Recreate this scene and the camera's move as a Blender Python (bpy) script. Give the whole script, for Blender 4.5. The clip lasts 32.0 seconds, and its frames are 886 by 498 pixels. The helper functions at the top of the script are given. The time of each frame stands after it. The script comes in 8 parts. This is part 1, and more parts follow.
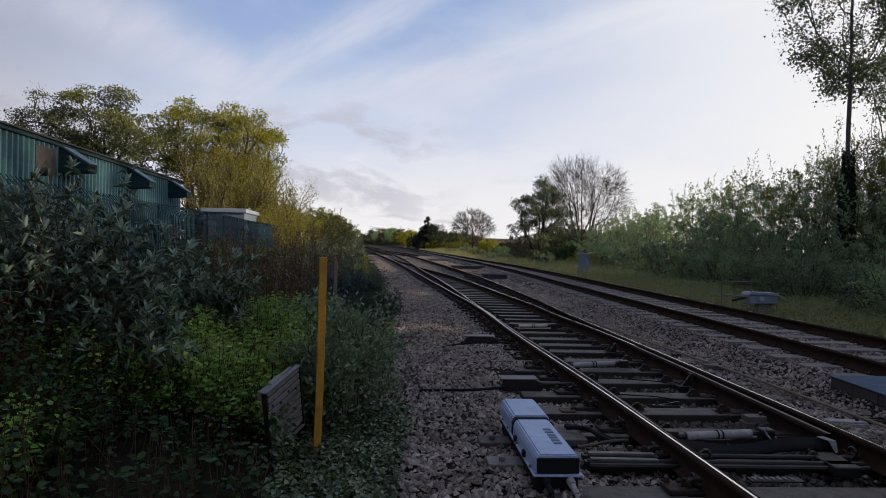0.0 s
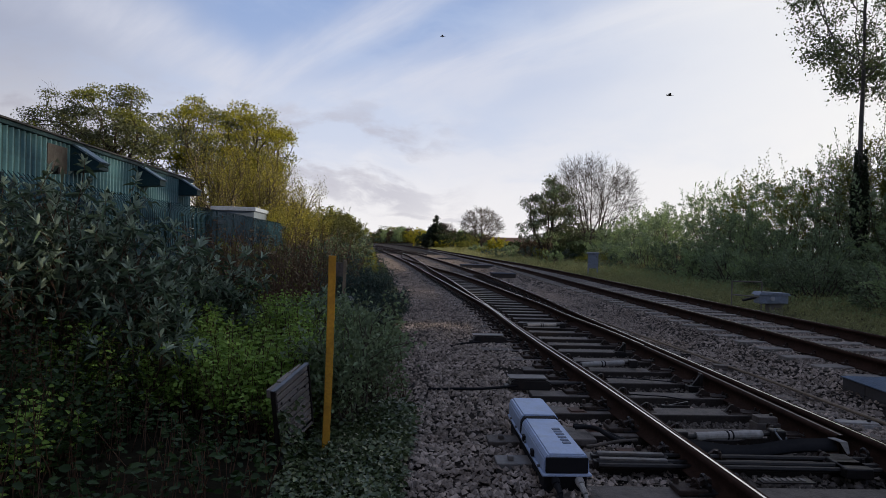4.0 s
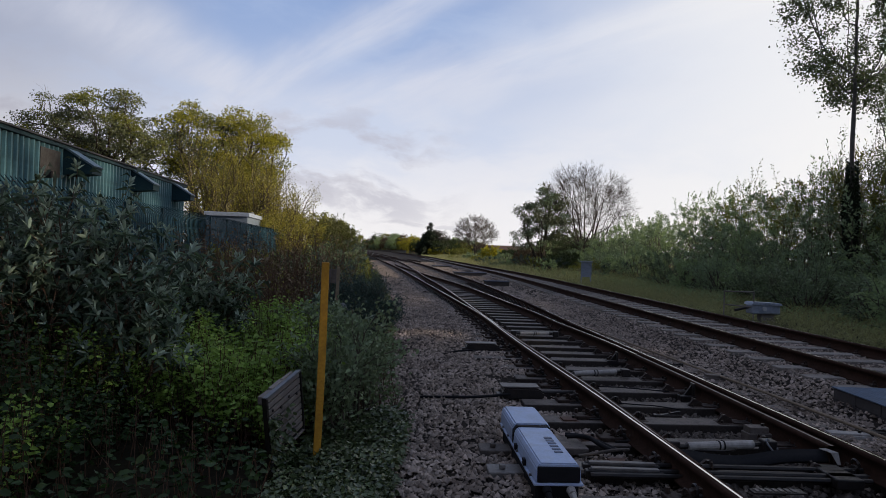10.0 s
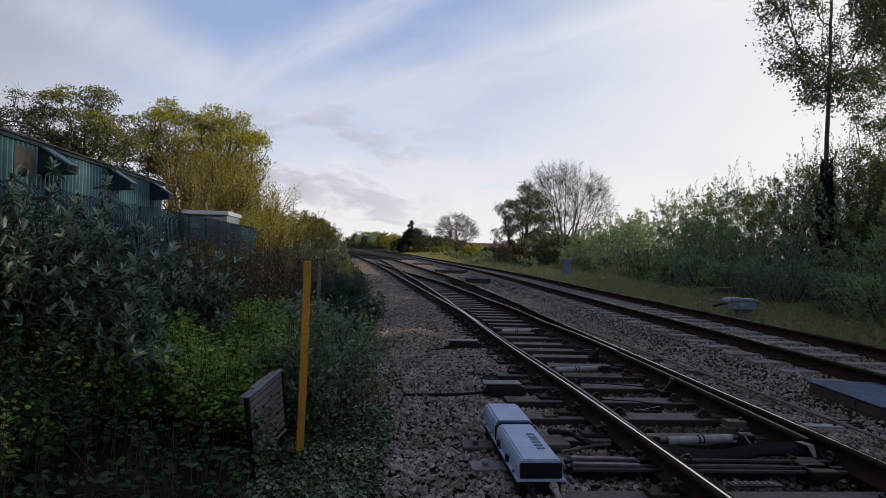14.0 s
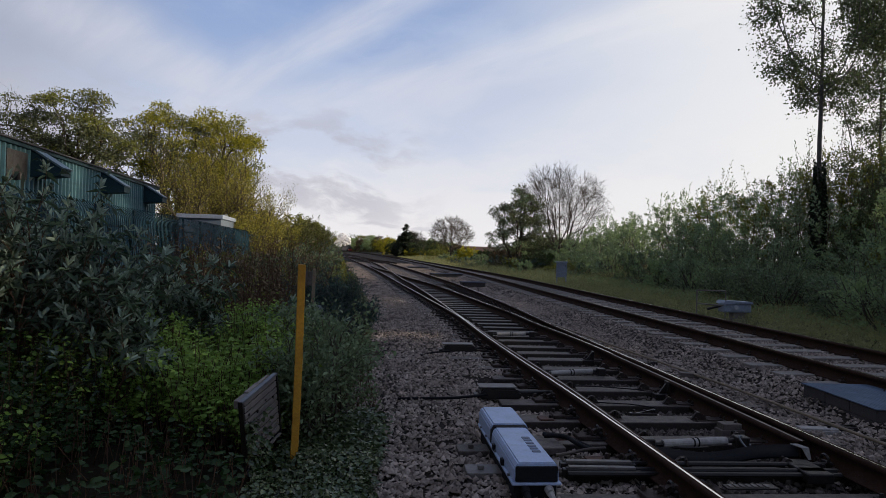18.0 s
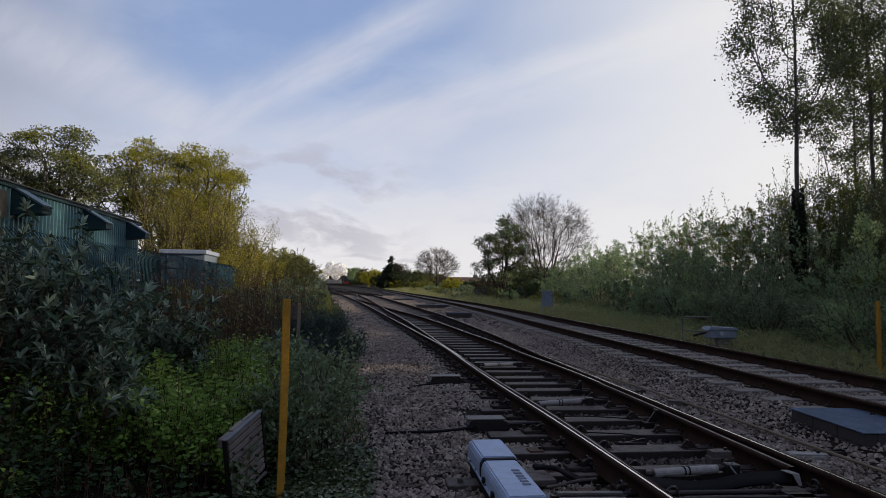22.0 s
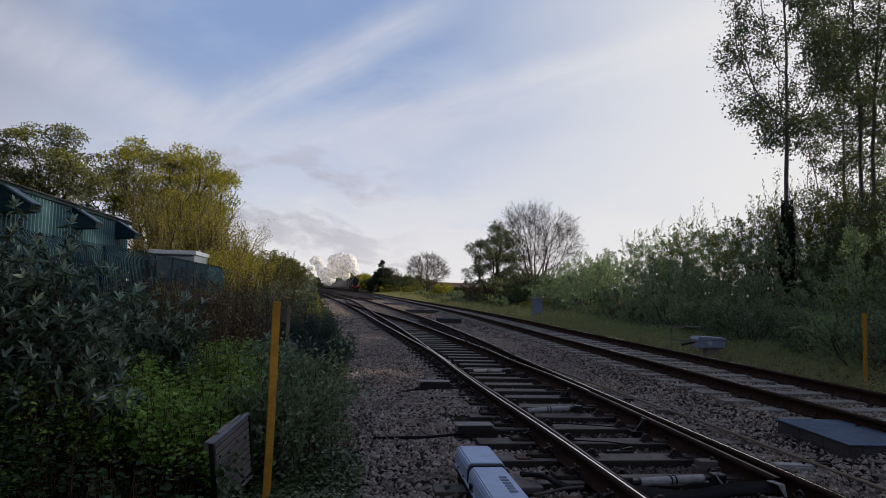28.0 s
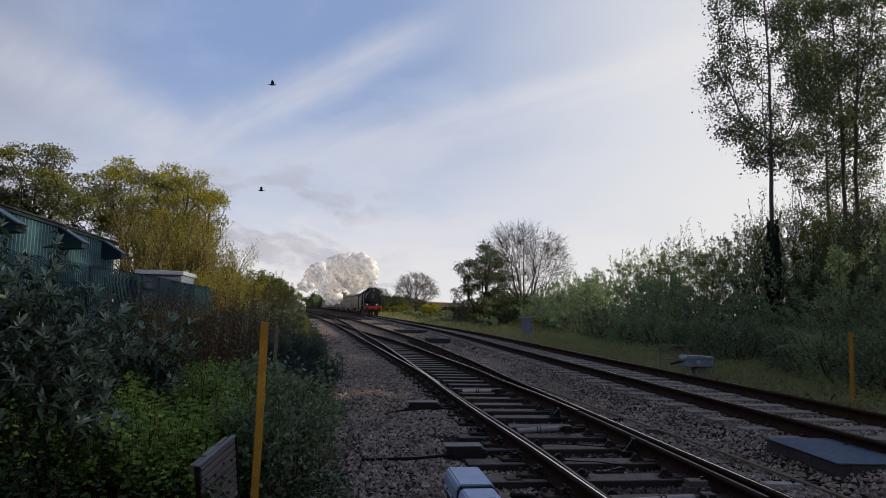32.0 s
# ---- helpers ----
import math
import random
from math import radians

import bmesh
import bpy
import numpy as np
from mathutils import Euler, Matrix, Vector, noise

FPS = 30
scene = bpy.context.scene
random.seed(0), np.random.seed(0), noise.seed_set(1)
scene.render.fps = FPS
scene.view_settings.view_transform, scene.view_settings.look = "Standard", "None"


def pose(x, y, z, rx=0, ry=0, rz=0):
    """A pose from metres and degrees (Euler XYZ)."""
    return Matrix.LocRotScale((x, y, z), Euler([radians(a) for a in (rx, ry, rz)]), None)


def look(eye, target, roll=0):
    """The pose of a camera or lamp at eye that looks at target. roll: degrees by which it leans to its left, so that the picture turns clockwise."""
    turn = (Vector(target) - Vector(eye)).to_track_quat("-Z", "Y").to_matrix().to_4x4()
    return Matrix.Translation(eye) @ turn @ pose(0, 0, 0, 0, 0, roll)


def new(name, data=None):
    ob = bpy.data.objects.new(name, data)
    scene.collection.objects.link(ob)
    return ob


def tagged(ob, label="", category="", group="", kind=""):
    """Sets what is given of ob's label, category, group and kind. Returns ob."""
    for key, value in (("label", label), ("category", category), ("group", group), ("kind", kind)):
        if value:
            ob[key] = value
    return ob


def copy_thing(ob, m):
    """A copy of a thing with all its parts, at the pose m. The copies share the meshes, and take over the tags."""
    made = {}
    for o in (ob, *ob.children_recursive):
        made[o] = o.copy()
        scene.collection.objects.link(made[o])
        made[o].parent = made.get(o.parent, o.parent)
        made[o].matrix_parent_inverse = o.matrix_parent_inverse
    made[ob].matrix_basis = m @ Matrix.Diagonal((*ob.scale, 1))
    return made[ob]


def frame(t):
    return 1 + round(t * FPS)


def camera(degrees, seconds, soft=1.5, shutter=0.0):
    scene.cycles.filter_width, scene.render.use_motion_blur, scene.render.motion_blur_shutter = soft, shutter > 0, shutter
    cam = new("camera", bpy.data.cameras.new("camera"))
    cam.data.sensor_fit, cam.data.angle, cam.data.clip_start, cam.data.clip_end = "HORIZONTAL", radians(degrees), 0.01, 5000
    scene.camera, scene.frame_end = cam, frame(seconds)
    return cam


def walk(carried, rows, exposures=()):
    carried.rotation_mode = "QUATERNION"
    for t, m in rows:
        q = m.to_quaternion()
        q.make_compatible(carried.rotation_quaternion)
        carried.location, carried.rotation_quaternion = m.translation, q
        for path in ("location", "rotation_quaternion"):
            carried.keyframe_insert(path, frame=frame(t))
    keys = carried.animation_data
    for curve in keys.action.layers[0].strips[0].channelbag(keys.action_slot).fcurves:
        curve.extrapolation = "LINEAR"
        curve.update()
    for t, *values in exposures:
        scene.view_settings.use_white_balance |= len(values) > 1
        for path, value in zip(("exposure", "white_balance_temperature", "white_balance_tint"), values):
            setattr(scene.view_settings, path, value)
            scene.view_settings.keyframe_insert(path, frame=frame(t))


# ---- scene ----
cam = camera(67.0, 32.0, soft=0.5)
PATH = [
    (0.0, 0.000, -0.000, 1.470, 0.00, -0.40, -1.30),
    (0.5, -0.004, 0.012, 1.466, 0.24, -0.29, -1.01),
    (1.0, -0.007, 0.022, 1.465, 0.61, -0.43, -0.99),
    (1.5, -0.001, 0.013, 1.468, 0.70, -0.32, -0.93),
    (2.0, -0.003, 0.011, 1.468, 0.86, -0.38, -1.13),
    (2.5, -0.001, 0.013, 1.468, 1.01, -0.47, -1.18),
    (3.0, -0.001, 0.004, 1.468, 0.97, -0.52, -1.31),
    (3.5, -0.001, 0.004, 1.468, 0.66, -0.52, -1.42),
    (5.5, -0.004, 0.011, 1.470, 1.24, -0.50, -1.64),
    (6.0, -0.006, 0.013, 1.466, 1.12, -0.44, -1.75),
    (6.5, -0.004, 0.015, 1.466, 1.24, -0.26, -1.44),
    (7.0, -0.006, 0.004, 1.469, 0.68, -0.40, -1.69),
    (7.5, -0.001, 0.010, 1.465, 0.84, -0.24, -1.80),
    (8.0, -0.005, 0.012, 1.466, 0.57, -0.06, -1.85),
    (8.5, -0.007, 0.015, 1.468, 0.32, -0.10, -1.66),
    (9.0, -0.003, 0.019, 1.465, 0.31, 0.21, -1.76),
    (9.5, -0.001, 0.008, 1.469, 0.31, 0.17, -1.89),
    (10.0, -0.000, 0.005, 1.471, 0.21, 0.13, -1.96),
    (10.5, -0.001, 0.018, 1.471, 0.10, 0.10, -1.99),
    (11.0, 0.002, 0.011, 1.465, -0.20, 0.16, -2.13),
    (11.5, -0.006, 0.017, 1.469, -0.12, 0.11, -1.94),
    (12.0, 0.000, 0.011, 1.469, -0.11, 0.20, -1.99),
    (12.5, -0.007, 0.011, 1.472, -0.55, 0.06, -1.75),
    (13.0, -0.005, 0.000, 1.473, -0.75, 0.06, -1.61),
    (13.5, -0.003, 0.002, 1.473, -0.81, -0.04, -1.84),
    (14.0, -0.007, -0.003, 1.473, -1.40, -0.01, -1.70),
    (14.5, -0.005, -0.000, 1.473, -0.92, -0.12, -1.90),
    (16.5, -0.005, -0.001, 1.469, -1.49, -0.12, -2.14),
    (17.0, -0.009, 0.008, 1.470, -1.26, -0.19, -2.06),
    (17.5, -0.006, 0.013, 1.470, -1.47, 0.08, -2.10),
    (18.0, -0.008, 0.003, 1.471, -1.85, 0.30, -1.62),
    (18.5, -0.010, 0.035, 1.473, -1.39, 1.09, -1.55),
    (19.0, -0.016, 0.024, 1.467, -2.05, 1.79, -1.30),
    (19.5, -0.009, 0.013, 1.471, -2.27, 1.62, -1.04),
    (20.0, -0.009, 0.013, 1.473, -2.54, 1.81, -0.93),
    (20.5, -0.010, 0.011, 1.467, -2.95, 1.84, -0.90),
    (21.0, -0.011, 0.012, 1.472, -3.11, 2.31, -0.81),
    (21.5, -0.011, 0.018, 1.470, -3.15, 2.75, -0.70),
    (22.0, -0.009, 0.007, 1.473, -3.08, 2.99, -0.60),
    (22.5, -0.007, 0.001, 1.472, -3.37, 3.46, -0.76),
    (23.0, -0.011, 0.005, 1.473, -3.35, 3.16, -0.76),
    (23.5, -0.007, 0.001, 1.473, -3.33, 3.02, -1.11),
    (24.0, -0.009, 0.013, 1.470, -2.04, 2.69, -0.24),
    (24.5, -0.010, 0.009, 1.473, -2.43, 2.90, -0.79),
    (25.0, -0.008, 0.003, 1.473, -3.12, 2.94, -0.93),
    (25.5, -0.010, 0.003, 1.474, -3.29, 3.09, -1.12),
    (27.5, -0.013, 0.004, 1.472, -3.80, 2.83, -1.39),
    (28.0, -0.011, 0.004, 1.476, -3.90, 3.45, -1.58),
    (28.5, -0.013, 0.004, 1.476, -4.32, 3.74, -1.23),
    (29.0, -0.012, 0.006, 1.472, -3.90, 4.44, -1.50),
    (29.5, -0.016, 0.011, 1.474, -4.32, 4.58, -1.51),
    (30.0, -0.014, 0.006, 1.474, -4.36, 4.83, -1.44),
    (30.5, -0.012, 0.009, 1.472, -4.69, 4.84, -1.65),
    (31.0, -0.014, 0.004, 1.472, -5.16, 5.04, -1.62),
    (31.5, -0.016, 0.009, 1.475, -5.00, 5.09, -1.60),
    (32.0, -0.011, 0.001, 1.474, -4.84, 5.16, -1.41),
]
walk(cam, [(t, pose(x, y, z, 90 + p, r, yaw)) for t, x, y, z, yaw, p, r in PATH],
     [(0, 0.12), (12, 0.12), (16, 0.08), (20, 0.02), (26, -0.04), (32, -0.05)])

# ---- light ----
SUN_AZ, SUN_EL = 96.0, 16.0   # degrees right of ahead, degrees up
sun_way = Vector((math.sin(radians(SUN_AZ)) * math.cos(radians(SUN_EL)),
                  math.cos(radians(SUN_AZ)) * math.cos(radians(SUN_EL)), math.sin(radians(SUN_EL))))
scene.view_settings.exposure = 0.0


def node(tree, kind, **values):
    n = tree.nodes.new(kind)
    for key, value in values.items():
        if key in n.inputs:
            n.inputs[key].default_value = value
    return n


def build_world():
    w = bpy.data.worlds.new("sky")
    scene.world = w
    w.use_nodes = True
    t = w.node_tree
    t.nodes.clear()
    L = t.links.new
    out = t.nodes.new("ShaderNodeOutputWorld")
    bg = t.nodes.new("ShaderNodeBackground")
    bg.inputs["Strength"].default_value = 0.13
    sky = t.nodes.new("ShaderNodeTexSky")
    sky.sky_type, sky.sun_disc = "NISHITA", False
    sky.sun_elevation, sky.sun_rotation = radians(SUN_EL + 12), radians(SUN_AZ)
    sky.air_density, sky.dust_density, sky.ozone_density = 1.0, 0.6, 2.5
    co = t.nodes.new("ShaderNodeTexCoord")
    sep = t.nodes.new("ShaderNodeSeparateXYZ")
    L(co.outputs["Generated"], sep.inputs[0])

    def math_node(op, a, b=0.0):
        m = t.nodes.new("ShaderNodeMath"); m.operation = op
        for k, src in enumerate((a, b)):
            if isinstance(src, float):
                m.inputs[k].default_value = src
            else:
                L(src, m.inputs[k])
        return m.outputs[0]

    # cloud deck seen in perspective, softened near the horizon
    up = math_node("ADD", math_node("MAXIMUM", sep.outputs["Z"], 0.0), 0.32)
    deck = t.nodes.new("ShaderNodeCombineXYZ")
    L(math_node("DIVIDE", sep.outputs["X"], up), deck.inputs[0])
    L(math_node("DIVIDE", sep.outputs["Y"], up), deck.inputs[1])

    def cloud(rot, scale, size, detail, lo, hi, rough=0.5, distort=0.3, shift=(0, 0, 0)):
        mp = t.nodes.new("ShaderNodeMapping")
        mp.inputs["Location"].default_value = shift
        mp.inputs["Scale"].default_value = scale
        turn = t.nodes.new("ShaderNodeMapping")
        turn.inputs["Rotation"].default_value = (0, 0, radians(rot))
        L(deck.outputs[0], turn.inputs["Vector"])
        L(turn.outputs[0], mp.inputs["Vector"])
        nz = t.nodes.new("ShaderNodeTexNoise")
        nz.inputs["Scale"].default_value, nz.inputs["Detail"].default_value = size, detail
        nz.inputs["Roughness"].default_value, nz.inputs["Distortion"].default_value = rough, distort
        L(mp.outputs[0], nz.inputs["Vector"])
        r = t.nodes.new("ShaderNodeMapRange")
        r.interpolation_type = "SMOOTHSTEP"
        r.inputs["From Min"].default_value, r.inputs["From Max"].default_value = lo, hi
        L(nz.outputs["Fac"], r.inputs["Value"])
        return r.outputs[0]

    def ramp(value, lo, hi):
        r = t.nodes.new("ShaderNodeMapRange"); r.interpolation_type = "SMOOTHSTEP"
        r.inputs["From Min"].default_value, r.inputs["From Max"].default_value = lo, hi
        L(value, r.inputs["Value"])
        return r.outputs[0]

    def mix(fac, a, b):
        m = t.nodes.new("ShaderNodeMix"); m.data_type = "RGBA"
        for src, k in ((fac, 0), (a, 6), (b, 7)):
            if isinstance(src, (float, tuple)):
                m.inputs[k].default_value = src
            else:
                L(src, m.inputs[k])
        return m.outputs[2]

    # azimuth and height in degrees, a little unsteady, for the drawn-out cirrus bands
    wob = t.nodes.new("ShaderNodeTexNoise")
    wob.inputs["Scale"].default_value, wob.inputs["Detail"].default_value = 5.0, 6.0
    L(co.outputs["Generated"], wob.inputs["Vector"])
    sway = math_node("SUBTRACT", wob.outputs["Fac"], 0.5)
    az = math_node("MULTIPLY", math_node("ARCTAN2", sep.outputs["X"], sep.outputs["Y"]), 57.3)
    el = math_node("ADD", math_node("MULTIPLY", math_node("ARCSINE", sep.outputs["Z"]), 57.3), math_node("MULTIPLY", sway, 5.0))

    def band(az0, el0, slope, half, lo, hi):
        """A soft streak through (az0, el0) rising by slope, between the azimuths lo and hi."""
        line = math_node("ADD", math_node("MULTIPLY", math_node("SUBTRACT", az, az0), slope), el0)
        off = math_node("ABSOLUTE", math_node("SUBTRACT", el, line))
        ends = math_node("MULTIPLY", ramp(az, lo - 5.0, lo + 5.0), ramp(az, hi + 5.0, hi - 5.0))
        return math_node("MULTIPLY", ramp(off, half * 1.9, half * 0.1), ends)

    def streaks(scale_az, scale_el, size, lo, hi, shift=0.0):
        """Cloud stretched along the horizon."""
        cv = t.nodes.new("ShaderNodeCombineXYZ")
        L(math_node("ADD", math_node("MULTIPLY", az, scale_az), shift), cv.inputs[0])
        L(math_node("MULTIPLY", el, scale_el), cv.inputs[1])
        nz = t.nodes.new("ShaderNodeTexNoise")
        nz.inputs["Scale"].default_value, nz.inputs["Detail"].default_value, nz.inputs["Roughness"].default_value = size, 7.0, 0.58
        L(cv.outputs[0], nz.inputs["Vector"])
        return ramp(nz.outputs["Fac"], lo, hi)

    # nearness to the bright cloud veil, whose place is set apart from the sun's
    dot = t.nodes.new("ShaderNodeVectorMath"); dot.operation = "DOT_PRODUCT"
    dot.inputs[1].default_value = Vector((0.80, 0.56, 0.30)).normalized()
    L(co.outputs["Generated"], dot.inputs[0])
    veil = ramp(dot.outputs["Value"], 0.58, 1.0)
    side = ramp(dot.outputs["Value"], -0.5, 0.48)
    low = ramp(sep.outputs["Z"], 0.30, 0.0)
    clear = mix(0.75, sky.outputs[0], (2.25, 3.05, 5.1, 1))
    # thin veil everywhere, thicker downwards
    c1 = mix(math_node("MULTIPLY", ramp(el, 21.0, 6.0), 0.78), clear, (4.35, 4.75, 5.85, 1))
    c2 = mix(math_node("MULTIPLY", cloud(-28, (1.6, 0.5, 1), 1.7, 6, 0.44, 0.74), 0.40), c1, (4.9, 5.15, 5.9, 1))
    c2 = mix(math_node("MULTIPLY", ramp(az, -17.0, -34.0), 0.75), c2, (3.1, 3.3, 4.1, 1))
    streaky = math_node("ADD", math_node("MULTIPLY", cloud(-50, (2.6, 0.5, 1), 2.4, 7, 0.30, 0.66, rough=0.62), 0.55), 0.28)
    arms = math_node("MAXIMUM", math_node("MAXIMUM", band(-10.1, 16.4, 0.565, 1.7, -22.0, 3.0), band(-21.8, 14.1, -0.30, 2.1, -40.0, -12.0)), band(-1.5, 14.3, 0.21, 1.9, -15.0, 30.0))
    c2 = mix(math_node("MULTIPLY", arms, streaky), c2, (4.75, 4.95, 5.75, 1))
    c3 = mix(math_node("MULTIPLY", low, 0.80), c2, (6.9, 6.6, 6.45, 1))
    patchy = math_node("MULTIPLY", streaks(0.045, 0.13, 1.2, 0.44, 0.66, 11.0), math_node("MULTIPLY", ramp(el, 2.0, 7.0), ramp(el, 26.0, 15.0)))
    c3 = mix(math_node("MULTIPLY", patchy, 0.50), c3, (3.7, 4.35, 5.75, 1))
    # grey cloud low over the line, and paler heaps below it
    west = math_node("MULTIPLY", ramp(az, 4.0, -6.0), math_node("MULTIPLY", ramp(el, 13.5, 9.0), ramp(el, 0.5, 4.0)))
    grey = math_node("MULTIPLY", streaks(0.10, 0.24, 1.5, 0.47, 0.63, 7.3), west)
    c4 = mix(math_node("MULTIPLY", grey, 0.66), c3, (3.55, 3.5, 4.05, 1))
    wisps = math_node("MULTIPLY", streaks(0.08, 0.55, 1.1, 0.55, 0.66, 2.0), math_node("MULTIPLY", ramp(el, 7.0, 4.0), ramp(az, 12.0, 0.0)))
    c4 = mix(math_node("MULTIPLY", wisps, 0.55), c4, (4.2, 4.1, 4.5, 1))
    c5 = mix(math_node("MULTIPLY", veil, 0.92), c4, (6.9, 6.75, 6.6, 1))
    # sky dimmed away from the veil, to weaken the light from behind the camera
    shade = mix(side, (0.60, 0.60, 0.63, 1), (1.0, 1.0, 1.0, 1))
    mul = t.nodes.new("ShaderNodeMix"); mul.data_type, mul.blend_type = "RGBA", "MULTIPLY"
    mul.inputs[0].default_value = 1.0
    L(c5, mul.inputs[6]); L(shade, mul.inputs[7])
    L(mul.outputs[2], bg.inputs["Color"])
    L(bg.outputs[0], out.inputs["Surface"])


build_world()
sun = new("sun", bpy.data.lights.new("sun", "SUN"))
sun.data.energy, sun.data.angle, sun.data.color = 5.0, radians(1.5), (1.0, 0.86, 0.66)
sun.matrix_basis = look((30, 30, 30), Vector((30, 30, 30)) - sun_way)


# ---- materials ----
def material(name, colour, rough=0.8, metal=0.0, vary=0.25, grain=40.0, patch=3.0, bump=0.3, bump_size=None,
             dirt=None, dirt_amount=0.4, island=0.0, objects=0.0, through_light=0.0, spec=0.3):
    """A surface with grain and patches at two scales, bump, and an optional dirt colour."""
    m = bpy.data.materials.new(name)
    m.use_nodes = True
    t = m.node_tree
    L = t.links.new
    p = t.nodes["Principled BSDF"]
    p.inputs["Roughness"].default_value = rough
    p.inputs["Metallic"].default_value = metal
    p.inputs["Specular IOR Level"].default_value = spec
    co = t.nodes.new("ShaderNodeTexCoord")
    n1 = node(t, "ShaderNodeTexNoise", Scale=grain, Detail=4.0, Roughness=0.6)
    n2 = node(t, "ShaderNodeTexNoise", Scale=patch, Detail=5.0, Roughness=0.6)
    L(co.outputs["Object"], n1.inputs["Vector"])
    L(co.outputs["Object"], n2.inputs["Vector"])
    s = t.nodes.new("ShaderNodeMath"); s.operation = "ADD"
    L(n1.outputs["Fac"], s.inputs[0]); L(n2.outputs["Fac"], s.inputs[1])
    value = s.outputs[0]
    if island:
        g = t.nodes.new("ShaderNodeNewGeometry")
        k = t.nodes.new("ShaderNodeMath"); k.operation = "MULTIPLY_ADD"
        k.inputs[1].default_value = island
        L(g.outputs["Random Per Island"], k.inputs[0]); L(value, k.inputs[2])
        value = k.outputs[0]
    if objects:
        g = t.nodes.new("ShaderNodeObjectInfo")
        k = t.nodes.new("ShaderNodeMath"); k.operation = "MULTIPLY_ADD"
        k.inputs[1].default_value = objects
        L(g.outputs["Random"], k.inputs[0]); L(value, k.inputs[2])
        value = k.outputs[0]
    r = t.nodes.new("ShaderNodeMapRange")
    span = 0.6 + island + objects
    r.inputs["From Min"].default_value, r.inputs["From Max"].default_value = 0.7, 0.7 + span
    r.inputs["To Min"].default_value, r.inputs["To Max"].default_value = 1 - vary, 1 + vary
    L(value, r.inputs["Value"])
    hsv = t.nodes.new("ShaderNodeHueSaturation")
    hsv.inputs["Color"].default_value = (*colour, 1)
    L(r.outputs[0], hsv.inputs["Value"])
    col = hsv.outputs[0]
    if dirt:
        mx = t.nodes.new("ShaderNodeMix"); mx.data_type = "RGBA"
        d = node(t, "ShaderNodeTexNoise", Scale=patch * 2.3, Detail=7.0, Roughness=0.7)
        L(co.outputs["Object"], d.inputs["Vector"])
        dr = t.nodes.new("ShaderNodeMapRange")
        dr.inputs["From Min"].default_value, dr.inputs["From Max"].default_value = 0.45, 0.65
        dr.inputs["To Max"].default_value = dirt_amount
        L(d.outputs["Fac"], dr.inputs["Value"])
        L(dr.outputs[0], mx.inputs["Factor"])
        L(col, mx.inputs[6]); mx.inputs[7].default_value = (*dirt, 1)
        col = mx.outputs[2]
    L(col, p.inputs["Base Color"])
    if bump:
        b = t.nodes.new("ShaderNodeBump")
        b.inputs["Strength"].default_value = bump
        b.inputs["Distance"].default_value = 0.01
        nb = n1
        if bump_size:
            nb = node(t, "ShaderNodeTexNoise", Scale=bump_size, Detail=3.0)
            L(co.outputs["Object"], nb.inputs["Vector"])
        L(nb.outputs["Fac"], b.inputs["Height"])
        L(b.outputs[0], p.inputs["Normal"])
    if through_light:
        tr = t.nodes.new("ShaderNodeBsdfTranslucent")
        L(col, tr.inputs["Color"])
        ms = t.nodes.new("ShaderNodeMixShader")
        ms.inputs[0].default_value = through_light
        out = t.nodes["Material Output"]
        L(p.outputs[0], ms.inputs[1]); L(tr.outputs[0], ms.inputs[2])
        L(ms.outputs[0], out.inputs["Surface"])
    return m


def leaf_material(name, colour, vary=0.5, light=0.35, rough=0.6, spec=0.25):
    return material(name, colour, rough=rough, vary=vary, grain=3.0, patch=0.7, bump=0, island=0.8, through_light=light, spec=spec)


# bed under the loose stones, near black to paint the shade in their gaps
GRAVEL = material("shade_dark_ballast", (0.018, 0.014, 0.012), rough=0.95, vary=0.85, grain=38, patch=0.9, bump=1.0, bump_size=30,
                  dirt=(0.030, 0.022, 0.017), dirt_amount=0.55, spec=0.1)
STONE = material("ballast_stone", (0.252, 0.205, 0.173), rough=0.9, vary=0.9, grain=50, patch=0.8, bump=0.3, island=1.0,
                 dirt=(0.07, 0.048, 0.036), dirt_amount=0.5, spec=0.15)
STONE_OILY = material("oil_stained_stone", (0.085, 0.070, 0.060), rough=0.8, vary=0.8, grain=50, patch=0.8, bump=0.3, island=1.0,
                      dirt=(0.022, 0.016, 0.013), dirt_amount=0.7, spec=0.25)
# soil made near black so that the hollow under the brambles looks shaded
SOIL = material("shade_dark_soil_and_grass", (0.015, 0.014, 0.009), rough=1.0, vary=0.5, grain=18, patch=0.25, bump=0.8, dirt=(0.03, 0.022, 0.014), spec=0.05)
RAIL_SIDE = material("rusted_rail", (0.034, 0.018, 0.013), spec=0.08, rough=0.9, vary=0.4, grain=30, patch=4, bump=0.3, dirt=(0.035, 0.017, 0.010), dirt_amount=0.35)
RAIL_TOP = material("polished_rail_head", (0.62, 0.60, 0.58), rough=0.22, metal=1.0, vary=0.12, grain=60, patch=2, bump=0.03)
RAIL_DULL = material("dull_rail_head", (0.14, 0.125, 0.12), rough=0.45, metal=0.6, vary=0.2, grain=60, patch=2, bump=0.05)
CONCRETE = material("grey_concrete", (0.185, 0.165, 0.148), rough=0.9, vary=0.3, grain=60, patch=3, bump=0.3, dirt=(0.08, 0.065, 0.05), objects=0.4)
TIMBER = material("weathered_timber", (0.098, 0.081, 0.071), spec=0.3, rough=0.72, vary=0.40, grain=45, patch=4, bump=0.5, dirt=(0.022, 0.016, 0.013), dirt_amount=0.6, objects=0.8)
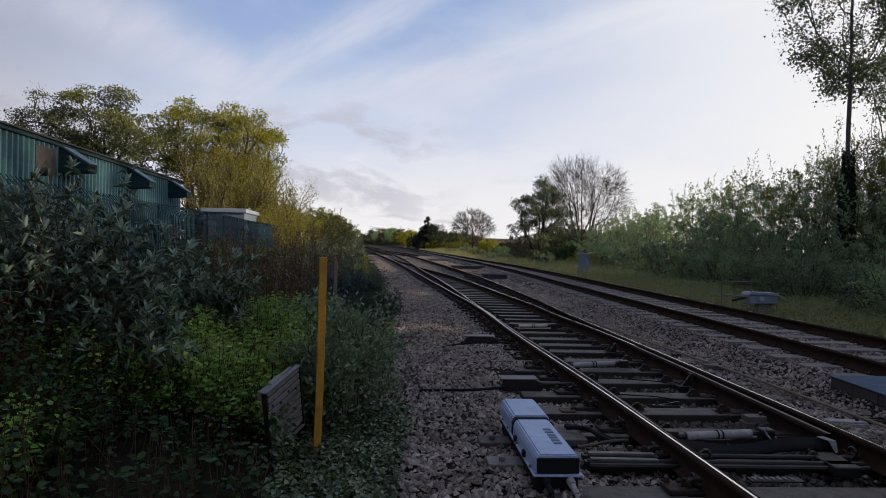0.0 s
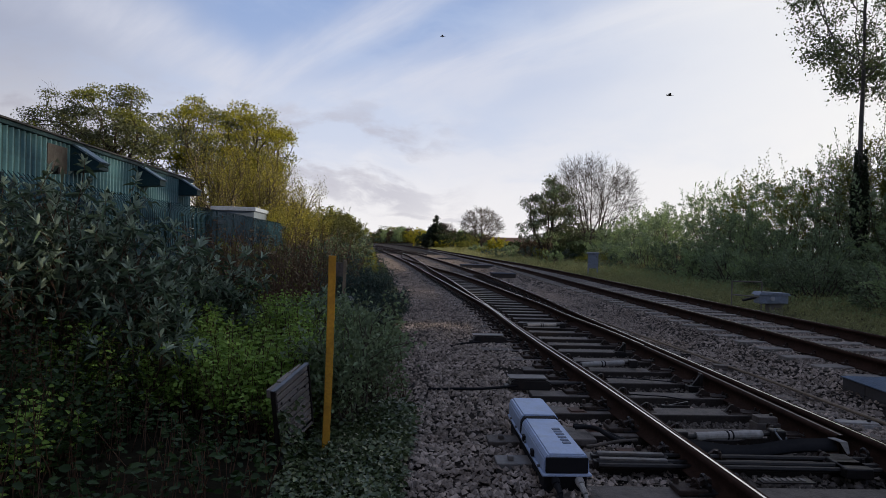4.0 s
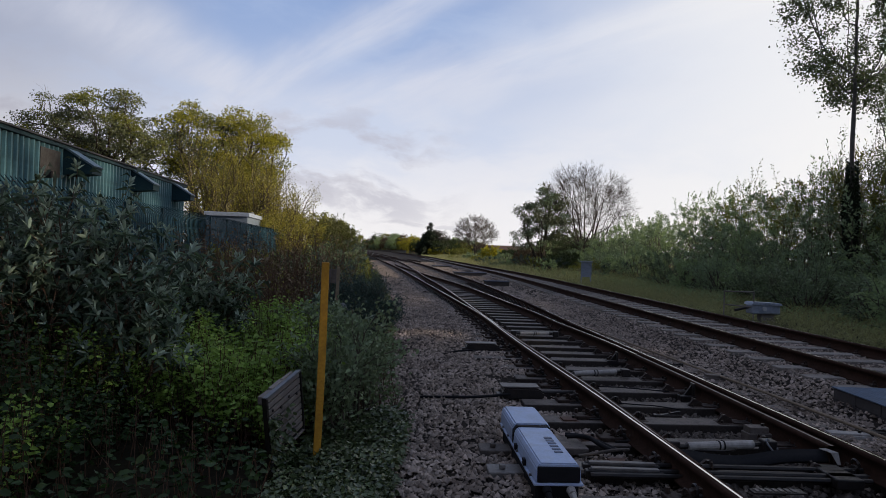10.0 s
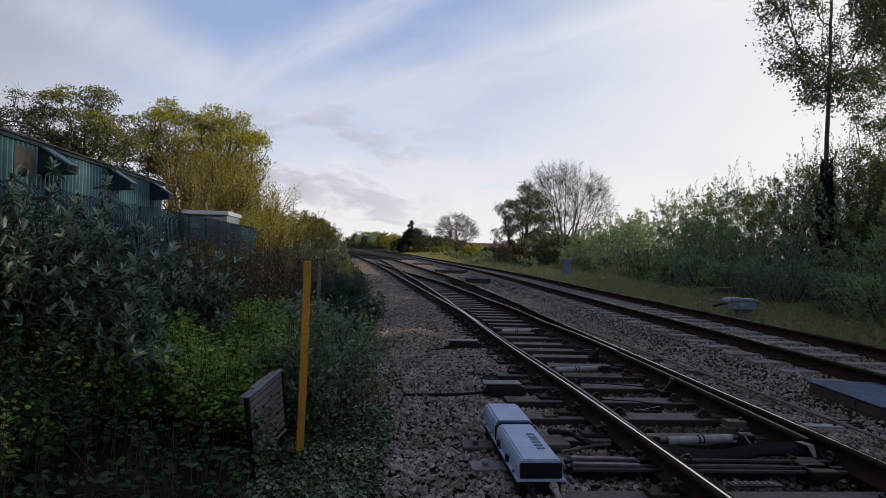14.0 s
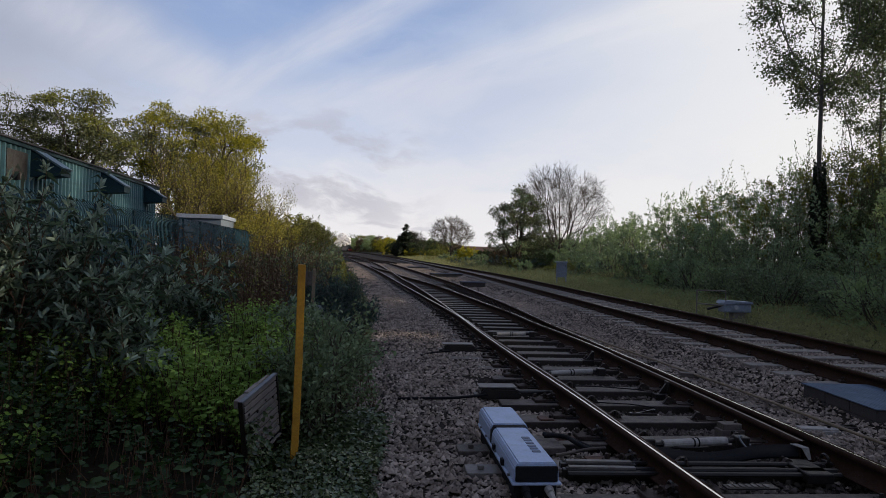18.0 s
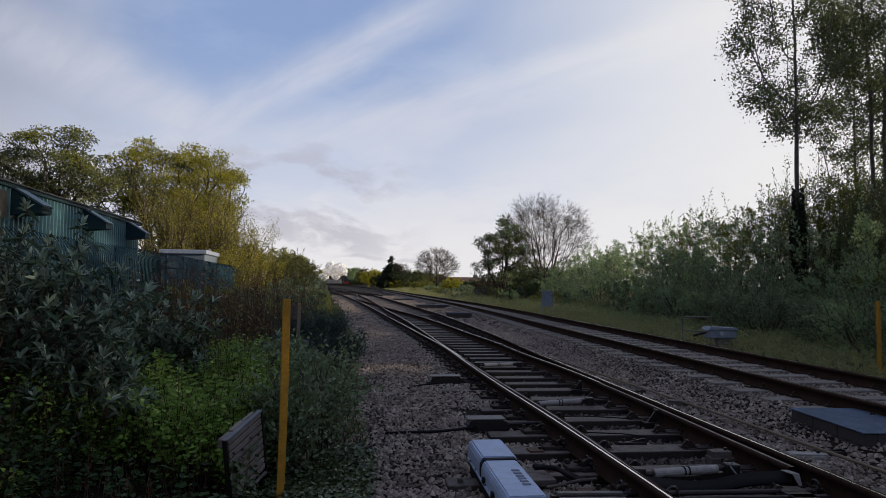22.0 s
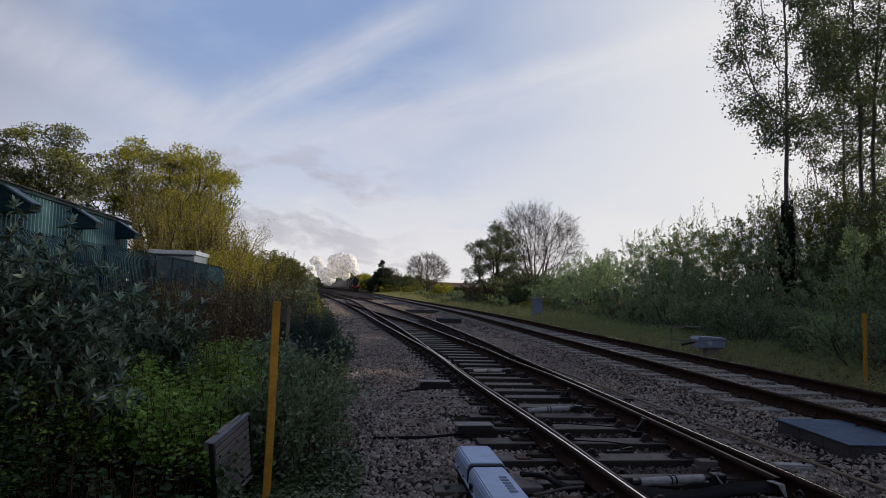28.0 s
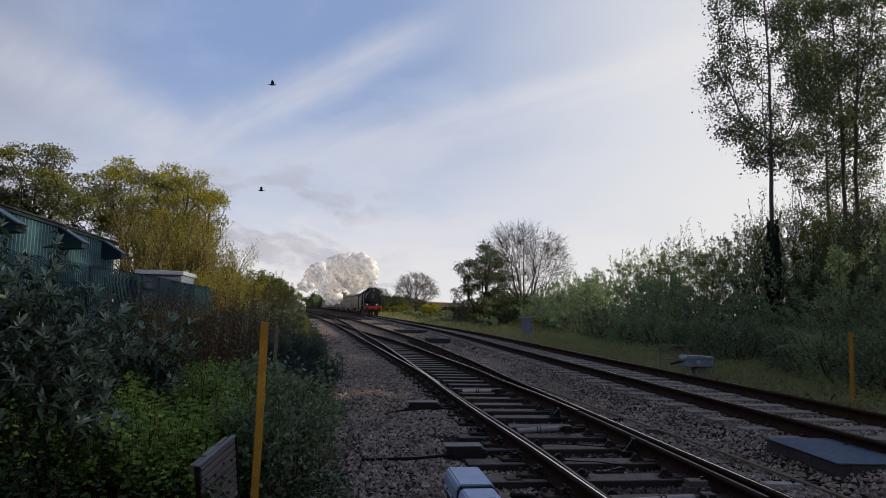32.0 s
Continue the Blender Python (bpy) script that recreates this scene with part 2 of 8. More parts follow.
# bearer flanks: oil and the shade on them share this dark colour
OILY_SHADED_TIMBER = material("oily_shaded_timber_flank", (0.030, 0.023, 0.019), spec=0.3, rough=0.7, vary=0.4, grain=45, patch=4, bump=0.4)
RUST_PLATE = material("red_rusted_plate", (0.085, 0.045, 0.032), spec=0.25, rough=0.75, vary=0.4, grain=40, patch=6, bump=0.3, dirt=(0.03, 0.02, 0.016), dirt_amount=0.5)
BARE_STEEL = material("worn_steel_plate", (0.145, 0.135, 0.128), rough=0.6, metal=0.2, vary=0.25, grain=30, patch=5, bump=0.15, dirt=(0.09, 0.07, 0.055), dirt_amount=0.6)
IRON = material("greasy_iron", (0.012, 0.010, 0.010), spec=0.4, rough=0.5, metal=0.2, vary=0.4, grain=40, patch=6, bump=0.3, dirt=(0.028, 0.015, 0.010), dirt_amount=0.4)
RUST = material("rusty_iron", (0.040, 0.026, 0.020), spec=0.25, rough=0.7, metal=0.1, vary=0.5, grain=40, patch=6, bump=0.4, dirt=(0.012, 0.010, 0.010), dirt_amount=0.6)
GALV = material("galvanised_steel", (0.14, 0.15, 0.165), rough=0.6, metal=0.4, vary=0.2, grain=30, patch=5, bump=0.1)
PALE_GREY = material("pale_grey_paint", (0.32, 0.40, 0.57), rough=0.55, vary=0.1, grain=50, patch=4, bump=0.08, dirt=(0.25, 0.25, 0.26), dirt_amount=0.3)
MARK_GREY = material("dark_grey_lettering_paint", (0.10, 0.12, 0.17), rough=0.6, vary=0.1, bump=0)
BLACK = material("black_rubber", (0.010, 0.010, 0.012), spec=0.15, rough=0.75, vary=0.3, bump=0.1)
YELLOW = material("yellow_painted_wood", (0.46, 0.23, 0.022), rough=0.75, vary=0.22, grain=45, patch=5, bump=0.3, dirt=(0.22, 0.10, 0.02), dirt_amount=0.4)
BOARD = material("grey_sheet_metal", (0.170, 0.150, 0.142), rough=0.7, vary=0.2, grain=40, patch=6, bump=0.2, dirt=(0.14, 0.12, 0.10))
GREEN_CLAD = material("green_steel_cladding", (0.062, 0.145, 0.170), rough=0.55, vary=0.18, grain=10, patch=0.8, bump=0.1, dirt=(0.045, 0.075, 0.075), dirt_amount=0.5)
GREEN_DARK = material("dark_green_trim", (0.012, 0.032, 0.038), spec=0.15, rough=0.6, vary=0.25, grain=14, patch=1, bump=0.1)
FENCE_GREEN = material("green_palisade_paint", (0.014, 0.046, 0.064), spec=0.15, rough=0.65, vary=0.25, grain=20, patch=1, bump=0.1, objects=0.4)
WHITE_PAINT = material("off_white_panel", (0.42, 0.43, 0.45), rough=0.6, vary=0.1, grain=20, patch=1, bump=0.1, dirt=(0.3, 0.3, 0.3))
BARK = material("grey_brown_bark", (0.060, 0.048, 0.038), rough=0.95, vary=0.4, grain=14, patch=2, bump=0.6, spec=0.1)
TWIG = material("dry_twig", (0.090, 0.074, 0.060), rough=0.9, vary=0.4, grain=20, patch=1, bump=0, spec=0.1)
BARE_TWIG = material("bare_grey_twig", (0.074, 0.062, 0.054), rough=0.9, vary=0.35, grain=20, patch=1, bump=0, spec=0.1)
TWIG_RED = material("red_brown_stem", (0.085, 0.050, 0.034), rough=0.9, vary=0.5, grain=20, patch=2, bump=0, spec=0.1)
LEAF_OAK = leaf_material("young_oak_leaf", (0.300, 0.280, 0.026), light=0.45)
LEAF_ELDER = leaf_material("dull_green_leaf", (0.155, 0.205, 0.110), light=0.25)
LEAF_SALLOW = leaf_material("grey_sallow_leaf", (0.205, 0.275, 0.150), vary=0.35, light=0.35)
BARK_PALE = material("grey_bark", (0.110, 0.105, 0.100), rough=0.95, vary=0.4, grain=14, patch=2, bump=0.6, spec=0.1)
LEAF_OAK_DARK = leaf_material("darker_oak_leaf", (0.165, 0.170, 0.034), light=0.45)
LEAF_OAK_GREY = leaf_material("olive_grey_oak_leaf", (0.105, 0.118, 0.056), light=0.4)
LEAF_THICKET = leaf_material("olive_hazel_leaf", (0.250, 0.225, 0.034), light=0.4)
TWIG_PALE = material("pale_hazel_stem", (0.085, 0.070, 0.045), rough=0.9, vary=0.4, grain=20, patch=1, bump=0, spec=0.1)
LEAF_DARK = leaf_material("dark_green_leaf", (0.046, 0.064, 0.022))
LEAF_BROOM = leaf_material("blue_green_broom_leaf", (0.055, 0.085, 0.070), light=0.2)
PALE_WOOD = material("pale_weathered_wood", (0.20, 0.155, 0.11), rough=0.9, vary=0.25, grain=40, patch=5, bump=0.2)
LEAF_BUDD = leaf_material("grey_green_felted_leaf", (0.046, 0.066, 0.042), light=0.25)
LEAF_BUDD_MID = leaf_material("felted_grey_leaf", (0.085, 0.128, 0.074), vary=0.4, light=0.25)
LEAF_BUDD_YOUNG = leaf_material("silvery_young_leaf", (0.260, 0.325, 0.245), vary=0.3, light=0.2)
# leaf colour lowered to paint the deep shade at the lower left
LEAF_SHADED = leaf_material("shade_dark_bramble_leaf", (0.019, 0.041, 0.010), light=0.25)
DULL_WHITE = material("dull_off_white_plastic", (0.30, 0.285, 0.27), rough=0.7, vary=0.2, grain=30, patch=8, bump=0.1, dirt=(0.12, 0.10, 0.09))
LEAF_NETTLE = leaf_material("nettle_leaf", (0.200, 0.310, 0.062), light=0.45)
LEAF_IVY = leaf_material("ivy_leaf", (0.072, 0.098, 0.040), light=0.15, rough=0.35, spec=0.5)
LEAF_HEDGE = leaf_material("sallow_leaf", (0.245, 0.325, 0.150), vary=0.28, light=0.45)
LEAF_YELLOW = leaf_material("yellow_green_leaf", (0.32, 0.29, 0.026), light=0.5)
LEAF_RED = leaf_material("rusty_brown_leaf", (0.125, 0.088, 0.050), light=0.2)
LEAF_FIR = leaf_material("fir_needles", (0.024, 0.036, 0.018), light=0.1)
LEAF_HOLLY = leaf_material("olive_evergreen_leaf", (0.075, 0.080, 0.020), light=0.3)
LEAF_POPLAR = leaf_material("poplar_leaf", (0.105, 0.140, 0.062), light=0.5)
GRASS = leaf_material("grass_blade", (0.270, 0.270, 0.115), light=0.45)
STEAM = material("white_steam", (0.99, 0.955, 0.915), rough=1.0, vary=0.03, grain=0.5, patch=0.15, bump=0, through_light=0.45, spec=0.0)
LOCO_BLACK = material("black_locomotive_paint", (0.012, 0.013, 0.017), rough=0.4, vary=0.3, grain=3, patch=1, bump=0.05)
LOCO_RED = material("red_buffer_beam_paint", (0.35, 0.022, 0.018), rough=0.5, vary=0.2, grain=3, patch=1, bump=0.05)
MAROON = material("maroon_coach_paint", (0.055, 0.016, 0.014), rough=0.4, vary=0.2, grain=2, patch=0.5, bump=0.05)
CREAM = material("cream_coach_paint", (0.26, 0.18, 0.12), rough=0.5, vary=0.2, grain=2, patch=0.5, bump=0.05)
COACH_GLASS = material("dark_coach_glass", (0.015, 0.016, 0.018), spec=0.12, rough=0.35, vary=0.1, bump=0)
ROOF_GREY = material("grey_coach_roof", (0.035, 0.033, 0.032), rough=0.7, vary=0.2, grain=2, patch=0.5, bump=0.1)
TILE = material("brown_roof_tile", (0.085, 0.050, 0.040), rough=0.9, vary=0.3, grain=3, patch=0.5, bump=0.3)
RENDERED = material("pale_house_render", (0.35, 0.33, 0.31), rough=0.9, vary=0.15, grain=5, patch=0.5, bump=0.1)


def soften(m, least, most):
    """Make a material partly see-through, in uneven wisps."""
    t = m.node_tree
    out = t.nodes["Material Output"]
    src = out.inputs["Surface"].links[0].from_socket
    tp = t.nodes.new("ShaderNodeBsdfTransparent")
    ms = t.nodes.new("ShaderNodeMixShader")
    co = t.nodes.new("ShaderNodeTexCoord")
    nz = node(t, "ShaderNodeTexNoise", Scale=1.1, Detail=4.0, Roughness=0.6)
    mr = node(t, "ShaderNodeMapRange", **{"From Min": 0.36, "From Max": 0.62, "To Min": least, "To Max": most})
    t.links.new(co.outputs["Object"], nz.inputs["Vector"])
    t.links.new(nz.outputs["Fac"], mr.inputs["Value"]); t.links.new(mr.outputs[0], ms.inputs[0])
    t.links.new(tp.outputs[0], ms.inputs[1]); t.links.new(src, ms.inputs[2])
    t.links.new(ms.outputs[0], out.inputs["Surface"])


steam_shader = STEAM.node_tree.nodes["Principled BSDF"]
steam_shader.inputs["Subsurface Weight"].default_value = 1.0
steam_shader.inputs["Subsurface Radius"].default_value = (1.0, 1.0, 1.0)
steam_shader.inputs["Subsurface Scale"].default_value = 1.6
soften(STEAM, 0.30, 0.92)
FEATHER = material("black_feathers", (0.012, 0.012, 0.014), rough=0.7, vary=0.2, bump=0)


def glow(name, colour, strength):
    m = bpy.data.materials.new(name)
    m.use_nodes = True
    p = m.node_tree.nodes["Principled BSDF"]
    p.inputs["Emission Color"].default_value = (*colour, 1)
    p.inputs["Emission Strength"].default_value = strength
    p.inputs["Base Color"].default_value = (*colour, 1)
    return m


LAMP_GLOW = glow("headlamp_glow", (1.0, 0.85, 0.6), 1.3)


# ---- mesh helpers ----
def quick_mesh(name, verts, faces, mats, smooth=False, index=None):
    """A mesh from arrays: verts (n, 3), faces (m, k) all with k corners."""
    verts, faces = np.asarray(verts, np.float32), np.asarray(faces, np.int32)
    me = bpy.data.meshes.new(name)
    k = faces.shape[1]
    me.vertices.add(len(verts)); me.vertices.foreach_set("co", verts.ravel())
    me.loops.add(faces.size); me.loops.foreach_set("vertex_index", faces.ravel())
    me.polygons.add(len(faces)); me.polygons.foreach_set("loop_start", np.arange(0, faces.size, k, dtype=np.int32))
    if index is not None:
        me.polygons.foreach_set("material_index", np.asarray(index, np.int32))
    if smooth:
        me.polygons.foreach_set("use_smooth", np.ones(len(faces), bool))
    for m in (mats if isinstance(mats, (list, tuple)) else [mats]):
        me.materials.append(m)
    me.update(calc_edges=True)
    return me


def put(name, me, parent=None, label="", m=None):
    ob = new(name, me)
    if parent is not None:
        ob.parent = parent
    if m is not None:
        ob.matrix_basis = m
    if label:
        ob["label"] = label
    return ob


def part(name, bm, mat, parent=None, label="", m=None):
    me = bpy.data.meshes.new(name)
    bm.to_mesh(me)
    bm.free()
    for k in (mat if isinstance(mat, (list, tuple)) else [mat]):
        me.materials.append(k)
    return put(name, me, parent, label, m)


def thing(name, m, label, category, group="", kind=""):
    ob = new(name)
    ob.matrix_basis = m
    return tagged(ob, label, category, group, kind)


def box(bm, x0, x1, y0, y1, z0, z1, bevel=0.0, m=None):
    r = bmesh.ops.create_cube(bm, size=1)
    vs = r["verts"]
    bmesh.ops.scale(bm, vec=(x1 - x0, y1 - y0, z1 - z0), verts=vs)
    bmesh.ops.translate(bm, vec=((x0 + x1) / 2, (y0 + y1) / 2, (z0 + z1) / 2), verts=vs)
    if bevel:
        es = list({e for v in vs for e in v.link_edges})
        g = bmesh.ops.bevel(bm, geom=es, offset=bevel, segments=2, affect="EDGES", profile=0.5)
        vs = [v for v in g["verts"]]
    if m is not None:
        bmesh.ops.transform(bm, matrix=m, verts=vs)
    return bm


def rod(bm, a, b, r, r2=None, seg=10):
    a, b = Vector(a), Vector(b)
    d = b - a
    m = Matrix.Translation((a + b) / 2) @ d.to_track_quat("Z", "Y").to_matrix().to_4x4()
    bmesh.ops.create_cone(bm, cap_ends=True, segments=seg, radius1=r, radius2=r if r2 is None else r2, depth=d.length, matrix=m)
    return bm


def prism(bm, outline, y0, y1):
    """Extrude an outline of (x, z) points along y."""
    a = [bm.verts.new((x, y0, z)) for x, z in outline]
    b = [bm.verts.new((x, y1, z)) for x, z in outline]
    n = len(a)
    bm.faces.new(a[::-1]); bm.faces.new(b)
    for i in range(n):
        bm.faces.new((a[i], a[(i + 1) % n], b[(i + 1) % n], b[i]))
    bmesh.ops.recalc_face_normals(bm, faces=bm.faces)
    return bm


def B():
    return bmesh.new()


def spline(points):
    """A smooth x(y) through (x, y) points, y rising."""
    xs = np.array([p[0] for p in points], float)
    ys = np.array([p[1] for p in points], float)
    sl = np.gradient(xs, ys)

    def f(y):
        y = np.asarray(y, float)
        i = np.clip(np.searchsorted(ys, y) - 1, 0, len(ys) - 2)
        h = ys[i + 1] - ys[i]
        u = (y - ys[i]) / h
        uc = np.clip(u, 0, 1)
        v = ((2 * uc**3 - 3 * uc**2 + 1) * xs[i] + (uc**3 - 2 * uc**2 + uc) * h * sl[i]
             + (-2 * uc**3 + 3 * uc**2) * xs[i + 1] + (uc**3 - uc**2) * h * sl[i + 1])
        return v + np.where(u < 0, u * h * sl[i], 0) + np.where(u > 1, (u - 1) * h * sl[i + 1], 0)
    return f


# ---- foliage helpers ----
def unit(v):
    return v / np.maximum(np.linalg.norm(v, axis=1, keepdims=True), 1e-9)


def leaf_arrays(rng, at, way, length, width, droop=0.0, fold=0.25):
    """Folded diamond leaves at points, growing along way."""
    n = len(at)
    way = unit(way)
    side = unit(np.cross(way, unit(rng.normal(size=(n, 3)) + np.array([0, 0, 1.2]))))
    nor = np.cross(side, way)
    L = (length * rng.uniform(0.6, 1.25, n))[:, None]
    W = (width * rng.uniform(0.7, 1.2, n))[:, None] * 0.5
    tip = at + way * L - np.array([0, 0, 1]) * droop * L
    mid = at + way * L * 0.45
    v = np.stack([at, mid + side * W + nor * W * fold, tip, mid - side * W + nor * W * fold], 1).reshape(-1, 3)
    f = np.arange(4 * n).reshape(n, 4)
    return v, f


def broad_leaves(rng, at, way, length, width, droop=0.0, fold=0.22, shape=0.5):
    """Rounder leaves in two halves folded along the midrib; shape: where along the leaf it is widest."""
    n = len(at)
    way = unit(way)
    side = unit(np.cross(way, unit(rng.normal(size=(n, 3)) * 0.7 + np.array([0, 0, 1.2]))))
    nor = np.cross(side, way)
    L = (length * rng.uniform(0.55, 1.25, n))[:, None]
    W = (width * rng.uniform(0.7, 1.2, n))[:, None] * 0.5
    down = np.array([0, 0, 1]) * droop * L
    low, high = at + way * L * shape * 0.5 - 0.06 * down, at + way * L * (0.45 + shape * 0.5) - 0.4 * down
    lift = nor * W * fold
    tip = at + way * L - down
    v = np.stack([at, low + side * W * 0.85 + lift, high + side * W * 0.75 + lift, tip, high - side * W * 0.75 + lift, low - side * W * 0.85 + lift], 1).reshape(-1, 3)
    f = (np.arange(n) * 6)[:, None, None] + np.array([(0, 1, 2, 3), (3, 4, 5, 0)])[None]
    return v, f.reshape(-1, 4)


def tubes(segs, sides=5):
    """Tapered tubes from rows (x0, y0, z0, x1, y1, z1, r0, r1)."""
    s = np.asarray(segs, float)
    a, b, r0, r1 = s[:, :3], s[:, 3:6], s[:, 6], s[:, 7]
    d = unit(b - a)
    ref = np.where(np.abs(d[:, 2:3]) > 0.9, np.array([[1.0, 0, 0]]), np.array([[0, 0, 1.0]]))
    u = unit(np.cross(d, ref)); w = np.cross(d, u)
    ang = np.arange(sides) * 2 * np.pi / sides
    ring = np.cos(ang)[None, :, None] * u[:, None] + np.sin(ang)[None, :, None] * w[:, None]
    va = a[:, None] + ring * r0[:, None, None]
    vb = b[:, None] + ring * r1[:, None, None]
    v = np.concatenate([va, vb], 1).reshape(-1, 3)
    i = np.arange(sides)
    q = np.stack([i, (i + 1) % sides, sides + (i + 1) % sides, sides + i], 1)
    f = (np.arange(len(s)) * 2 * sides)[:, None, None] + q[None]
    return v, f.reshape(-1, 4)


def grow(rng, base, way, length, radius, levels, lift=0.1, wobble=0.18, steps=5):
    """A branching skeleton. levels: per depth (children, length share, angle degrees, first start share). Returns segments and tips."""
    segs, tips = [], []

    def go(p, d, ln, r, depth):
        n = max(2, steps - depth)
        pts = [np.array(p, float)]
        d = np.array(d, float)
        for k in range(n):
            d = d + rng.normal(size=3) * wobble + np.array([0, 0, lift])
            d = d / np.linalg.norm(d)
            pts.append(pts[-1] + d * ln / n)
        last = depth >= len(levels)
        rs = np.linspace(r, r * (0.35 if not last else 0.2), n + 1)
        for k in range(n):
            segs.append((*pts[k], *pts[k + 1], rs[k], rs[k + 1]))
        if last:
            for k in range(1, n + 1):
                tips.append((*pts[k], *d))
            return
        kids, share, angle, start = levels[depth]
        for k in range(kids):
            u = start + (1 - start) * (k + rng.uniform(0.1, 0.9)) / kids
            x = u * n
            i = min(int(x), n - 1)
            q = pts[i] + (pts[i + 1] - pts[i]) * (x - i)
            t = pts[i + 1] - pts[i]
            t = t / np.linalg.norm(t)
            o = rng.normal(size=3); o -= t * (o @ t); o /= np.linalg.norm(o)
            a = radians(angle * rng.uniform(0.7, 1.25))
            go(q, t * math.cos(a) + o * math.sin(a), ln * share * rng.uniform(0.75, 1.2) * (1.15 - 0.45 * u), max(rs[i] * 0.62, 0.004), depth + 1)
    go(base, way, length, radius, 0)
    return np.array(segs), np.array(tips)


def leafy(rng, tips, per, spread, length, width, droop=0.1, up=0.3):
    at = np.repeat(tips[:, :3], per, 0)
    way = np.repeat(tips[:, 3:6], per, 0)
    at = at + rng.normal(size=at.shape) * spread
    w = way + rng.normal(size=at.shape) * 0.9 + np.array([0, 0, up])
    return leaf_arrays(rng, at, w, length, width, droop)


# ---- ground, ballast, tracks ----
RAIL_Z, FAR_Z = 0.17, 0.30
rail_l = spline([(2.05, -6), (1.88, 0), (1.72, 3), (1.58, 4.9), (1.46, 6.3), (1.24, 8.5), (1.06, 10.5), (0.80, 13.8), (0.30, 18.1), (-0.72, 26.5), (-3.25, 47), (-6.6, 71), (-10.6, 100), (-25.5, 200)])
blade_l = spline([(1.66, 4.2), (1.53, 6.3), (1.17, 10), (0.84, 13.8), (0.50, 18), (-0.27, 26.5), (-0.87, 32), (-1.80, 42), (-5.0, 72), (-8.6, 100), (-23.3, 200)])
blade_r = spline([(2.85, 4.6), (2.80, 5.6), (2.68, 8), (2.50, 10.5), (2.22, 12.9), (2.05, 15), (1.73, 17.6), (1.24, 21.8), (0.41, 28), (-1.0, 36), (-1.85, 42), (-3.7, 53), (-5.4, 72), (-9.3, 100), (-24.2, 200)])
rail_r = spline([(3.25, -6), (3.13, 0), (3.02, 4), (2.96, 5.2), (2.88, 6.5), (2.80, 7.9), (2.67, 10), (2.47, 13.3), (2.33, 16.5), (2.06, 20.9), (1.57, 27.6), (0.54, 37.7), (-1.61, 57), (-3.4, 72), (-7.1, 100), (-21.8, 200)])
far_mid = spline([(6.05, -8), (5.80, 0), (5.45, 9.5), (5.12, 16.3), (4.83, 22), (4.52, 29), (3.5, 44), (2.3, 56), (1.2, 68), (-1.5, 95), (-4.2, 125), (-6.8, 147),
                  (-9.3, 169), (-12.1, 191), (-20.4, 257), (-26.4, 301), (-33.0, 345), (-48.5, 433), (-98, 650), (-165, 900)])
near_mid = spline([(-3.9, 70), (-7.8, 100), (-22.5, 200), (-36, 300), (-52, 400), (-102, 650), (-168, 900)])

BAND = 0.008   # half the polished strip
RAIL_OUTLINE = [(-0.070, -0.160), (0.070, -0.160), (0.068, -0.148), (0.012, -0.128), (0.010, -0.045), (0.036, -0.036), (0.036, -0.008),
                (0.024, 0.0), (BAND, 0.0), (-BAND, 0.0), (-0.024, 0.0), (-0.036, -0.008), (-0.036, -0.036), (-0.010, -0.045), (-0.012, -0.128), (-0.068, -0.148)]


def stations(y0, y1):
    ys, y = [], y0
    while y < y1:
        ys.append(y)
        y += max(0.5, 0.03 * abs(y))
    return np.array(ys + [y1])


def rail_mesh(path, y0, y1, z, top=RAIL_TOP):
    ys = stations(y0, y1)
    xs = path(ys)
    out = np.array(RAIL_OUTLINE)
    k = len(out)
    slope = np.gradient(xs, ys)
    c = 1 / np.sqrt(1 + slope**2)
    v = np.zeros((len(ys), k, 3))
    v[:, :, 0] = xs[:, None] + out[None, :, 0] * c[:, None]
    v[:, :, 1] = ys[:, None] - out[None, :, 0] * (slope * c)[:, None]
    v[:, :, 2] = z + out[None, :, 1]
    i = np.arange(k)
    q = np.stack([i, (i + 1) % k, k + (i + 1) % k, k + i], 1)
    f = (np.arange(len(ys) - 1) * k)[:, None, None] + q[None]
    idx = np.tile(np.isin(i, [8]).astype(int), len(ys) - 1)
    return quick_mesh("rail", v.reshape(-1, 3), f.reshape(-1, 4)[:, ::-1], [RAIL_SIDE, top], index=idx)


def ground_height(x, y):
    """The lie of the land: a flat corridor, a rising bank to the right and a soft rise far off."""
    mid = far_mid(y)
    right = np.clip((x - mid - 2.2) / 2.5, 0, 1) * 0.12 + np.clip((x - mid - 5.0) / 12.0, 0, 1) * 0.9
    bumps = 0.05 * np.sin(x * 1.7 + 0.6 * y) * np.sin(y * 1.1) * np.clip(np.abs(x - 2) / 6 - 0.6, 0, 1)
    near = np.clip((-x + mid - 6.6) / 2.0, 0, 1) * 0.06
    return -0.05 + right + bumps + near


bed_left = spline([(0.6, -8), (0.15, 0), (-0.30, 4), (-0.45, 5.5), (-0.75, 9), (-1.25, 15), (-2.4, 25), (-5.4, 50), (-11.6, 100), (-26.8, 200), (-56, 400), (-172, 900)])


def bed_right(y):
    return far_mid(y) + 1.75


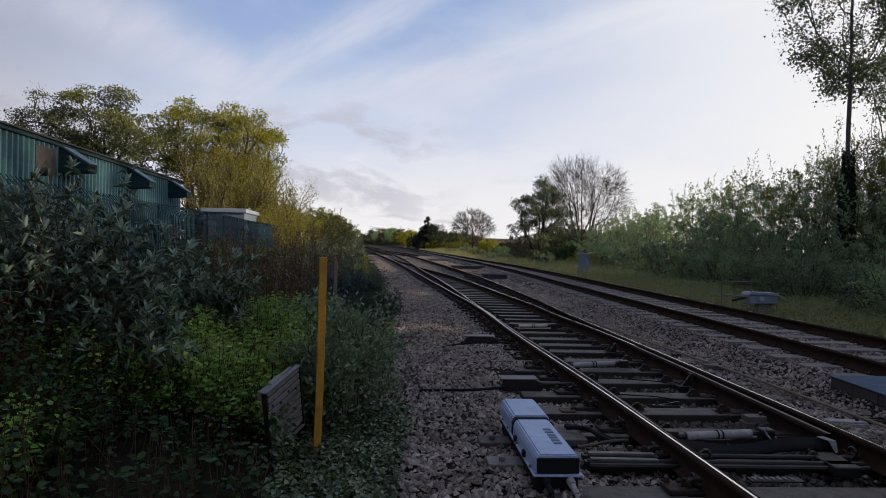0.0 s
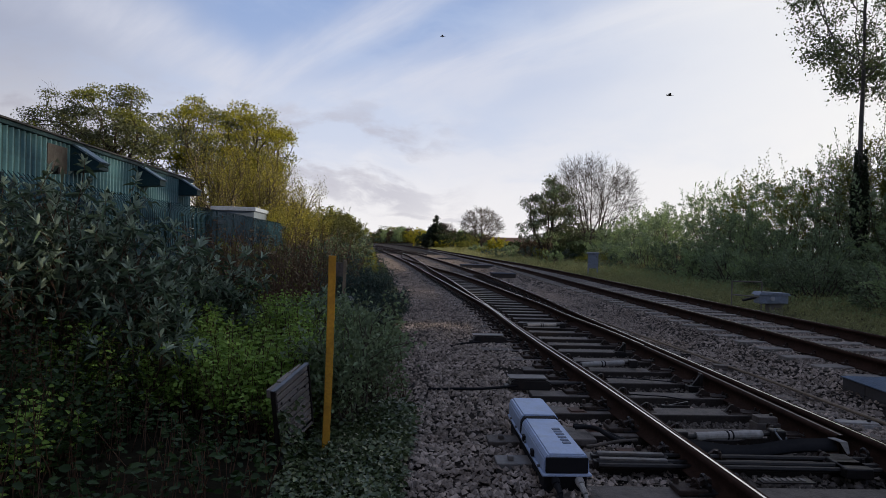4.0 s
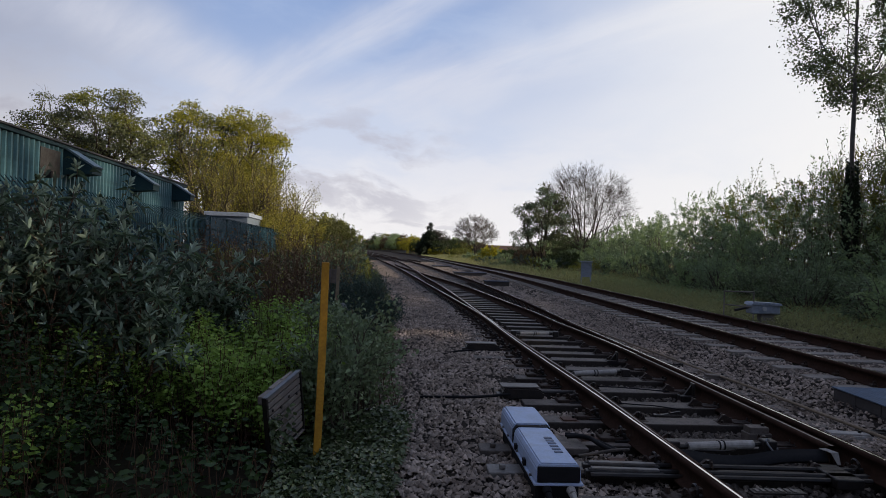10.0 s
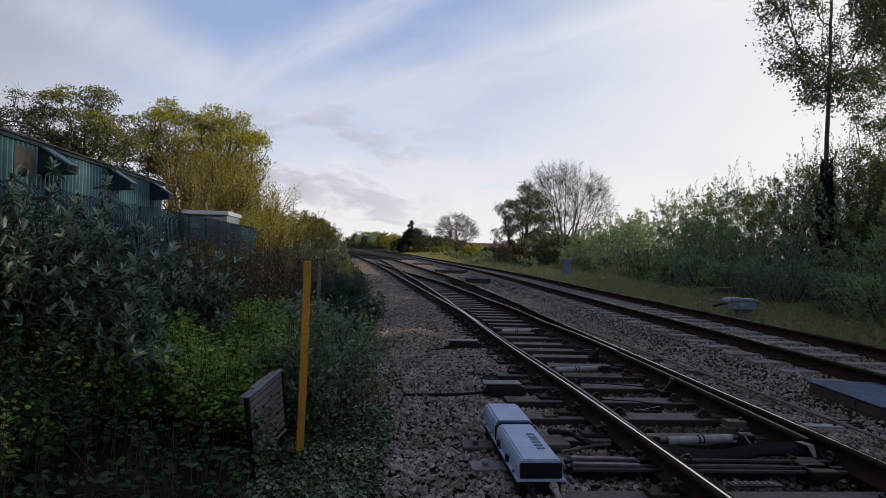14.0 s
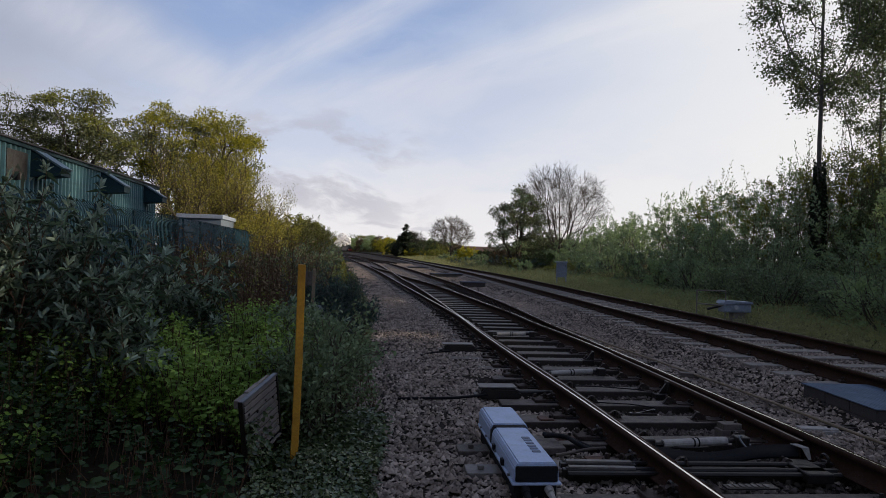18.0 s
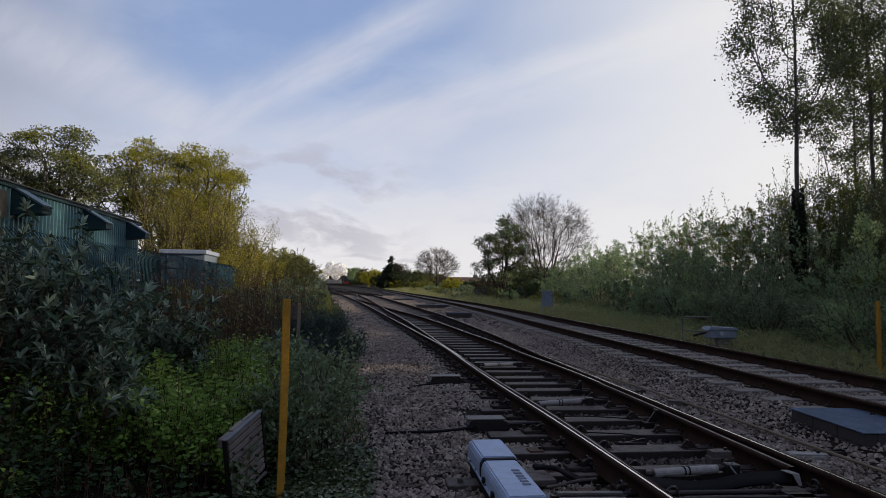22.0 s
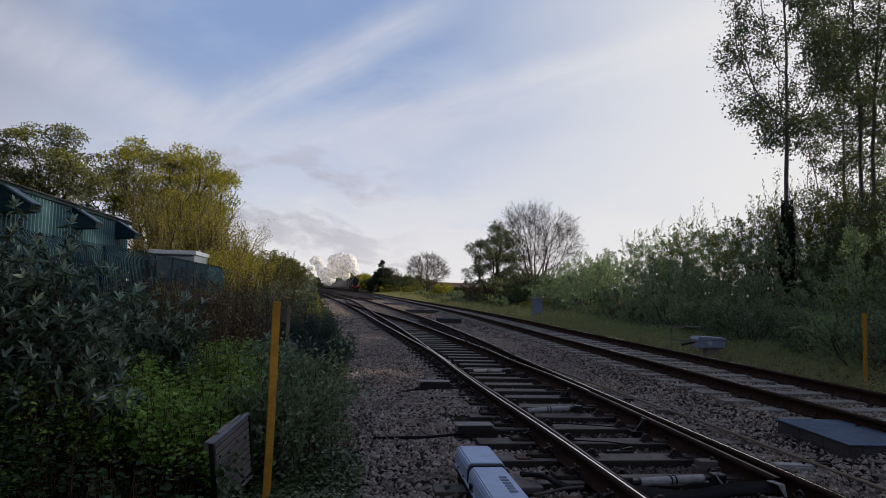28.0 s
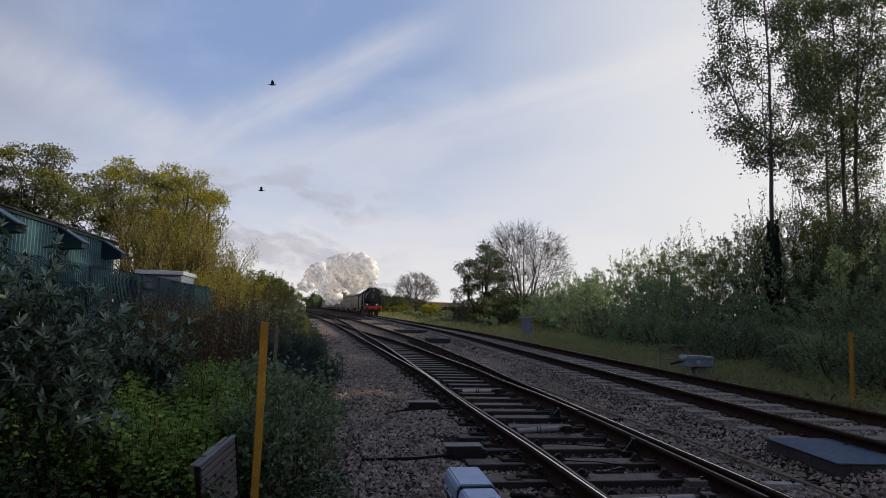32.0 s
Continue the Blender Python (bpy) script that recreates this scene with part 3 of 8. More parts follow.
def build_ground():
    xs = np.concatenate([-np.geomspace(3000, 14, 26), np.arange(-13, 26, 1.0), np.geomspace(27, 3000, 26)])
    ys = np.concatenate([-np.geomspace(3000, 14, 20), np.arange(-13, 60, 1.0), np.geomspace(62, 4000, 60)])
    X, Y = np.meshgrid(xs, ys)
    Z = ground_height(X, Y)
    # dug down under the ballast
    under = (X > bed_left(Y) + 0.35) & (X < bed_right(Y) - 0.35) & (Y > -12) & (Y < 880)
    Z = np.where(under, Z - 0.2, Z)
    far = np.hypot(X, Y) > 900
    Z = np.where(far, -0.05, Z)
    v = np.stack([X, Y, Z], 2).reshape(-1, 3)
    nx, ny = len(xs), len(ys)
    i = (np.arange(ny - 1)[:, None] * nx + np.arange(nx - 1)[None]).ravel()
    f = np.stack([i, i + 1, i + nx + 1, i + nx], 1)
    ob = put("ground", quick_mesh("ground", v, f, SOIL, smooth=True))
    tagged(ob, "earth and rough grass beside the railway, darkened to stand for shade", "ground", kind="structure")


def bed_height(x, y):
    """Top of the ballast: shoulders at both edges, the far road a little higher."""
    l, r = bed_left(y), bed_right(y)
    up = np.clip((x - far_mid(y) + 1.75) / 0.6, 0, 1)
    h = -0.015 + 0.116 * up * up * (3 - 2 * up)
    edge = np.minimum(x - l, r - x)
    between = np.clip(np.minimum(x - rail_l(y) + np.where(y < 8, 0.85, 0.2), rail_r(y) + 0.35 - x) / 0.3, 0, 1) * np.clip((40 - y) / 10, 0, 1)
    return h - 0.06 * np.clip(1 - edge / 0.6, 0, 1) - 0.060 * between


def build_ballast(rng):
    ys = stations(-8, 900)
    u = np.linspace(0, 1, 41)
    l, r = bed_left(ys), bed_right(ys)
    X = l[:, None] + (r - l)[:, None] * u[None]
    Y = np.repeat(ys[:, None], len(u), 1)
    Z = bed_height(X, Y) + 0.012 * rng.normal(size=X.shape)
    Z[:, 0] -= 0.1; Z[:, -1] -= 0.1
    v = np.stack([X, Y, Z], 2).reshape(-1, 3)
    nx = len(u)
    i = (np.arange(len(ys) - 1)[:, None] * nx + np.arange(nx - 1)[None]).ravel()
    f = np.stack([i, i + 1, i + nx + 1, i + nx], 1)
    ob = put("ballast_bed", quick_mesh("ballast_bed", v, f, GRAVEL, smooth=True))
    tagged(ob, "crushed stone ballast under the tracks, darkened as the shade between stones", "ballast", kind="structure")
    # loose stones over the near stretch
    n = 144000
    y = 2.6 + 20.0 * rng.random(n) ** 1.9
    x = bed_left(y) - 0.1 + (bed_right(y) - bed_left(y) + 0.1) * rng.random(n)
    size = rng.uniform(0.011, 0.027, n)
    y[-11000:] = rng.uniform(-7.5, 2.6, 11000)
    x[-11000:] = bed_left(y[-11000:]) + (bed_right(y[-11000:]) - bed_left(y[-11000:])) * rng.random(11000)
    size[-11000:] *= 1.5
    c = np.stack([x, y, bed_height(x, y) + rng.uniform(-0.006, 0.036, n)], 1)
    stain = np.clip(np.minimum(x - rail_l(y) + 0.25, rail_r(y) + 0.35 - x) / 0.35, 0, 1) * np.clip((34 - y) / 14, 0, 1)
    oily = (rng.random(n) < 0.92 * stain).astype(int)
    base = np.array([(1, 0, -0.35), (-1, 0, -0.35), (0, 1, -0.35), (0, -1, -0.35), (0.3, 0.15, 0.8), (-0.35, -0.2, 0.75)], float)
    tri = np.array([(0, 2, 4), (2, 5, 4), (2, 1, 5), (1, 3, 5), (3, 4, 5), (3, 0, 4)])
    a = rng.uniform(0, 2 * np.pi, n)
    v = base[None] * rng.uniform(0.6, 1.3, (n, 6, 1)) * np.array([1.15, 1.0, 0.75]) + rng.normal(size=(n, 6, 3)) * 0.22
    ca, sa = np.cos(a)[:, None], np.sin(a)[:, None]
    v = np.stack([v[:, :, 0] * ca - v[:, :, 1] * sa, v[:, :, 0] * sa + v[:, :, 1] * ca, v[:, :, 2]], 2)
    v = v * size[:, None, None] + c[:, None]
    f = (np.arange(n) * 6)[:, None, None] + tri[None]
    ob = put("ballast_stones", quick_mesh("ballast_stones", v.reshape(-1, 3), f.reshape(-1, 3), [STONE, STONE_OILY], index=np.repeat(oily, 6)))
    tagged(ob, "loose angular grey ballast stones, oil-stained between the rails", "ballast", kind="stuff")


def build_far_ballast(rng):
    n = 70000
    y = 17.0 + 63.0 * rng.random(n) ** 1.5
    x = bed_left(y) - 0.1 + (bed_right(y) - bed_left(y) + 0.1) * rng.random(n)
    size = rng.uniform(0.030, 0.055, n) * (1 + (y - 17) / 90)
    c = np.stack([x, y, bed_height(x, y) - 0.3 * size], 1)
    v = np.array([(1, 0, 0), (-0.5, 0.87, 0), (-0.5, -0.87, 0), (0, 0, 0.9)], float)[None] * rng.uniform(0.6, 1.3, (n, 4, 1)) + rng.normal(size=(n, 4, 3)) * 0.15
    a = rng.uniform(0, 2 * np.pi, n)
    ca, sa = np.cos(a)[:, None], np.sin(a)[:, None]
    v = np.stack([v[:, :, 0] * ca - v[:, :, 1] * sa, v[:, :, 0] * sa + v[:, :, 1] * ca, v[:, :, 2]], 2) * size[:, None, None] + c[:, None]
    f = (np.arange(n) * 4)[:, None, None] + np.array([(0, 1, 3), (1, 2, 3), (2, 0, 3)])[None]
    ob = put("ballast_stones", quick_mesh("ballast_stones", v.reshape(-1, 3), f.reshape(-1, 3), STONE))
    tagged(ob, "loose angular grey ballast stones further along", "ballast", kind="stuff")


def sleeper_mesh(length, width=0.25, depth=0.16, mat=CONCRETE, side=None):
    """A bearer or sleeper; side: its flanks' material, oil and shade in one colour."""
    bm = B()
    box(bm, -length / 2, length / 2, -width / 2, width / 2, -depth, 0, 0.012)
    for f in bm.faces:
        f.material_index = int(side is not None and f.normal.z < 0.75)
    me = bpy.data.meshes.new("sleeper")
    bm.to_mesh(me); bm.free()
    me.materials.append(mat)
    if side:
        me.materials.append(side)
    return me


def clip_loop(bm, x, y, z, r=0.030, wire=0.009, turn=0.0):
    """A spring clip: an open ring of round bar standing on edge, its tail running down to the plate."""
    pts = [Vector((x + 0.02 * k / 8, y + r * math.cos(a), z + r + r * math.sin(a))) for k, a in enumerate(np.linspace(-0.6, 4.6, 9))]
    pts.append(Vector((x + 0.045, y + 0.01, z)))
    m = Matrix.Translation((x, y, 0)) @ Matrix.Rotation(radians(turn), 4, "Z") @ Matrix.Translation((-x, -y, 0))
    for p, q in zip(pts, pts[1:]):
        rod(bm, m @ p, m @ q, wire, seg=5)


def chair_mesh():
    """A cast chair with its clip loop and two screw heads, for one rail seat."""
    bm = B()
    box(bm, -0.17, 0.17, -0.075, 0.075, 0.0, 0.022, 0.006)
    box(bm, -0.105, -0.072, -0.05, 0.05, 0.015, 0.065, 0.008)
    box(bm, 0.072, 0.105, -0.05, 0.05, 0.015, 0.065, 0.008)
    for s in (-1, 1):
        for y in (-0.035, 0.035):
            rod(bm, (s * 0.14, y, 0.015), (s * 0.14, y, 0.05), 0.017, 0.012, 6)
        for k in range(7):
            a0, a1 = math.pi * k / 7 * 1.5, math.pi * (k + 1) / 7 * 1.5
            rod(bm, (s * (0.10 + 0.012 * k / 7), 0.045 * math.cos(a0), 0.075 + 0.035 * math.sin(a0)),
                (s * (0.10 + 0.012 * (k + 1) / 7), 0.045 * math.cos(a1), 0.075 + 0.035 * math.sin(a1)), 0.010, seg=5)
    me = bpy.data.meshes.new("rail_chair")
    bm.to_mesh(me); bm.free()
    me.materials.append(IRON)
    return me


def slide_mesh():
    """A greased slide plate inside the rail: a stepped plate, a ribbed stop, a spring clip and two screw heads on washers."""
    bm = B()
    box(bm, -0.10, 0.21, -0.080, 0.080, 0.0, 0.018, 0.004)
    box(bm, -0.08, 0.07, -0.055, 0.055, 0.016, 0.034, 0.005)
    prism(bm, [(0.06, 0.016), (0.15, 0.016), (0.13, 0.050), (0.07, 0.085)], -0.014, 0.014)
    clip_loop(bm, 0.09, 0.045, 0.02, 0.030, 0.009, 20)
    for y in (-0.055, 0.055):
        rod(bm, (0.175, y, 0.014), (0.175, y, 0.024), 0.026, seg=8)
        rod(bm, (0.175, y, 0.02), (0.175, y, 0.050), 0.016, 0.013, 5)
    me = bpy.data.meshes.new("slide_chair")
    bm.to_mesh(me); bm.free()
    me.materials.append(RUST)
    return me


def jaw_mesh():
    """The outer jaw of a chair: a ribbed casting with a square-headed bolt."""
    bm = B()
    box(bm, -0.12, 0.06, -0.08, 0.08, 0.0, 0.035, 0.008)
    prism(bm, [(-0.05, 0.03), (0.10, 0.03), (0.10, 0.085), (0.06, 0.085)], -0.022, 0.022)
    clip_loop(bm, -0.02, -0.045, 0.034, 0.028, 0.010, 10)
    rod(bm, (0.02, 0, 0.062), (-0.05, 0, 0.062), 0.012, seg=6)
    rod(bm, (-0.09, 0.05, 0.03), (-0.09, 0.05, 0.07), 0.020, 0.016, 6)
    me = bpy.data.meshes.new("chair_jaw")
    bm.to_mesh(me); bm.free()
    me.materials.append(RUST)
    return me


# bearer centres along the line
BEARERS = [5.34 + 0.665 * k + 0.02 * math.sin(k * 2.3) for k in range(-17, 86)]


def rail_clip_mesh():
    """The two spring clips that hold a rail on a concrete sleeper."""
    bm = B()
    for s in (-1, 1):
        box(bm, s * 0.10 - 0.025, s * 0.10 + 0.025, -0.03, 0.03, 0.0, 0.03, 0.006)
        clip_loop(bm, s * 0.085, 0.0, 0.02, 0.022, 0.008, 90 if s > 0 else -90)
    me = bpy.data.meshes.new("rail_clip")
    bm.to_mesh(me); bm.free()
    me.materials.append(RUST)
    return me


def build_tracks(rng):
    chair = chair_mesh()
    slide, jaw = slide_mesh(), jaw_mesh()
    near = thing("points_track", pose(0, 0, 0), "railway turnout with polished rails on timber bearers in ballast", "railway track", kind="structure")
    put("stock_rail", rail_mesh(rail_l, -7, 200, RAIL_Z), near, "polished steel rail with rusty sides")
    put("stock_rail", rail_mesh(rail_r, -7, 200, RAIL_Z), near)
    put("switch_rail", rail_mesh(lambda y: blade_l(y), 12.0, 200, RAIL_Z - 0.004), near)
    put("switch_blade", rail_mesh(lambda y: blade_l(y), 4.3, 12.0, RAIL_Z - 0.010, RAIL_DULL), near, "dull closed switch blade")
    put("switch_rail", rail_mesh(lambda y: blade_r(y), 9.0, 200, RAIL_Z - 0.004), near)
    put("switch_blade", rail_mesh(lambda y: blade_r(y), 4.85, 9.0, RAIL_Z - 0.012, RAIL_DULL), near, "dull open switch blade")
    # bearers, longer towards the crossing
    for y in BEARERS:
        long_left = 3.9 < y < 5.6 or 9.3 < y < 10.4
        x0, x1 = rail_l(y) - (0.68 if y < 8 else 0.42), rail_r(y) + 0.55
        if long_left:
            x0 -= 0.35
        x0 += rng.uniform(-0.06, 0.06); x1 += rng.uniform(-0.06, 0.06)
        me = sleeper_mesh(x1 - x0, 0.25, 0.15, TIMBER, OILY_SHADED_TIMBER)
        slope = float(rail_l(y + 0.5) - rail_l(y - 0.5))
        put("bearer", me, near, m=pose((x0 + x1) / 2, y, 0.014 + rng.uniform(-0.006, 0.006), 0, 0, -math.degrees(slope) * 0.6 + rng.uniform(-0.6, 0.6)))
        if y < 30:
            for path in (rail_l, rail_r):
                put("rail_chair", chair, near, m=pose(float(path(y)), y, 0.010, 0, 0, -math.degrees(slope)))
        if 12.2 < y < 30:
            for path, side in ((rail_l, 1), (rail_r, -1)):
                put("slide_chair", slide, near, m=pose(float(path(y)) + side * 0.19, y, 0.014, 0, 0, -math.degrees(slope) + (180 if side < 0 else 0)))
        if y < 16:
            for path, side in ((rail_l, 1), (rail_r, -1)):
                put("chair_jaw", jaw, near, m=pose(float(path(y)) - side * 0.16, y, 0.014, 0, 0, -math.degrees(slope) + (180 if side < 0 else 0)))
    far = thing("main_line_track", pose(0, 0, 0), "straight plain railway track with rusty-sided rails on concrete sleepers", "railway track", kind="structure")
    put("rail", rail_mesh(lambda y: far_mid(y) - 0.7525, -8, 900, FAR_Z), far)
    put("rail", rail_mesh(lambda y: far_mid(y) + 0.7525, -8, 900, FAR_Z), far)
    me = sleeper_mesh(2.5, 0.23, 0.18, CONCRETE)
    clip = rail_clip_mesh()
    y = -7.0
    while y < 110:
        slope = float(far_mid(y + 0.5) - far_mid(y - 0.5))
        turn = -math.degrees(slope)
        put("sleeper", me, far, m=pose(float(far_mid(y)), y, FAR_Z - 0.152 + rng.uniform(-0.004, 0.004), 0, 0, turn + rng.uniform(-0.5, 0.5)))
        if y < 26:
            for s in (-0.7525, 0.7525):
                put("rail_clip", clip, far, m=pose(float(far_mid(y)) + s, y, FAR_Z - 0.150, 0, 0, turn))
        y += 0.65
    loop = thing("distant_track", pose(0, 0, 0), "second pair of tracks curving away in the distance", "railway track", kind="structure")
    for o in (-0.75, 0.75):
        put("rail", rail_mesh(lambda y, o=o: near_mid(y) + o, 150, 900, 0.2), loop)
        put("rail", rail_mesh(lambda y, o=o: near_mid(y) + o + 1.2 - 4.2 * (1 / (1 + np.exp(-(y - 105) / 9.0))), 75, 200, 0.19), loop)


build_ground()
build_ballast(np.random.default_rng(3))
build_far_ballast(np.random.default_rng(4))


# ---- lineside things ----
def yellow_post(m, height, label):
    post = thing("marker_post", m, label, "post", "yellow marker posts")
    bm = B()
    box(bm, -0.026, 0.026, -0.026, 0.026, -0.25, height, 0.004)
    bmesh.ops.subdivide_edges(bm, edges=[e for e in bm.edges if abs(e.verts[0].co.z - e.verts[1].co.z) > 0.5], cuts=6)
    for v in bm.verts:
        v.co.x += 0.004 * math.sin(v.co.z * 3.1)
    part("shaft", bm, YELLOW, post)
    return post


def sign_board():
    """Metal board on edge, seen from its slotted back, with an angle frame and two legs."""
    s = thing("sign_board", pose(-1.096, 4.35, 0.062, 0, -12.5, 75.8), "grey slotted metal board leaning in ivy beside the yellow post", "sign")
    w, h = 0.47, 0.43
    bm = B()
    box(bm, 0, w, -0.006, 0.006, 0, h, 0.002)
    part("sheet", bm, BLACK, s)
    for k in range(9):
        bm = B()
        z = 0.03 + k * 0.047
        box(bm, 0.015, w - 0.015, -0.018, -0.004, z, z + 0.036, 0.003)
        part("slat", bm, BOARD, s)
    for k in range(4):
        bm = B()
        rod(bm, (0.06 + k * 0.112, -0.012, 0.33 - 0.03 * (k % 2)), (0.06 + k * 0.112, -0.022, 0.33 - 0.03 * (k % 2)), 0.010, seg=8)
        part("bolt", bm, IRON, s)
    for x0, x1, z0, z1 in ((-0.012, w + 0.012, h, h + 0.016), (-0.012, w + 0.012, -0.016, 0), (-0.014, 0.004, -0.016, h + 0.016), (w - 0.004, w + 0.014, -0.016, h + 0.016)):
        bm = B()
        box(bm, x0, x1, -0.020, 0.012, z0, z1, 0.003)
        part("edge_frame", bm, GALV if z1 > h and z0 >= h else BOARD if z1 < 0.1 else IRON, s)
    for x in (0.11, 0.36):
        bm = B()
        box(bm, x - 0.02, x + 0.02, 0.02, 0.05, -0.35, h, 0.004)
        part("leg", bm, GALV, s)
    for x0, x1, y0, y1, z in ((0.02, 0.16, 0.014, 0.060, 0.006), (0.14, 0.30, 0.014, 0.052, 0.020), (0.28, 0.42, 0.014, 0.040, 0.026)):
        bm = B()
        box(bm, x0, x1, y0, y1, h - 0.05, h + z, 0.006)
        for v in bm.verts:
            v.co += Vector((noise.noise(v.co * 30), noise.noise(v.co * 30 + Vector((5, 0, 0))), noise.noise(v.co * 30 + Vector((0, 9, 0))))) * 0.006
        part("backing_slab", bm, CONCRETE, s, "pale chipped slab behind the board")
    rng = np.random.default_rng(17)
    n = 190
    at = np.stack([rng.random(n) ** 2.2 * 0.30 - 0.03, -0.03 - 0.03 * rng.random(n), rng.random(n) ** 1.5 * 0.34 - 0.04], 1)
    v, f = broad_leaves(rng, at, np.stack([rng.normal(size=n), -0.4 - rng.random(n), rng.normal(size=n) * 0.6], 1), 0.042, 0.038, 0.3)
    put("ivy", quick_mesh("ivy", v, f, LEAF_IVY), s, "ivy climbing over the corner of the board")


def point_machine():
    """Pale grey point machine: a long lower case, a raised lid in two steps, a dark end with glands and two feet."""
    pm = thing("point_machine", pose(0.715, 3.98, -0.005, 0, 0, 3.6), "pale grey point machine with a two-part lid, bolted beside the rail", "point machine")
    bm = B()
    box(bm, -0.130, 0.130, 0.01, 1.34, -0.06, 0.115, 0.012)
    part("lower_case", bm, BLACK, pm, "dark lower case")
    bm = B()
    box(bm, -0.150, 0.150, -0.02, 1.37, 0.108, 0.124, 0.005)
    part("flange", bm, PALE_GREY, pm)
    bm = B()
    prism(bm, [(-0.138, 0.122), (0.138, 0.122), (0.134, 0.205), (0.112, 0.240), (-0.112, 0.240), (-0.134, 0.205)], -0.005, 0.80)
    bmesh.ops.bevel(bm, geom=list(bm.edges), offset=0.008, segments=2, affect="EDGES")
    lid = part("front_lid", bm, PALE_GREY, pm)
    bm = B()
    prism(bm, [(-0.142, 0.122), (0.142, 0.122), (0.140, 0.222), (0.120, 0.255), (-0.120, 0.255), (-0.140, 0.222)], 0.84, 1.37)
    bmesh.ops.bevel(bm, geom=list(bm.edges), offset=0.010, segments=2, affect="EDGES")
    part("rear_lid", bm, PALE_GREY, pm)
    bm = B()
    prism(bm, [(-0.139, 0.12), (0.139, 0.12), (0.137, 0.21), (0.114, 0.246), (-0.114, 0.246), (-0.137, 0.21)], 0.795, 0.845)
    part("seal", bm, BLACK, pm, "black rubber seal between the lids")
    bm = B()
    box(bm, -0.128, 0.128, -0.016, 0.0, 0.128, 0.220, 0.006)
    part("end_plate", bm, BLACK, pm)
    for y in (0.12, 0.36, 0.60, 0.98, 1.22):
        for x in (-0.143, 0.143):
            bm = B()
            rod(bm, (x, y, 0.122), (x, y, 0.137), 0.010, seg=6)
            part("cover_bolt", bm, GALV, pm)
    # maker's raised mark, plain bars
    for k in range(6):
        bm = B()
        box(bm, 0.022, 0.076, 0.20 + k * 0.062, 0.235 + k * 0.062, 0.238, 0.245, 0.003)
        part("raised_mark", bm, MARK_GREY, lid)
    for y in (0.30, 0.62):
        bm = B()
        box(bm, -0.156, -0.136, y, y + 0.05, 0.124, 0.165, 0.004)
        part("latch", bm, BLACK, pm)
    for x, mat, nm in ((-0.07, BLACK, "gland"), (0.075, DULL_WHITE, "white_gland")):
        bm = B()
        rod(bm, (x, -0.012, 0.085), (x, -0.06, 0.075), 0.028, 0.024, 10)
        rod(bm, (x, -0.06, 0.075), (x + 0.01, -0.12, 0.045), 0.020, 0.016, 10)
        rod(bm, (x + 0.01, -0.12, 0.045), (x + 0.015, -0.16, -0.02), 0.014, 0.014, 8)
        part(nm, bm, mat, pm)
    for y in (0.40, 0.88):
        bm = B()
        box(bm, -0.36, -0.12, y, y + 0.19, -0.02, 0.045, 0.008)
        box(bm, -0.28, -0.24, y + 0.06, y + 0.10, 0.045, 0.075, 0.006)
        part("foot_plate", bm, BARE_STEEL if y < 0.5 else TIMBER, pm)
        bm = B()
        box(bm, 0.12, 0.47, y + 0.12, y + 0.31, -0.02, 0.035, 0.008)
        part("tie_plate", bm, BARE_STEEL if y < 0.5 else TIMBER, pm)


def clamp_cover(x, y, w=0.42):
    c = thing("clamp_lock_cover", pose(x, y, 0.0, 0, 0, 4), "black humped cover of a clamp lock beside the rail", "lock cover", "clamp lock covers")
    bm = B()
    prism(bm, [(-w / 2, 0.0), (w / 2, 0.0), (w / 2, 0.070), (w * 0.38, 0.108), (-w * 0.42, 0.114), (-w / 2, 0.080)], -0.11, 0.11)
    bmesh.ops.bevel(bm, geom=list(bm.edges), offset=0.014, segments=2, affect="EDGES")
    part("hood", bm, IRON, c)
    bm = B()
    box(bm, -w * 0.52, w * 0.40, -0.09, 0.11, 0.112, 0.124, 0.005)
    part("lid_plate", bm, BARE_STEEL, c, "flat grey top plate")
    bm = B()
    box(bm, -w * 0.62, -w * 0.5, -0.06, 0.06, 0.0, 0.04, 0.006)
    part("bracket", bm, IRON, c)
    bm = B()
    rod(bm, (w * 0.4, 0.0, 0.05), (w * 0.4 + 0.55, 0.0, 0.06), 0.022)
    part("lock_rod", bm, IRON, c)


def stretcher(x0, y0, x1, y1, r=0.032, mat=DULL_WHITE):
    s = thing("stretcher_tube", pose(0, 0, 0), "pale stretcher tube with a black band across the points", "stretcher bar", "stretcher tubes")
    a, b = Vector((x0, y0, 0.075)), Vector((x1, y1, 0.080))
    bm = B(); rod(bm, a, b, r, seg=14)
    part("tube", bm, mat, s)
    for u in (0.46, 0.53):
        bm = B(); p = a.lerp(b, u); q = a.lerp(b, u + 0.02); rod(bm, p, q, r * 1.15, seg=14)
        part("band", bm, BLACK, s)
    d = (b - a).normalized()
    for e, w in ((a, -d), (b, d)):
        bm = B(); rod(bm, e, e + w * 0.10, r * 0.6, seg=8); box(bm, e.x + w.x * 0.12 - 0.05, e.x + w.x * 0.12 + 0.05, e.y - 0.05, e.y + 0.05, 0.03, 0.12, 0.01)
        part("end_bracket", bm, IRON, s)


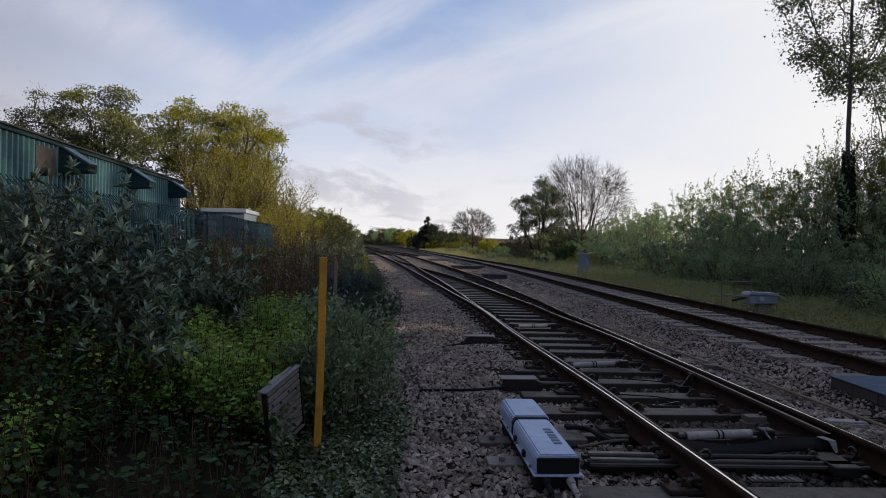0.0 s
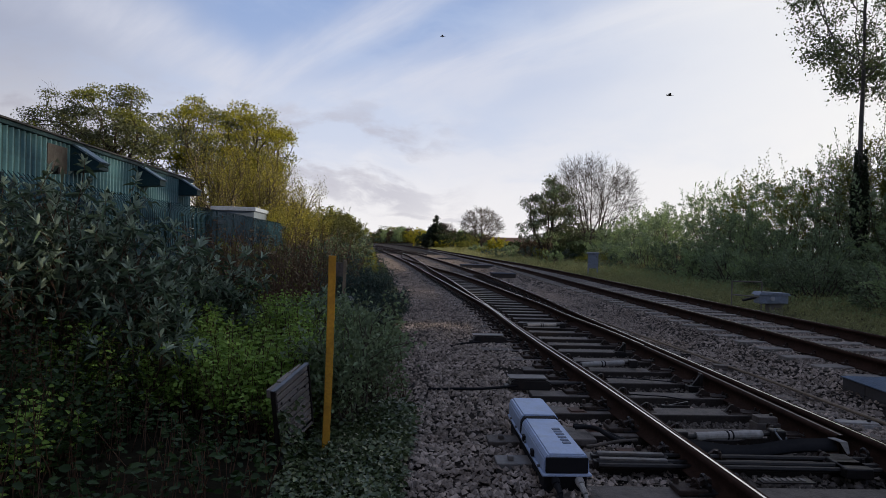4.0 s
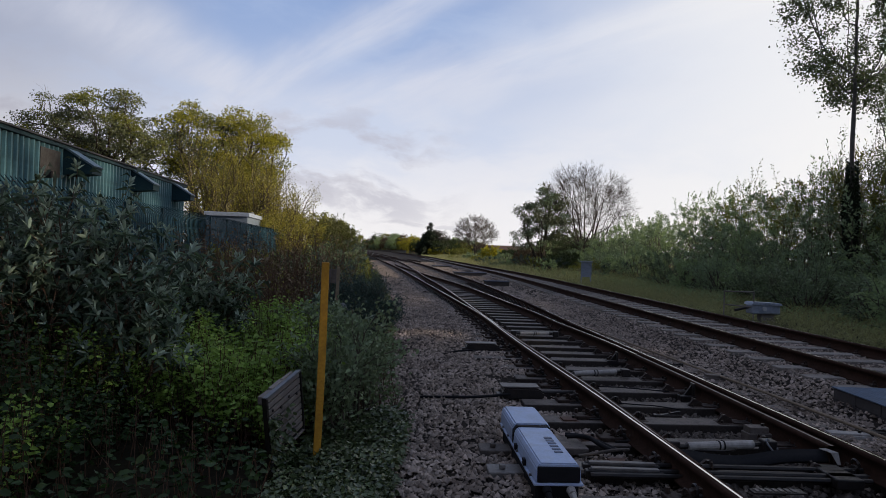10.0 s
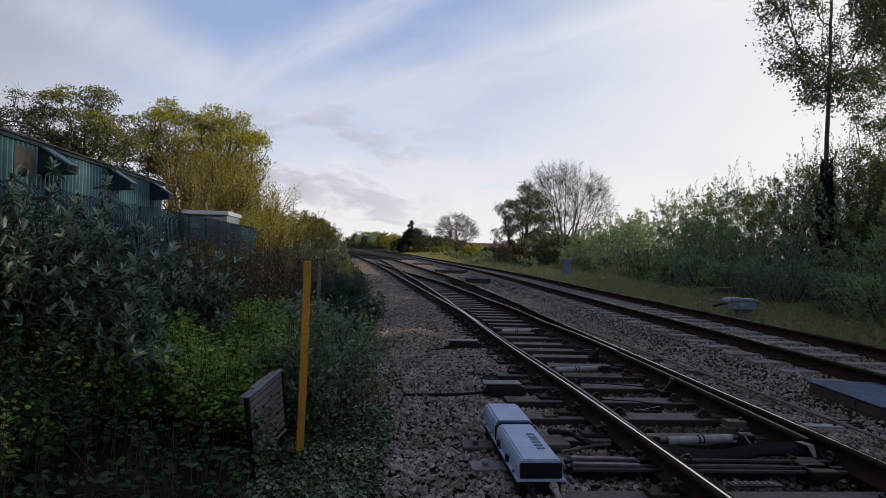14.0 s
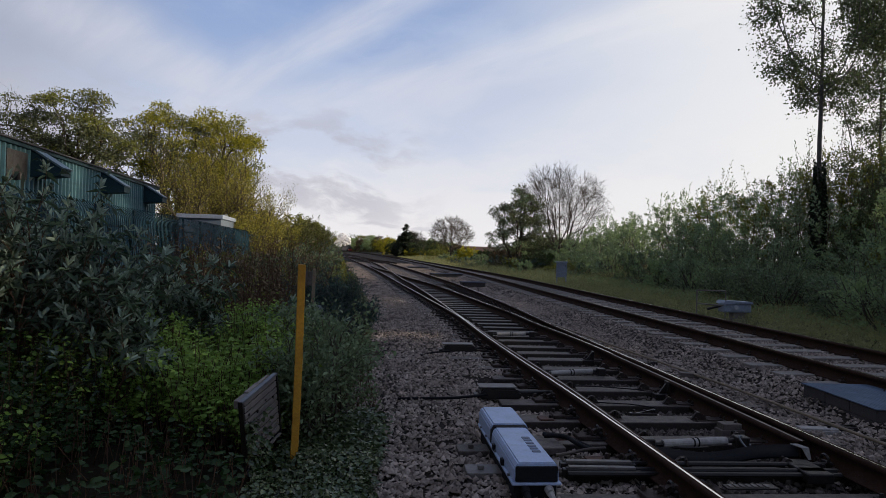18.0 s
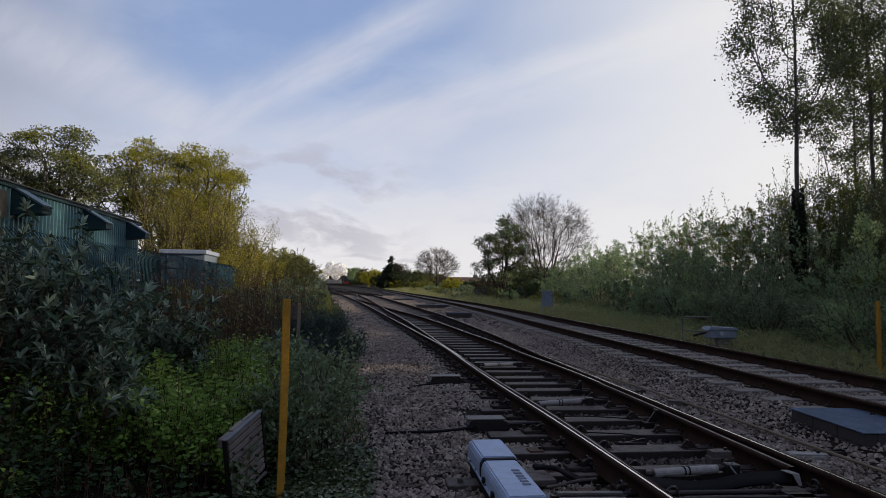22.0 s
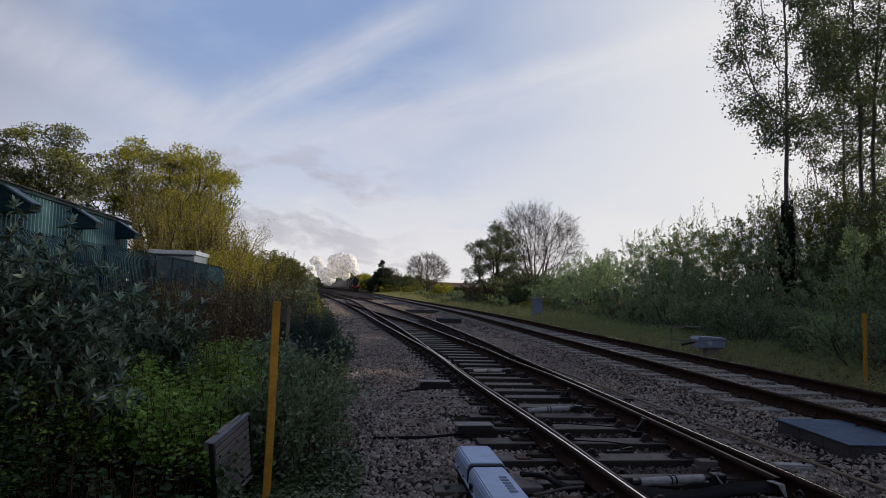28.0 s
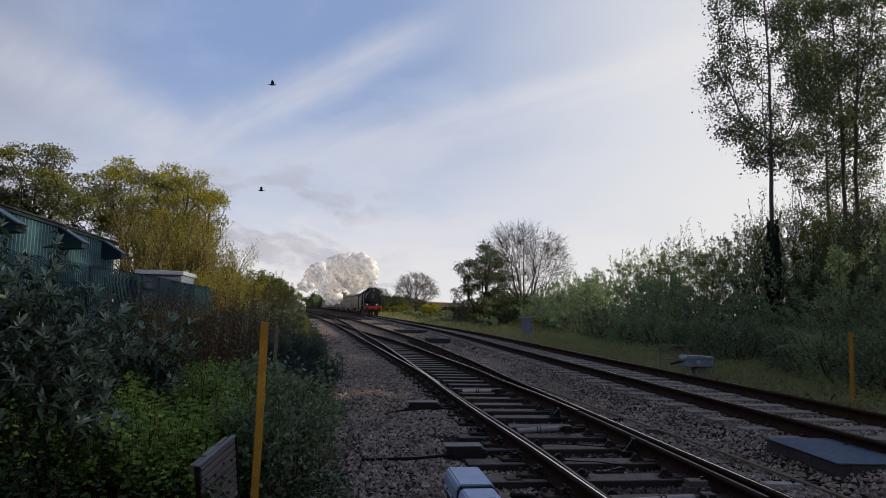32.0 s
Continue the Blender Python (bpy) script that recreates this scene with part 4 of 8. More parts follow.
def tread_platform():
    """Low block-built platform with a blue-grey chequered plate on top."""
    pf = thing("chequer_plate_box", pose(4.07, 5.82, 0, 0, 0, -1), "low concrete cable pit with a blue-grey chequered steel lid", "cable pit")
    w, l = 1.0, 1.18
    for k in range(2):
        for j in range(3):
            bm = B()
            box(bm, 0, 0.12, j * l / 3 + 0.004, (j + 1) * l / 3 - 0.004, -0.04 + k * 0.11, 0.066 + k * 0.11, 0.006)
            part("side_block", bm, PIT_BLOCK, pf)
        for j in range(2):
            bm = B()
            box(bm, 0.12 + j * 0.44, 0.56 + j * 0.44 - 0.006, 0, 0.12, -0.04 + k * 0.11, 0.066 + k * 0.11, 0.006)
            part("side_block", bm, PIT_BLOCK, pf)
        bm = B()
        box(bm, 0.12, w, l - 0.12, l, -0.04 + k * 0.11, 0.066 + k * 0.11, 0.006)
        part("side_block", bm, PIT_BLOCK, pf)
    bm = B()
    box(bm, -0.015, w + 0.015, -0.015, l + 0.015, 0.182, 0.192, 0.002)
    plate = part("cover_plate", bm, CHEQUER, pf)
    v, f = [], []
    n = 0
    for i in range(26):
        for j in range(30):
            x, y = 0.02 + i * 0.038, 0.02 + j * 0.039
            a = 0.013 if (i + j) % 2 else 0.005
            b = 0.018 - a
            v += [(x - a, y, 0.1925), (x, y - b, 0.1925), (x + a, y, 0.1925), (x, y + b, 0.1925), (x, y, 0.1975)]
            f += [(n, n + 1, n + 4), (n + 1, n + 2, n + 4), (n + 2, n + 3, n + 4), (n + 3, n, n + 4)]
            n += 5
    put("tread_pattern", quick_mesh("tread_pattern", v, f, CHEQUER), plate)["kind"] = "stuff"


PIT_BLOCK = material("dirty_concrete_block", (0.055, 0.050, 0.050), rough=0.9, vary=0.3, grain=40, patch=4, bump=0.3, dirt=(0.05, 0.042, 0.035), objects=0.4)
CHEQUER = material("blue_grey_chequer_plate", (0.080, 0.112, 0.165), rough=0.75, spec=0.15, vary=0.25, grain=20, patch=3, bump=0.05, dirt=(0.05, 0.055, 0.06))


def cable(name, pts, r, mat, label):
    cu = bpy.data.curves.new(name, "CURVE")
    cu.dimensions, cu.bevel_depth, cu.bevel_resolution = "3D", r, 2
    sp = cu.splines.new("NURBS")
    sp.points.add(len(pts) - 1)
    for p, q in zip(sp.points, pts):
        p.co = (*q, 1)
    sp.use_endpoint_u, sp.order_u = True, 3
    cu.materials.append(mat)
    return tagged(new(name, cu), label, "cable")


def location_case(m):
    c = thing("location_case", m, "grey lineside equipment cabinet on legs at the grass edge", "cabinet")
    bm = B(); box(bm, -0.22, 0.22, -0.18, 0.18, 0.16, 0.88, 0.01)
    part("body", bm, GALV_LIGHT, c)
    bm = B(); box(bm, -0.30, 0.30, -0.24, 0.24, 0.88, 0.94, 0.012)
    part("hood", bm, GALV_LIGHT, c)
    bm = B(); box(bm, -0.18, 0.18, -0.192, -0.18, 0.58, 0.84, 0.004)
    door = part("door", bm, GALV_LIGHT, c)
    bm = B(); rod(bm, (0.17, -0.225, 0.68), (0.17, -0.225, 0.78), 0.012, seg=8)
    part("handle", bm, IRON, door)
    for x in (-0.22, 0.22):
        for y in (-0.15, 0.15):
            bm = B(); box(bm, x - 0.025, x + 0.025, y * 1.35 - 0.025, y * 1.35 + 0.025, -0.40, 0.88)
            part("leg", bm, GALV_LIGHT, c)


def rail_guard(m):
    g = thing("guard_rail", m, "thin galvanised tube guard rail in the verge", "railing")
    for a, b in (((0, 0, -0.2), (0, 0, 0.62)), ((0.66, 0, -0.2), (0.66, 0, 0.62)), ((0, 0, 0.62), (0.66, 0, 0.62)), ((0, 0, 0.32), (0.66, 0, 0.28))):
        bm = B(); rod(bm, a, b, 0.016, seg=8)
        part("tube", bm, CONCRETE, g)


GALV_LIGHT = material("blue_grey_cast_metal", (0.26, 0.30, 0.37), rough=0.6, metal=0.1, vary=0.2, grain=30, patch=5, bump=0.1, dirt=(0.12, 0.12, 0.11))


def ground_cabinet(m):
    c = thing("ground_cabinet", m, "low grey signalling unit with a rounded lid in the grass", "equipment box")
    bm = B(); box(bm, -0.30, 0.36, -0.16, 0.16, 0.16, 0.36, 0.03)
    part("case", bm, GALV_LIGHT, c)
    bm = B(); prism(bm, [(-0.33, 0.36), (0.39, 0.36), (0.36, 0.41), (-0.28, 0.43)], -0.18, 0.18)
    part("lid", bm, GALV_LIGHT, c)
    bm = B(); rod(bm, (-0.02, -0.19, 0.28), (-0.02, -0.15, 0.28), 0.05, seg=14)
    part("lens", bm, WHITE_PAINT, c)
    bm = B(); box(bm, -0.05, 0.28, -0.10, 0.10, -0.15, 0.16, 0.01)
    part("plinth", bm, CONCRETE, c)
    bm = B(); rod(bm, (-0.30, 0, 0.30), (-0.62, 0, 0.22), 0.03, seg=8)
    part("arm", bm, IRON, c)


def stake_and_panel():
    """A short pale stake with a dark board beside it, and a pale wrapped bundle at its foot."""
    t = thing("wooden_stake", pose(-1.46, 9.0, 0, 0, 1.5, 10), "short pale wooden stake with a brown board among bushes", "stake")
    bm = B(); box(bm, -0.022, 0.022, -0.02, 0.02, -0.2, 1.20, 0.004)
    part("shaft", bm, PALE_WOOD, t)
    bm = B(); box(bm, -0.20, -0.022, -0.012, 0.012, 0.98, 1.17, 0.004)
    part("board", bm, TIMBER, t)
    t = thing("wrapped_bundle", pose(-1.44, 9.6, 0.55), "pale blue-grey wrapped bundle caught in the bushes", "bundle")
    bm = B(); bmesh.ops.create_icosphere(bm, subdivisions=3, radius=1, matrix=Matrix.Diagonal((0.08, 0.08, 0.12, 1)))
    for v in bm.verts:
        v.co += v.co.normalized() * 0.03 * noise.noise(v.co * 14)
    part("wrapping", bm, GALV, t)
    bm = B(); rod(bm, (0, 0, -0.65), (0, 0, -0.1), 0.02)
    part("prop", bm, TIMBER, t)


SLAB_BLUE = material("blue_grey_cover", (0.055, 0.064, 0.090), rough=0.85, spec=0.1, vary=0.2, grain=20, patch=3, bump=0.1)


def slab(m, w, l, h, label):
    s = thing("concrete_slab", m, label, "slab", "slabs in the ballast")
    bm = B(); box(bm, -w / 2, w / 2, -l / 2, l / 2, -0.05, h, 0.015)
    part("block", bm, PIT_BLOCK, s)
    bm = B(); box(bm, -w / 2 - 0.03, w / 2 + 0.03, -l / 2 - 0.03, l / 2 + 0.03, h, h + 0.03, 0.008)
    part("cover", bm, SLAB_BLUE, s)


def points_ironwork(rng):
    """The small ironwork round the switch: slide plates, brackets, straps, cables, a cast plate and loose blocks."""
    slide = B()
    box(slide, -0.20, 0.20, -0.085, 0.085, 0.006, 0.018, 0.004)
    box(slide, -0.06, 0.18, -0.060, 0.060, 0.016, 0.030, 0.004)
    prism(slide, [(-0.20, 0.016), (-0.06, 0.016), (-0.07, 0.045), (-0.12, 0.085), (-0.15, 0.085)], -0.016, 0.016)
    prism(slide, [(0.09, 0.028), (0.18, 0.028), (0.16, 0.055), (0.11, 0.055)], -0.045, -0.010)
    clip_loop(slide, -0.15, 0.040, 0.018, 0.034, 0.010, -15)
    clip_loop(slide, 0.13, 0.045, 0.028, 0.026, 0.008, 160)
    for x, y in ((-0.17, -0.055), (0.16, -0.062), (-0.05, 0.06)):
        rod(slide, (x, y, 0.014), (x, y, 0.023), 0.024, seg=8)
        rod(slide, (x, y, 0.02), (x, y, 0.046), 0.015, 0.012, 5)
    me = bpy.data.meshes.new("slide_chair"); slide.to_mesh(me); slide.free(); me.materials.append(RUST)
    for y in [b for b in BEARERS if 4.6 < b < 12.2]:
        for path, s in ((blade_l, 1), (blade_r, -1)):
            c = thing("slide_chair", pose(float(path(y)) + 0.10 * s, y, 0.0, 0, 0, 180 * (s > 0) + rng.uniform(-3, 3)), "greasy black slide chair under the switch blade", "rail fitting", "slide chairs")
            put("casting", me, c)
            bm = B()
            rod(bm, (-0.13, 0.02, 0.05), (-0.13, 0.02, 0.085), 0.018, 0.014, 6)
            part("bolt_head", bm, IRON, c)
    for x, y, w, l, h, a, mat, lab in ((2.62, 5.55, 0.20, 0.13, 0.11, 4, TIMBER, "rusty bracket block beside the blade"), (2.60, 7.1, 0.16, 0.12, 0.16, 2, IRON, "upright black bracket on the blade"),
                                   (2.36, 9.3, 0.16, 0.12, 0.15, 2, IRON, "upright black bracket on the blade"), (2.10, 6.2, 0.26, 0.06, 0.06, 5, IRON, "black drive lug on a bearer"),
                                   (3.36, 8.2, 0.28, 0.14, 0.07, -8, TIMBER, "small stack of wooden blocks on the ballast"), (3.12, 9.1, 0.30, 0.08, 0.06, -12, IRON, "black bracket outside the rail"),
                                   (3.50, 5.75, 0.36, 0.12, 0.035, -6, DULL_WHITE, "pale broken board on the ballast"), (3.78, 5.85, 0.22, 0.10, 0.05, -4, IRON, "black plate on the ballast"),
                                   (2.75, 11.6, 0.30, 0.07, 0.05, -10, IRON, "black bracket outside the rail"), (1.18, 5.35, 0.18, 0.16, 0.03, 12, RUST_PLATE, "rusty packing plate on a bearer"), (1.30, 4.74, 0.20, 0.17, 0.03, 8, RUST_PLATE, "rusty packing plate on a bearer"), (1.14, 5.93, 0.16, 0.15, 0.03, 6, RUST_PLATE, "rusty packing plate on a bearer")):
        t = thing("bracket", pose(x, y, 0.0, 0, 0, a), lab, "rail fitting", "brackets round the points")
        if mat is IRON:
            bm = B(); box(bm, -w / 2, w / 2, -l / 2, l / 2, -0.03, 0.030, 0.006)
            part("base_plate", bm, mat, t)
            bm = B(); box(bm, w / 2 - 0.030, w / 2 - 0.006, -l / 2 + 0.01, l / 2 - 0.01, 0.028, max(h, 0.05), 0.005)
            prism(bm, [(-w * 0.2, 0.028), (w / 2 - 0.028, 0.028), (w / 2 - 0.028, h * 0.85 + 0.008)], -0.012, 0.012)
            part("upright", bm, mat, t)
            for q in (-0.3, 0.1):
                bm = B(); rod(bm, (w * q, l * 0.28, 0.025), (w * q, l * 0.28, 0.034), 0.022, seg=8); rod(bm, (w * q, l * 0.28, 0.03), (w * q, l * 0.28, 0.055), 0.014, 0.012, 6)
                part("bolt_head", bm, RUST, t)
        else:
            bm = B(); box(bm, -w / 2, w / 2, -l / 2, l / 2, -0.03, h * 0.55, 0.006); box(bm, -w / 2 + 0.015, w / 2 - 0.02, -l / 2 + 0.012, l / 2 - 0.008, h * 0.5, h, 0.006)
            part("block", bm, mat, t)
            bm = B(); rod(bm, (w * 0.25, 0, h - 0.005), (w * 0.25, 0, h + 0.022), 0.014, seg=6)
            part("bolt_head", bm, IRON, t)
    # flat black strap dipping between the rails, and the lock bars beside it
    t = thing("rail_strap", pose(0, 0, 0), "black flexible strap slung between the rails", "rail fitting")
    n = 24
    v, f = [], []
    for i in range(n + 1):
        u = i / n
        x, y = 1.66 + 1.17 * u, 4.86 + 0.05 * u
        z = 0.085 - 0.05 * math.sin(math.pi * min(u * 1.25, 1)) ** 2 + 0.02 * u
        v += [(x, y, z), (x, y, z + 0.012), (x, y - 0.05, z - 0.075), (x, y - 0.05, z - 0.06)]
    for i in range(n):
        a = 4 * i
        f += [(a + 1, a + 5, a + 4, a), (a + 3, a + 7, a + 5, a + 1), (a + 2, a + 6, a + 7, a + 3), (a, a + 4, a + 6, a + 2)]
    put("strap", quick_mesh("strap", v, f, BLACK), t)
    for y, z in ((4.58, 0.05), (4.46, 0.045), (4.40, 0.035)):
        t = thing("lock_bar", pose(0, 0, 0), "dark steel lock bar across the points", "rail fitting", "lock bars")
        bm = B(); rod(bm, (1.0, y, z), (2.88, y + 0.06, z), 0.019, seg=8)
        part("bar", bm, IRON, t)
        bm = B(); box(bm, 2.60, 2.78, y - 0.03, y + 0.12, 0.0, 0.07, 0.01)
        part("lug", bm, IRON, t)
    for y, z in ((4.56, 0.072), (4.47, 0.060)):
        t = thing("slide_bar", pose(0, 0, 0), "worn bright-edged slide bar beside the point machine", "rail fitting", "slide bars")
        bm = B(); box(bm, 1.02, 1.47, y - 0.022, y + 0.022, z - 0.012, z + 0.006, 0.003, )
        part("bar", bm, BARE_STEEL, t)
        bm = B(); box(bm, 0.98, 1.50, y - 0.030, y + 0.030, 0.0, z - 0.012, 0.004)
        part("guide", bm, IRON, t)
    t = thing("cast_plate", pose(1.98, 4.24, 0.012, 0, 0, 3), "dark cast plate with raised marks on a bearer", "plate")
    bm = B(); box(bm, 0, 0.34, -0.04, 0.04, 0, 0.012, 0.003)
    part("plate", bm, IRON, t)
    for i in range(7):
        bm = B(); box(bm, 0.02 + i * 0.04, 0.045 + i * 0.04, -0.028, 0.028, 0.012, 0.020, 0.003)
        part("raised_bar", bm, CONCRETE, t)
    t = thing("frayed_strap", pose(2.80, 4.78, 0.03), "pale frayed strap hanging at the blade tip", "strap")
    for i in range(9):
        bm = B()
        o = 0.006 * (i - 4)
        rod(bm, (-0.06 + o, 0.02, 0.12), (0.01 + o, -0.01, 0.10), 0.0035, seg=5)
        rod(bm, (0.01 + o, -0.01, 0.10), (0.035 + 0.4 * o, -0.03, 0.02), 0.0035, 0.002, 5)
        part("strand", bm, DULL_WHITE, t)
    for pts, r, mat, lab in (([(0.98, 4.72, 0.06), (1.1, 4.8, 0.05), (1.25, 4.86, 0.07), (1.40, 4.95, 0.05)], 0.012, TIMBER, "dusty cable from the point machine to the rail"),
                             ([(1.0, 5.25, 0.05), (1.15, 5.2, 0.08), (1.2, 5.0, 0.06), (1.3, 4.9, 0.04)], 0.018, BLACK, "thick black hose beside the point machine"),
                             ([(1.0, 5.3, 0.05), (1.12, 5.22, 0.07), (1.24, 5.02, 0.06), (1.34, 4.9, 0.04)], 0.018, BLACK, "thick black hose beside the point machine"),
                             ([(1.9, 5.0, 0.05), (2.1, 4.95, 0.06), (2.25, 5.05, 0.05), (2.3, 5.2, 0.05)], 0.010, IRON, "thin wire between the bearers"),
                             ([(2.5, 5.0, 0.05), (2.45, 5.06, 0.12), (2.5, 5.1, 0.13), (2.55, 5.05, 0.06)], 0.008, GALV, "thin grey wire loop"),
                             ([(1.75, 6.6, 0.03), (1.95, 6.5, 0.04), (2.1, 6.55, 0.03), (2.3, 6.4, 0.03)], 0.006, BLACK, "black wire between the bearers"),
                             ([(1.6, 7.4, 0.03), (1.8, 7.3, 0.05), (2.0, 7.35, 0.04), (2.45, 7.2, 0.04)], 0.006, BLACK, "black wire between the bearers"),
                             ([(0.66, 3.9, 0.02), (0.62, 3.75, 0.0), (0.66, 3.5, 0.01), (0.6, 3.2, -0.01)], 0.014, BLACK, "black cable running into the ballast"),
                             ([(0.80, 3.9, 0.02), (0.83, 3.75, 0.0), (0.80, 3.55, 0.01), (0.7, 3.2, -0.01)], 0.014, BLACK, "black cable running into the ballast")):
        cable("cable", pts, r, mat, lab)


FENCE_TURN = math.degrees(math.atan(0.1115))


def fence_x(y):
    return -5.8 - 0.1115 * y


def palisade():
    """Steel palisade: W-section pales with bent, split tops on two rails, and I-section posts."""
    f = thing("palisade_fence", pose(0, 0, 0), "dark green steel palisade fence with outcurved pale tops", "fence", kind="structure")
    prof = [(-0.035, 0.0), (-0.018, 0.012), (0.0, 0.0), (0.018, 0.012), (0.035, 0.0)]
    levels = [(0.0, 0, 1), (2.02, 0, 1), (2.14, -0.015, 1), (2.26, -0.075, 0.9), (2.36, -0.16, 0.45), (2.42, -0.21, 0.08)]
    v, fc = [], []
    for z, off, s in levels:
        v += [(off - y * 1.0, x * s, z) for x, y in prof]
    for i in range(len(levels) - 1):
        for j in range(4):
            a = i * 5 + j
            fc.append((a, a + 1, a + 6, a + 5))
    back = len(v)
    v += [(x - 0.004, y, z) for x, y, z in v]
    fc += [(d + back, c + back, b + back, a + back) for a, b, c, d in list(fc)]
    pale = quick_mesh("pale", v, fc, FENCE_GREEN)
    y, k = 7.5, 0
    while y < 54:
        z = 0.05 + 0.02 * math.sin(y * 0.3)
        put("pale", pale, f, m=pose(fence_x(y), y, z, 0, 0, FENCE_TURN))
        if k % 18 == 0:
            bm = B()
            box(bm, -0.10, -0.045, -0.05, 0.05, -0.2, 2.35, 0.004)
            part("post", bm, GREEN_DARK, f, m=pose(fence_x(y), y, z, 0, 0, FENCE_TURN))
            for h in (0.35, 1.85):
                bm = B()
                box(bm, -0.045, -0.012, 0, 18 * 0.156 * 1.006, h, h + 0.05, 0.003)
                part("rail", bm, GREEN_DARK, f, m=pose(fence_x(y), y, z, 0, 0, FENCE_TURN))
        y += 0.156
        k += 1


def works_building():
    """Long low building in ribbed green steel with a flat eave and three wedge-shaped vent hoods."""
    b = thing("works_building", pose(-8.2, 0, 0, 0, 0, FENCE_TURN), "long green ribbed steel building with sloping vent hoods", "building")
    y0, y1, top = 4.0, 29.4, 3.92
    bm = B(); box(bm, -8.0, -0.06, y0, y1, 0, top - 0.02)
    part("wall", bm, GREEN_SHADED, b)
    rib = B(); prism(rib, [(-0.062, -0.05), (-0.062, 0.05), (0.0, 0.028), (0.0, -0.028)], 0, top - 0.11)
    for v in rib.verts:
        v.co = Vector((v.co.x, v.co.z, v.co.y))
    me = bpy.data.meshes.new("cladding_rib"); rib.to_mesh(me); rib.free()
    me.materials.append(GREEN_CLAD)
    y = y0 + 0.2
    while y < y1:
        put("cladding_rib", me, b, m=pose(0, y, 0))
        y += 0.25
    bm = B(); box(bm, -0.09, 0.04, y0 - 0.1, y1 + 0.1, top - 0.10, top, 0.01)
    part("eave_trim", bm, GREEN_DARK, b, "dark green eave flashing")
    bm = B(); box(bm, -8.1, 0.09, y0 - 0.15, y1 + 0.15, top, top + 0.05, 0.01)
    part("roof_edge", bm, ROOF_GREY, b)
    bm = B(); box(bm, -0.03, 0.012, 16.5, 17.55, 3.02, 3.70, 0.004)
    part("stained_panel", bm, STAIN, b, "brown soot-stained wall panel")
    bm = B(); rod(bm, (0.0, 16.75, 3.0), (0.18, 16.75, 3.0), 0.06); rod(bm, (0.18, 16.75, 2.96), (0.18, 16.75, 3.12), 0.07)
    part("flue", bm, IRON, b, "short black flue pipe")
    for y in (18.05, 23.05, 27.75):
        bm = B()
        w, h, d = 0.62, 0.70, 0.74
        a = [bm.verts.new(p) for p in ((0.0, -w / 2, 0), (0.0, w / 2, 0), (0.0, w / 2, h), (0.0, -w / 2, h), (d, -w / 2, 0.06), (d, w / 2, 0.06), (d, w / 2, 0.24), (d, -w / 2, 0.24))]
        for q in ((3, 2, 6, 7), (4, 7, 6, 5), (0, 4, 5, 1), (0, 3, 7, 4), (1, 5, 6, 2), (0, 1, 2, 3)):
            bm.faces.new([a[i] for i in q])
        bmesh.ops.recalc_face_normals(bm, faces=bm.faces)
        hood = part("vent_hood", bm, GREEN_DARK, b, "dark wedge-shaped vent hood", m=pose(0, y, 3.13))
        bm = B()
        box(bm, -0.01, 0.0, -w / 2 - 0.03, w / 2 + 0.03, h - 0.02, h + 0.03)
        part("flashing", bm, GREEN_CLAD, hood)
        bm = B(); prism(bm, [(0.03, h), (0.11, h), (d + 0.05, 0.27), (d + 0.03, 0.235)], -w / 2 - 0.02, w / 2 + 0.02)
        part("hood_top", bm, LIT_GREEN, hood)


# shadow stripes between the cladding ribs are put into this darker green
GREEN_SHADED = material("shade_dark_green_sheet", (0.022, 0.056, 0.066), rough=0.6, vary=0.2, grain=10, patch=0.8, bump=0.1)
STAIN = material("soot_stained_sheet", (0.050, 0.046, 0.042), rough=0.8, vary=0.4, grain=6, patch=2, bump=0.1, dirt=(0.03, 0.022, 0.018), dirt_amount=0.8)
# sloping hood tops: the sky light on them is put into this paler green
LIT_GREEN = material("lit_hood_top_sheet", (0.085, 0.130, 0.150), rough=0.5, vary=0.15, grain=10, patch=1, bump=0.1)


CABIN_GREY = material("blue_grey_cabin_panel", (0.12, 0.15, 0.19), rough=0.6, vary=0.15, grain=20, patch=1, bump=0.1, dirt=(0.08, 0.09, 0.10))


def cabin():
    c = thing("portable_cabin", pose(-11.3, 38, 0.25, 0, 0, FENCE_TURN), "blue-grey flat-roofed portable cabin behind the fence", "cabin")
    bm = B(); box(bm, -2.3, 0, 0, 4.6, -0.2, 2.75, 0.02)
    part("body", bm, CABIN_GREY, c)
    bm = B(); box(bm, -2.4, 0.1, -0.1, 4.7, 2.75, 2.98, 0.02)
    part("roof", bm, GALV_LIGHT, c)
    bm = B(); box(bm, 0.0, 0.02, 1.2, 2.6, 1.3, 2.2)
    w = part("window", bm, COACH_GLASS, c)
    bm = B(); box(bm, 0.0, 0.04, 1.1, 2.7, 2.2, 2.28)
    part("frame", bm, GREEN_DARK, w)
    bm = B(); rod(bm, (-0.5, 4.0, 2.98), (-0.5, 4.0, 3.2), 0.15)
    part("vent", bm, GALV, c)


build_tracks(np.random.default_rng(5))
yellow_post(pose(-0.85, 4.67, 0.0, 0, 0.9, 12), 1.36, "yellow painted wooden marker post in the ivy")
yellow_post(pose(8.03, 11.05, 0.2, 0, -0.6, 20), 1.06, "short yellow marker post in the grass by the hedge")
sign_board()
point_machine()
clamp_cover(0.83, 6.86)
clamp_cover(0.60, 9.98, 0.5)
stretcher(1.85, 5.00, 2.38, 5.10)
stretcher(1.56, 7.90, 2.10, 8.08)
stretcher(1.35, 11.66, 1.86, 11.75)
tread_platform()
